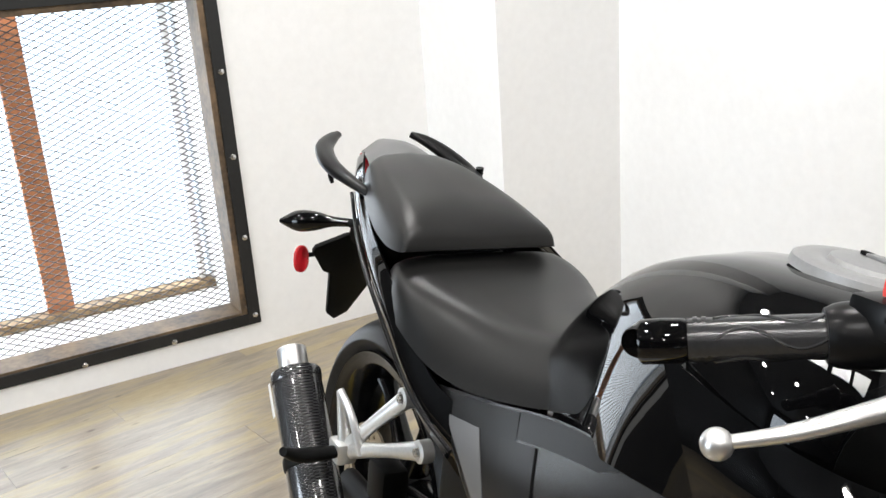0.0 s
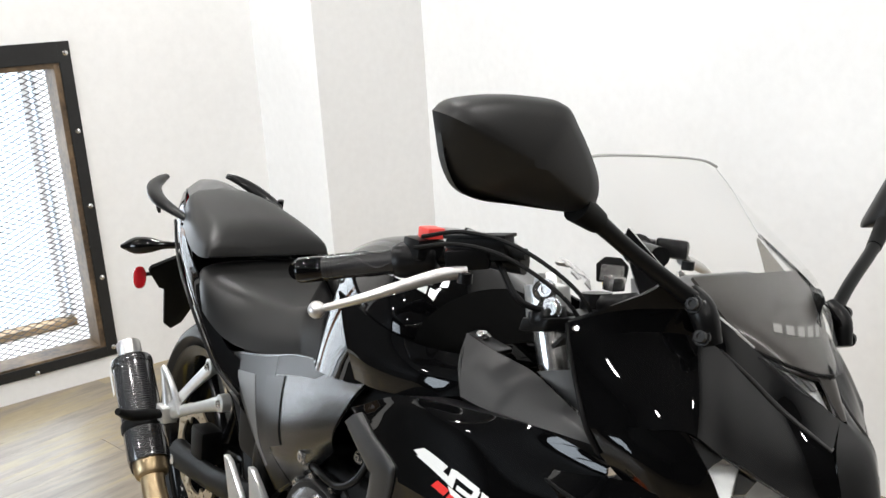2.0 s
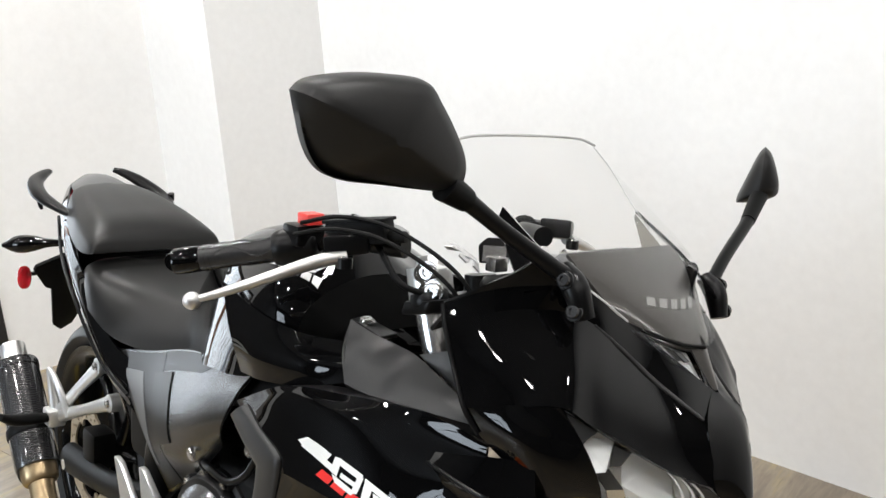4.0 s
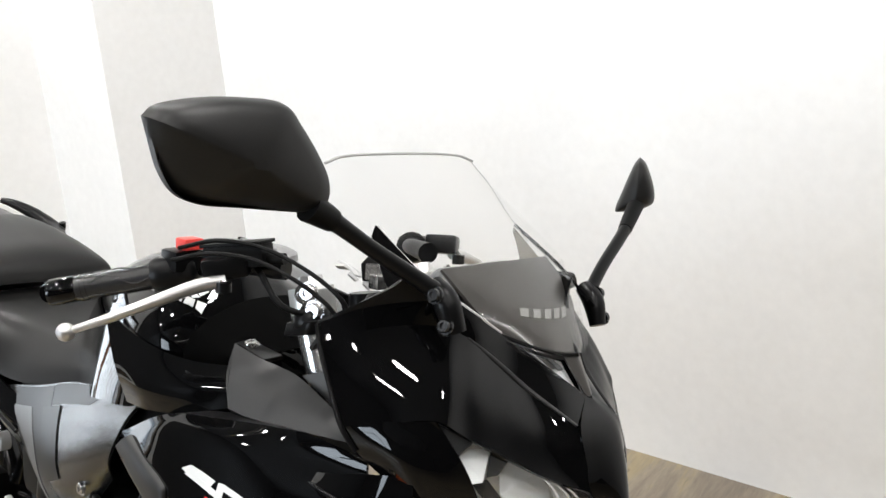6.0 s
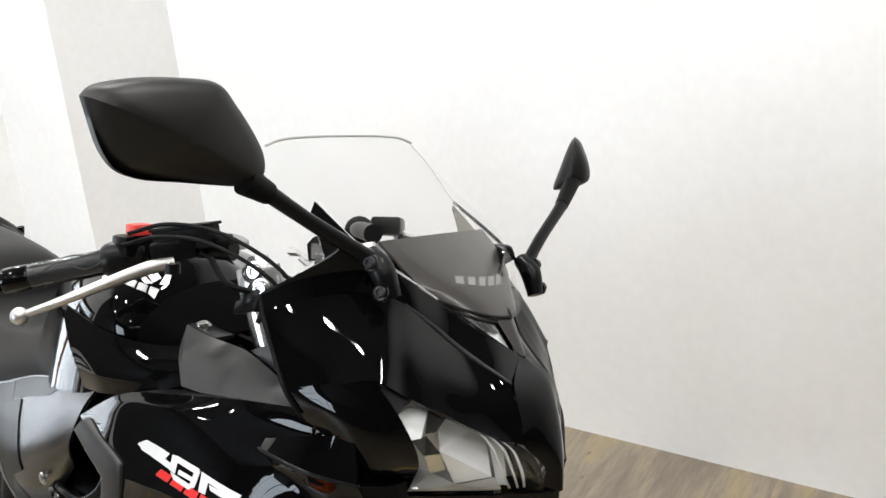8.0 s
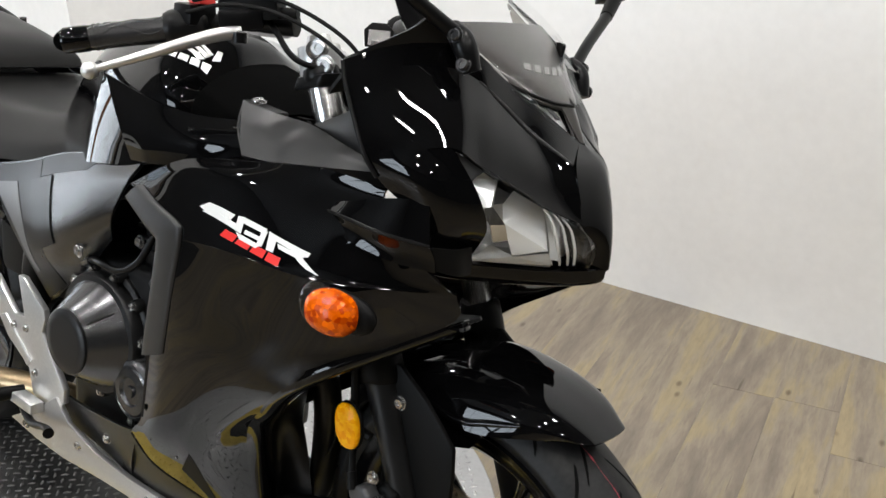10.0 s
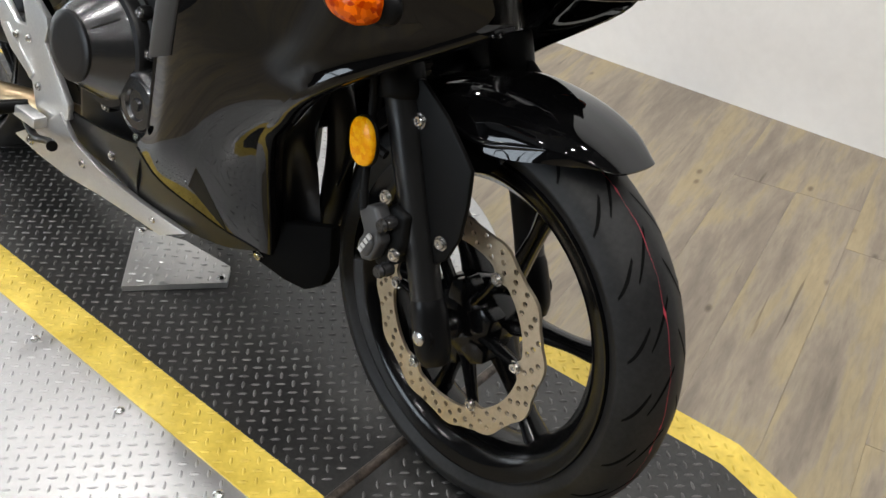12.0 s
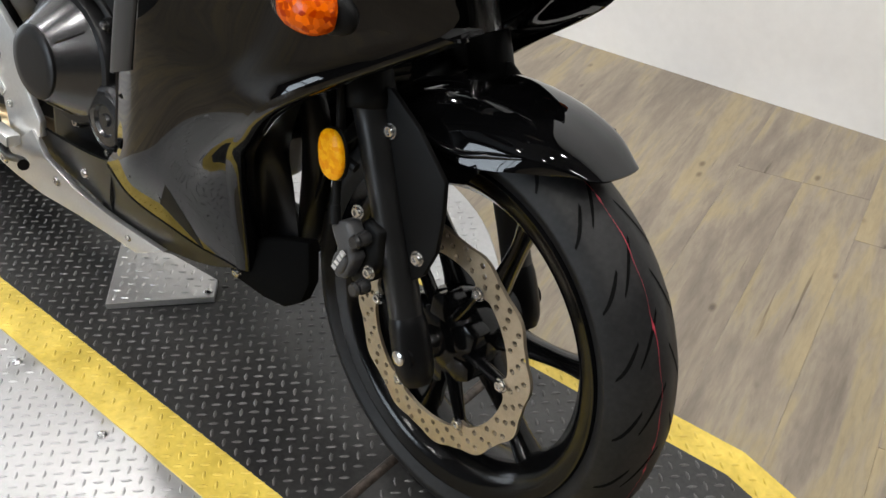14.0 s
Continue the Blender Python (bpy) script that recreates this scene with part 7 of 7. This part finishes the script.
part("maker_bar", slab([Vector((-1.405, -0.2715, 0.478)), Vector((-1.398, -0.2715, 0.485)), Vector((-1.438, -0.2705, 0.528)), Vector((-1.445, -0.2705, 0.521))], (0, -0.001, 0)), DECALW, muf, smooth=False)
part("exhaust_pipe", tube([E0 + ed * 0.0, E0 - ed * 0.06, Vector((-1.17, -0.222, 0.275)), Vector((-1.08, -0.205, 0.262)), Vector((-0.97, -0.17, 0.275)), Vector((-0.87, -0.12, 0.272)), Vector((-0.75, -0.07, 0.25))], 0.0245, 18, 6), BRONZE, bike, "heat tinted bronze exhaust pipe")

# -- rear wheel, swingarm, side stand --
rw = part("rear_wheel", turned([(0.03, -0.07), (0.04, -0.06), (0.04, 0.06), (0.03, 0.07)], (0, 0, 0), (0, 1, 0), 28), RIMB, bike, "black cast rear wheel")
rw.matrix_local = Matrix.Translation((-1.41, 0, 0.312))
wheel_parts(rw, 0.314, 0.16, 0.245, 0.140, 6, True)
both("swingarm", tube([(-0.90, -0.10, 0.40), (-1.05, -0.115, 0.37), (-1.25, -0.118, 0.335), (-1.43, -0.115, 0.315)], [0.028, 0.022, 0.020, 0.025], 14, 5, flat=1.4), MATTE, bike, "satin black swingarm")
part("rear_axle", tube([(-1.41, -0.14, 0.312), (-1.41, 0.14, 0.312)], 0.012, 12), STEEL, bike)
part("rear_brake_disc", disc_body(0.118, 0.088, 0, 0.005, 10, (0.096, 0.106), 22), DISC, rw, "rear brake disc", smooth=False).matrix_local = Matrix.Translation((0, -0.085, 0))
part("rear_caliper", block(-1.34, -1.27, -0.125, -0.075, 0.34, 0.42, 0.012), MATTE, bike)
part("rear_shock", tube([(-1.06, 0, 0.36), (-1.10, 0, 0.66)], 0.035, 14), MATTE, bike)
part("side_stand", joined(tube([(-0.80, 0.14, 0.27), (-0.84, 0.185, 0.16), (-0.875, 0.237, 0.05)], [0.015, 0.013, 0.012], 12), block(-0.905, -0.85, 0.225, 0.255, 0.04, 0.055, 0.004)), SATIN, bike, "black side stand")


part("inner_tip", slab([(-0.3660, -0.1120, 0.2727), (-0.3476, -0.1100, 0.2365), (-0.2836, -0.1040, 0.2302), (-0.2451, -0.0980, 0.2313), (-0.2177, -0.0920, 0.2506), (-0.2076, -0.0890, 0.2831), (-0.2143, -0.0880, 0.3441), (-0.2941, -0.0950, 0.3184)], (0, 0.02, 0), 0.006), DULLK, bike, "dull black inner fairing tip")
part("inner_panel", shell([[(x + 0.003, y + 0.03, z - 0.004) for x, y, z in front], [(x - 0.004, y + 0.06, z - 0.002) for x, y, z in front], [(-0.19, -0.085, 0.63), (-0.252, -0.075, 0.535), (-0.283, -0.07, 0.45), (-0.268, -0.07, 0.385), (-0.238, -0.075, 0.270)]], 0.004, 5, 5, (-0.45, -0.1, 0.4)), SATIN, bike, "satin black inner fairing panel")
# ---- plank floor ----
ground = solid("floor", block(BACK, XE + T, YS - T, YN + T, FLOOR - 0.10, FLOOR - 0.008), OLDWOOD, "aged brown and grey wooden plank floor", "floor", "structure", smooth=False)
PWID, PLEN = 0.148, 1.22
pv, pf = [], []
h, c = PWID / 2 - 0.0001, 0.0004
for y in (-0.5, 0.5):
    ye = y - math.copysign(0.0002, y)
    yc = y - math.copysign(0.0006, y)
    pv += [Vector((-h, ye, -0.008)), Vector((-h, ye, -c)), Vector((-h + c, yc, 0)), Vector((h - c, yc, 0)), Vector((h, ye, -c)), Vector((h, ye, -0.008))]
for i in range(6):
    j = (i + 1) % 6
    pf.append((i, j, j + 6, i + 6))
pf += [(5, 4, 3, 2, 1, 0), (6, 7, 8, 9, 10, 11)]
plank_me = mesh_of("plank", (pv, pf), WOODF, smooth=False)
rng = random.Random(7)
rest = []


def clipped(poly):
    """The part of a flat outline that lies between the four walls."""
    for ax, lim, sg in ((0, XW, 1), (0, XE, -1), (1, YS, 1), (1, YN, -1)):
        out = []
        for k, p in enumerate(poly):
            q = poly[(k + 1) % len(poly)]
            dp, dq = sg * (p[ax] - lim), sg * (q[ax] - lim)
            if dp >= 0:
                out.append(p)
            if dp * dq < 0:
                out.append(p + (q - p) * (dp / (dp - dq)))
        poly = out
        if len(poly) < 3:
            return []
    return poly


TURN = Matrix.Rotation(PLANKTURN, 4, "Z")
for i in range(-32, 58):
    x = PWID * i
    y = -6.0 - rng.random() * PLEN
    while y < 6.0:
        mid = TURN @ Vector((x, y + PLEN / 2, 0))
        hw, hl = PWID / 2 - 0.0001, PLEN / 2 - 0.0002
        quad = [TURN @ Vector((x + a * hw, y + PLEN / 2 + b * hl, FLOOR)) for a, b in ((-1, -1), (1, -1), (1, 1), (-1, 1))]
        y += PLEN
        poly = clipped(quad)
        if not poly:
            continue
        near = mid.x < 1.45 and mid.y > -2.2
        whole = len(poly) == 4 and all((p - q).length < 1e-6 for p, q in zip(poly, quad))
        if whole and near:
            o = new("plank", plank_me)
            o.location, o.rotation_euler, o.scale, o.parent = (mid.x, mid.y, FLOOR), (0, 0, PLANKTURN), (1, PLEN, 1), ground
            continue
        n = len(poly)
        cut = ([Vector(p) for p in poly] + [p - Vector((0, 0, 0.008)) for p in poly], [tuple(range(n)), tuple(range(2 * n - 1, n - 1, -1))] + [(k, k + n, (k + 1) % n + n, (k + 1) % n) for k in range(n)])
        if near:
            o = new("plank", mesh_of("plank", cut, WOODF, smooth=False))
            o.parent = ground
        else:
            rest.append(cut)
raw("far_planks", joined(*rest), WOODF, ground, "planks of the rest of the floor", smooth=False)
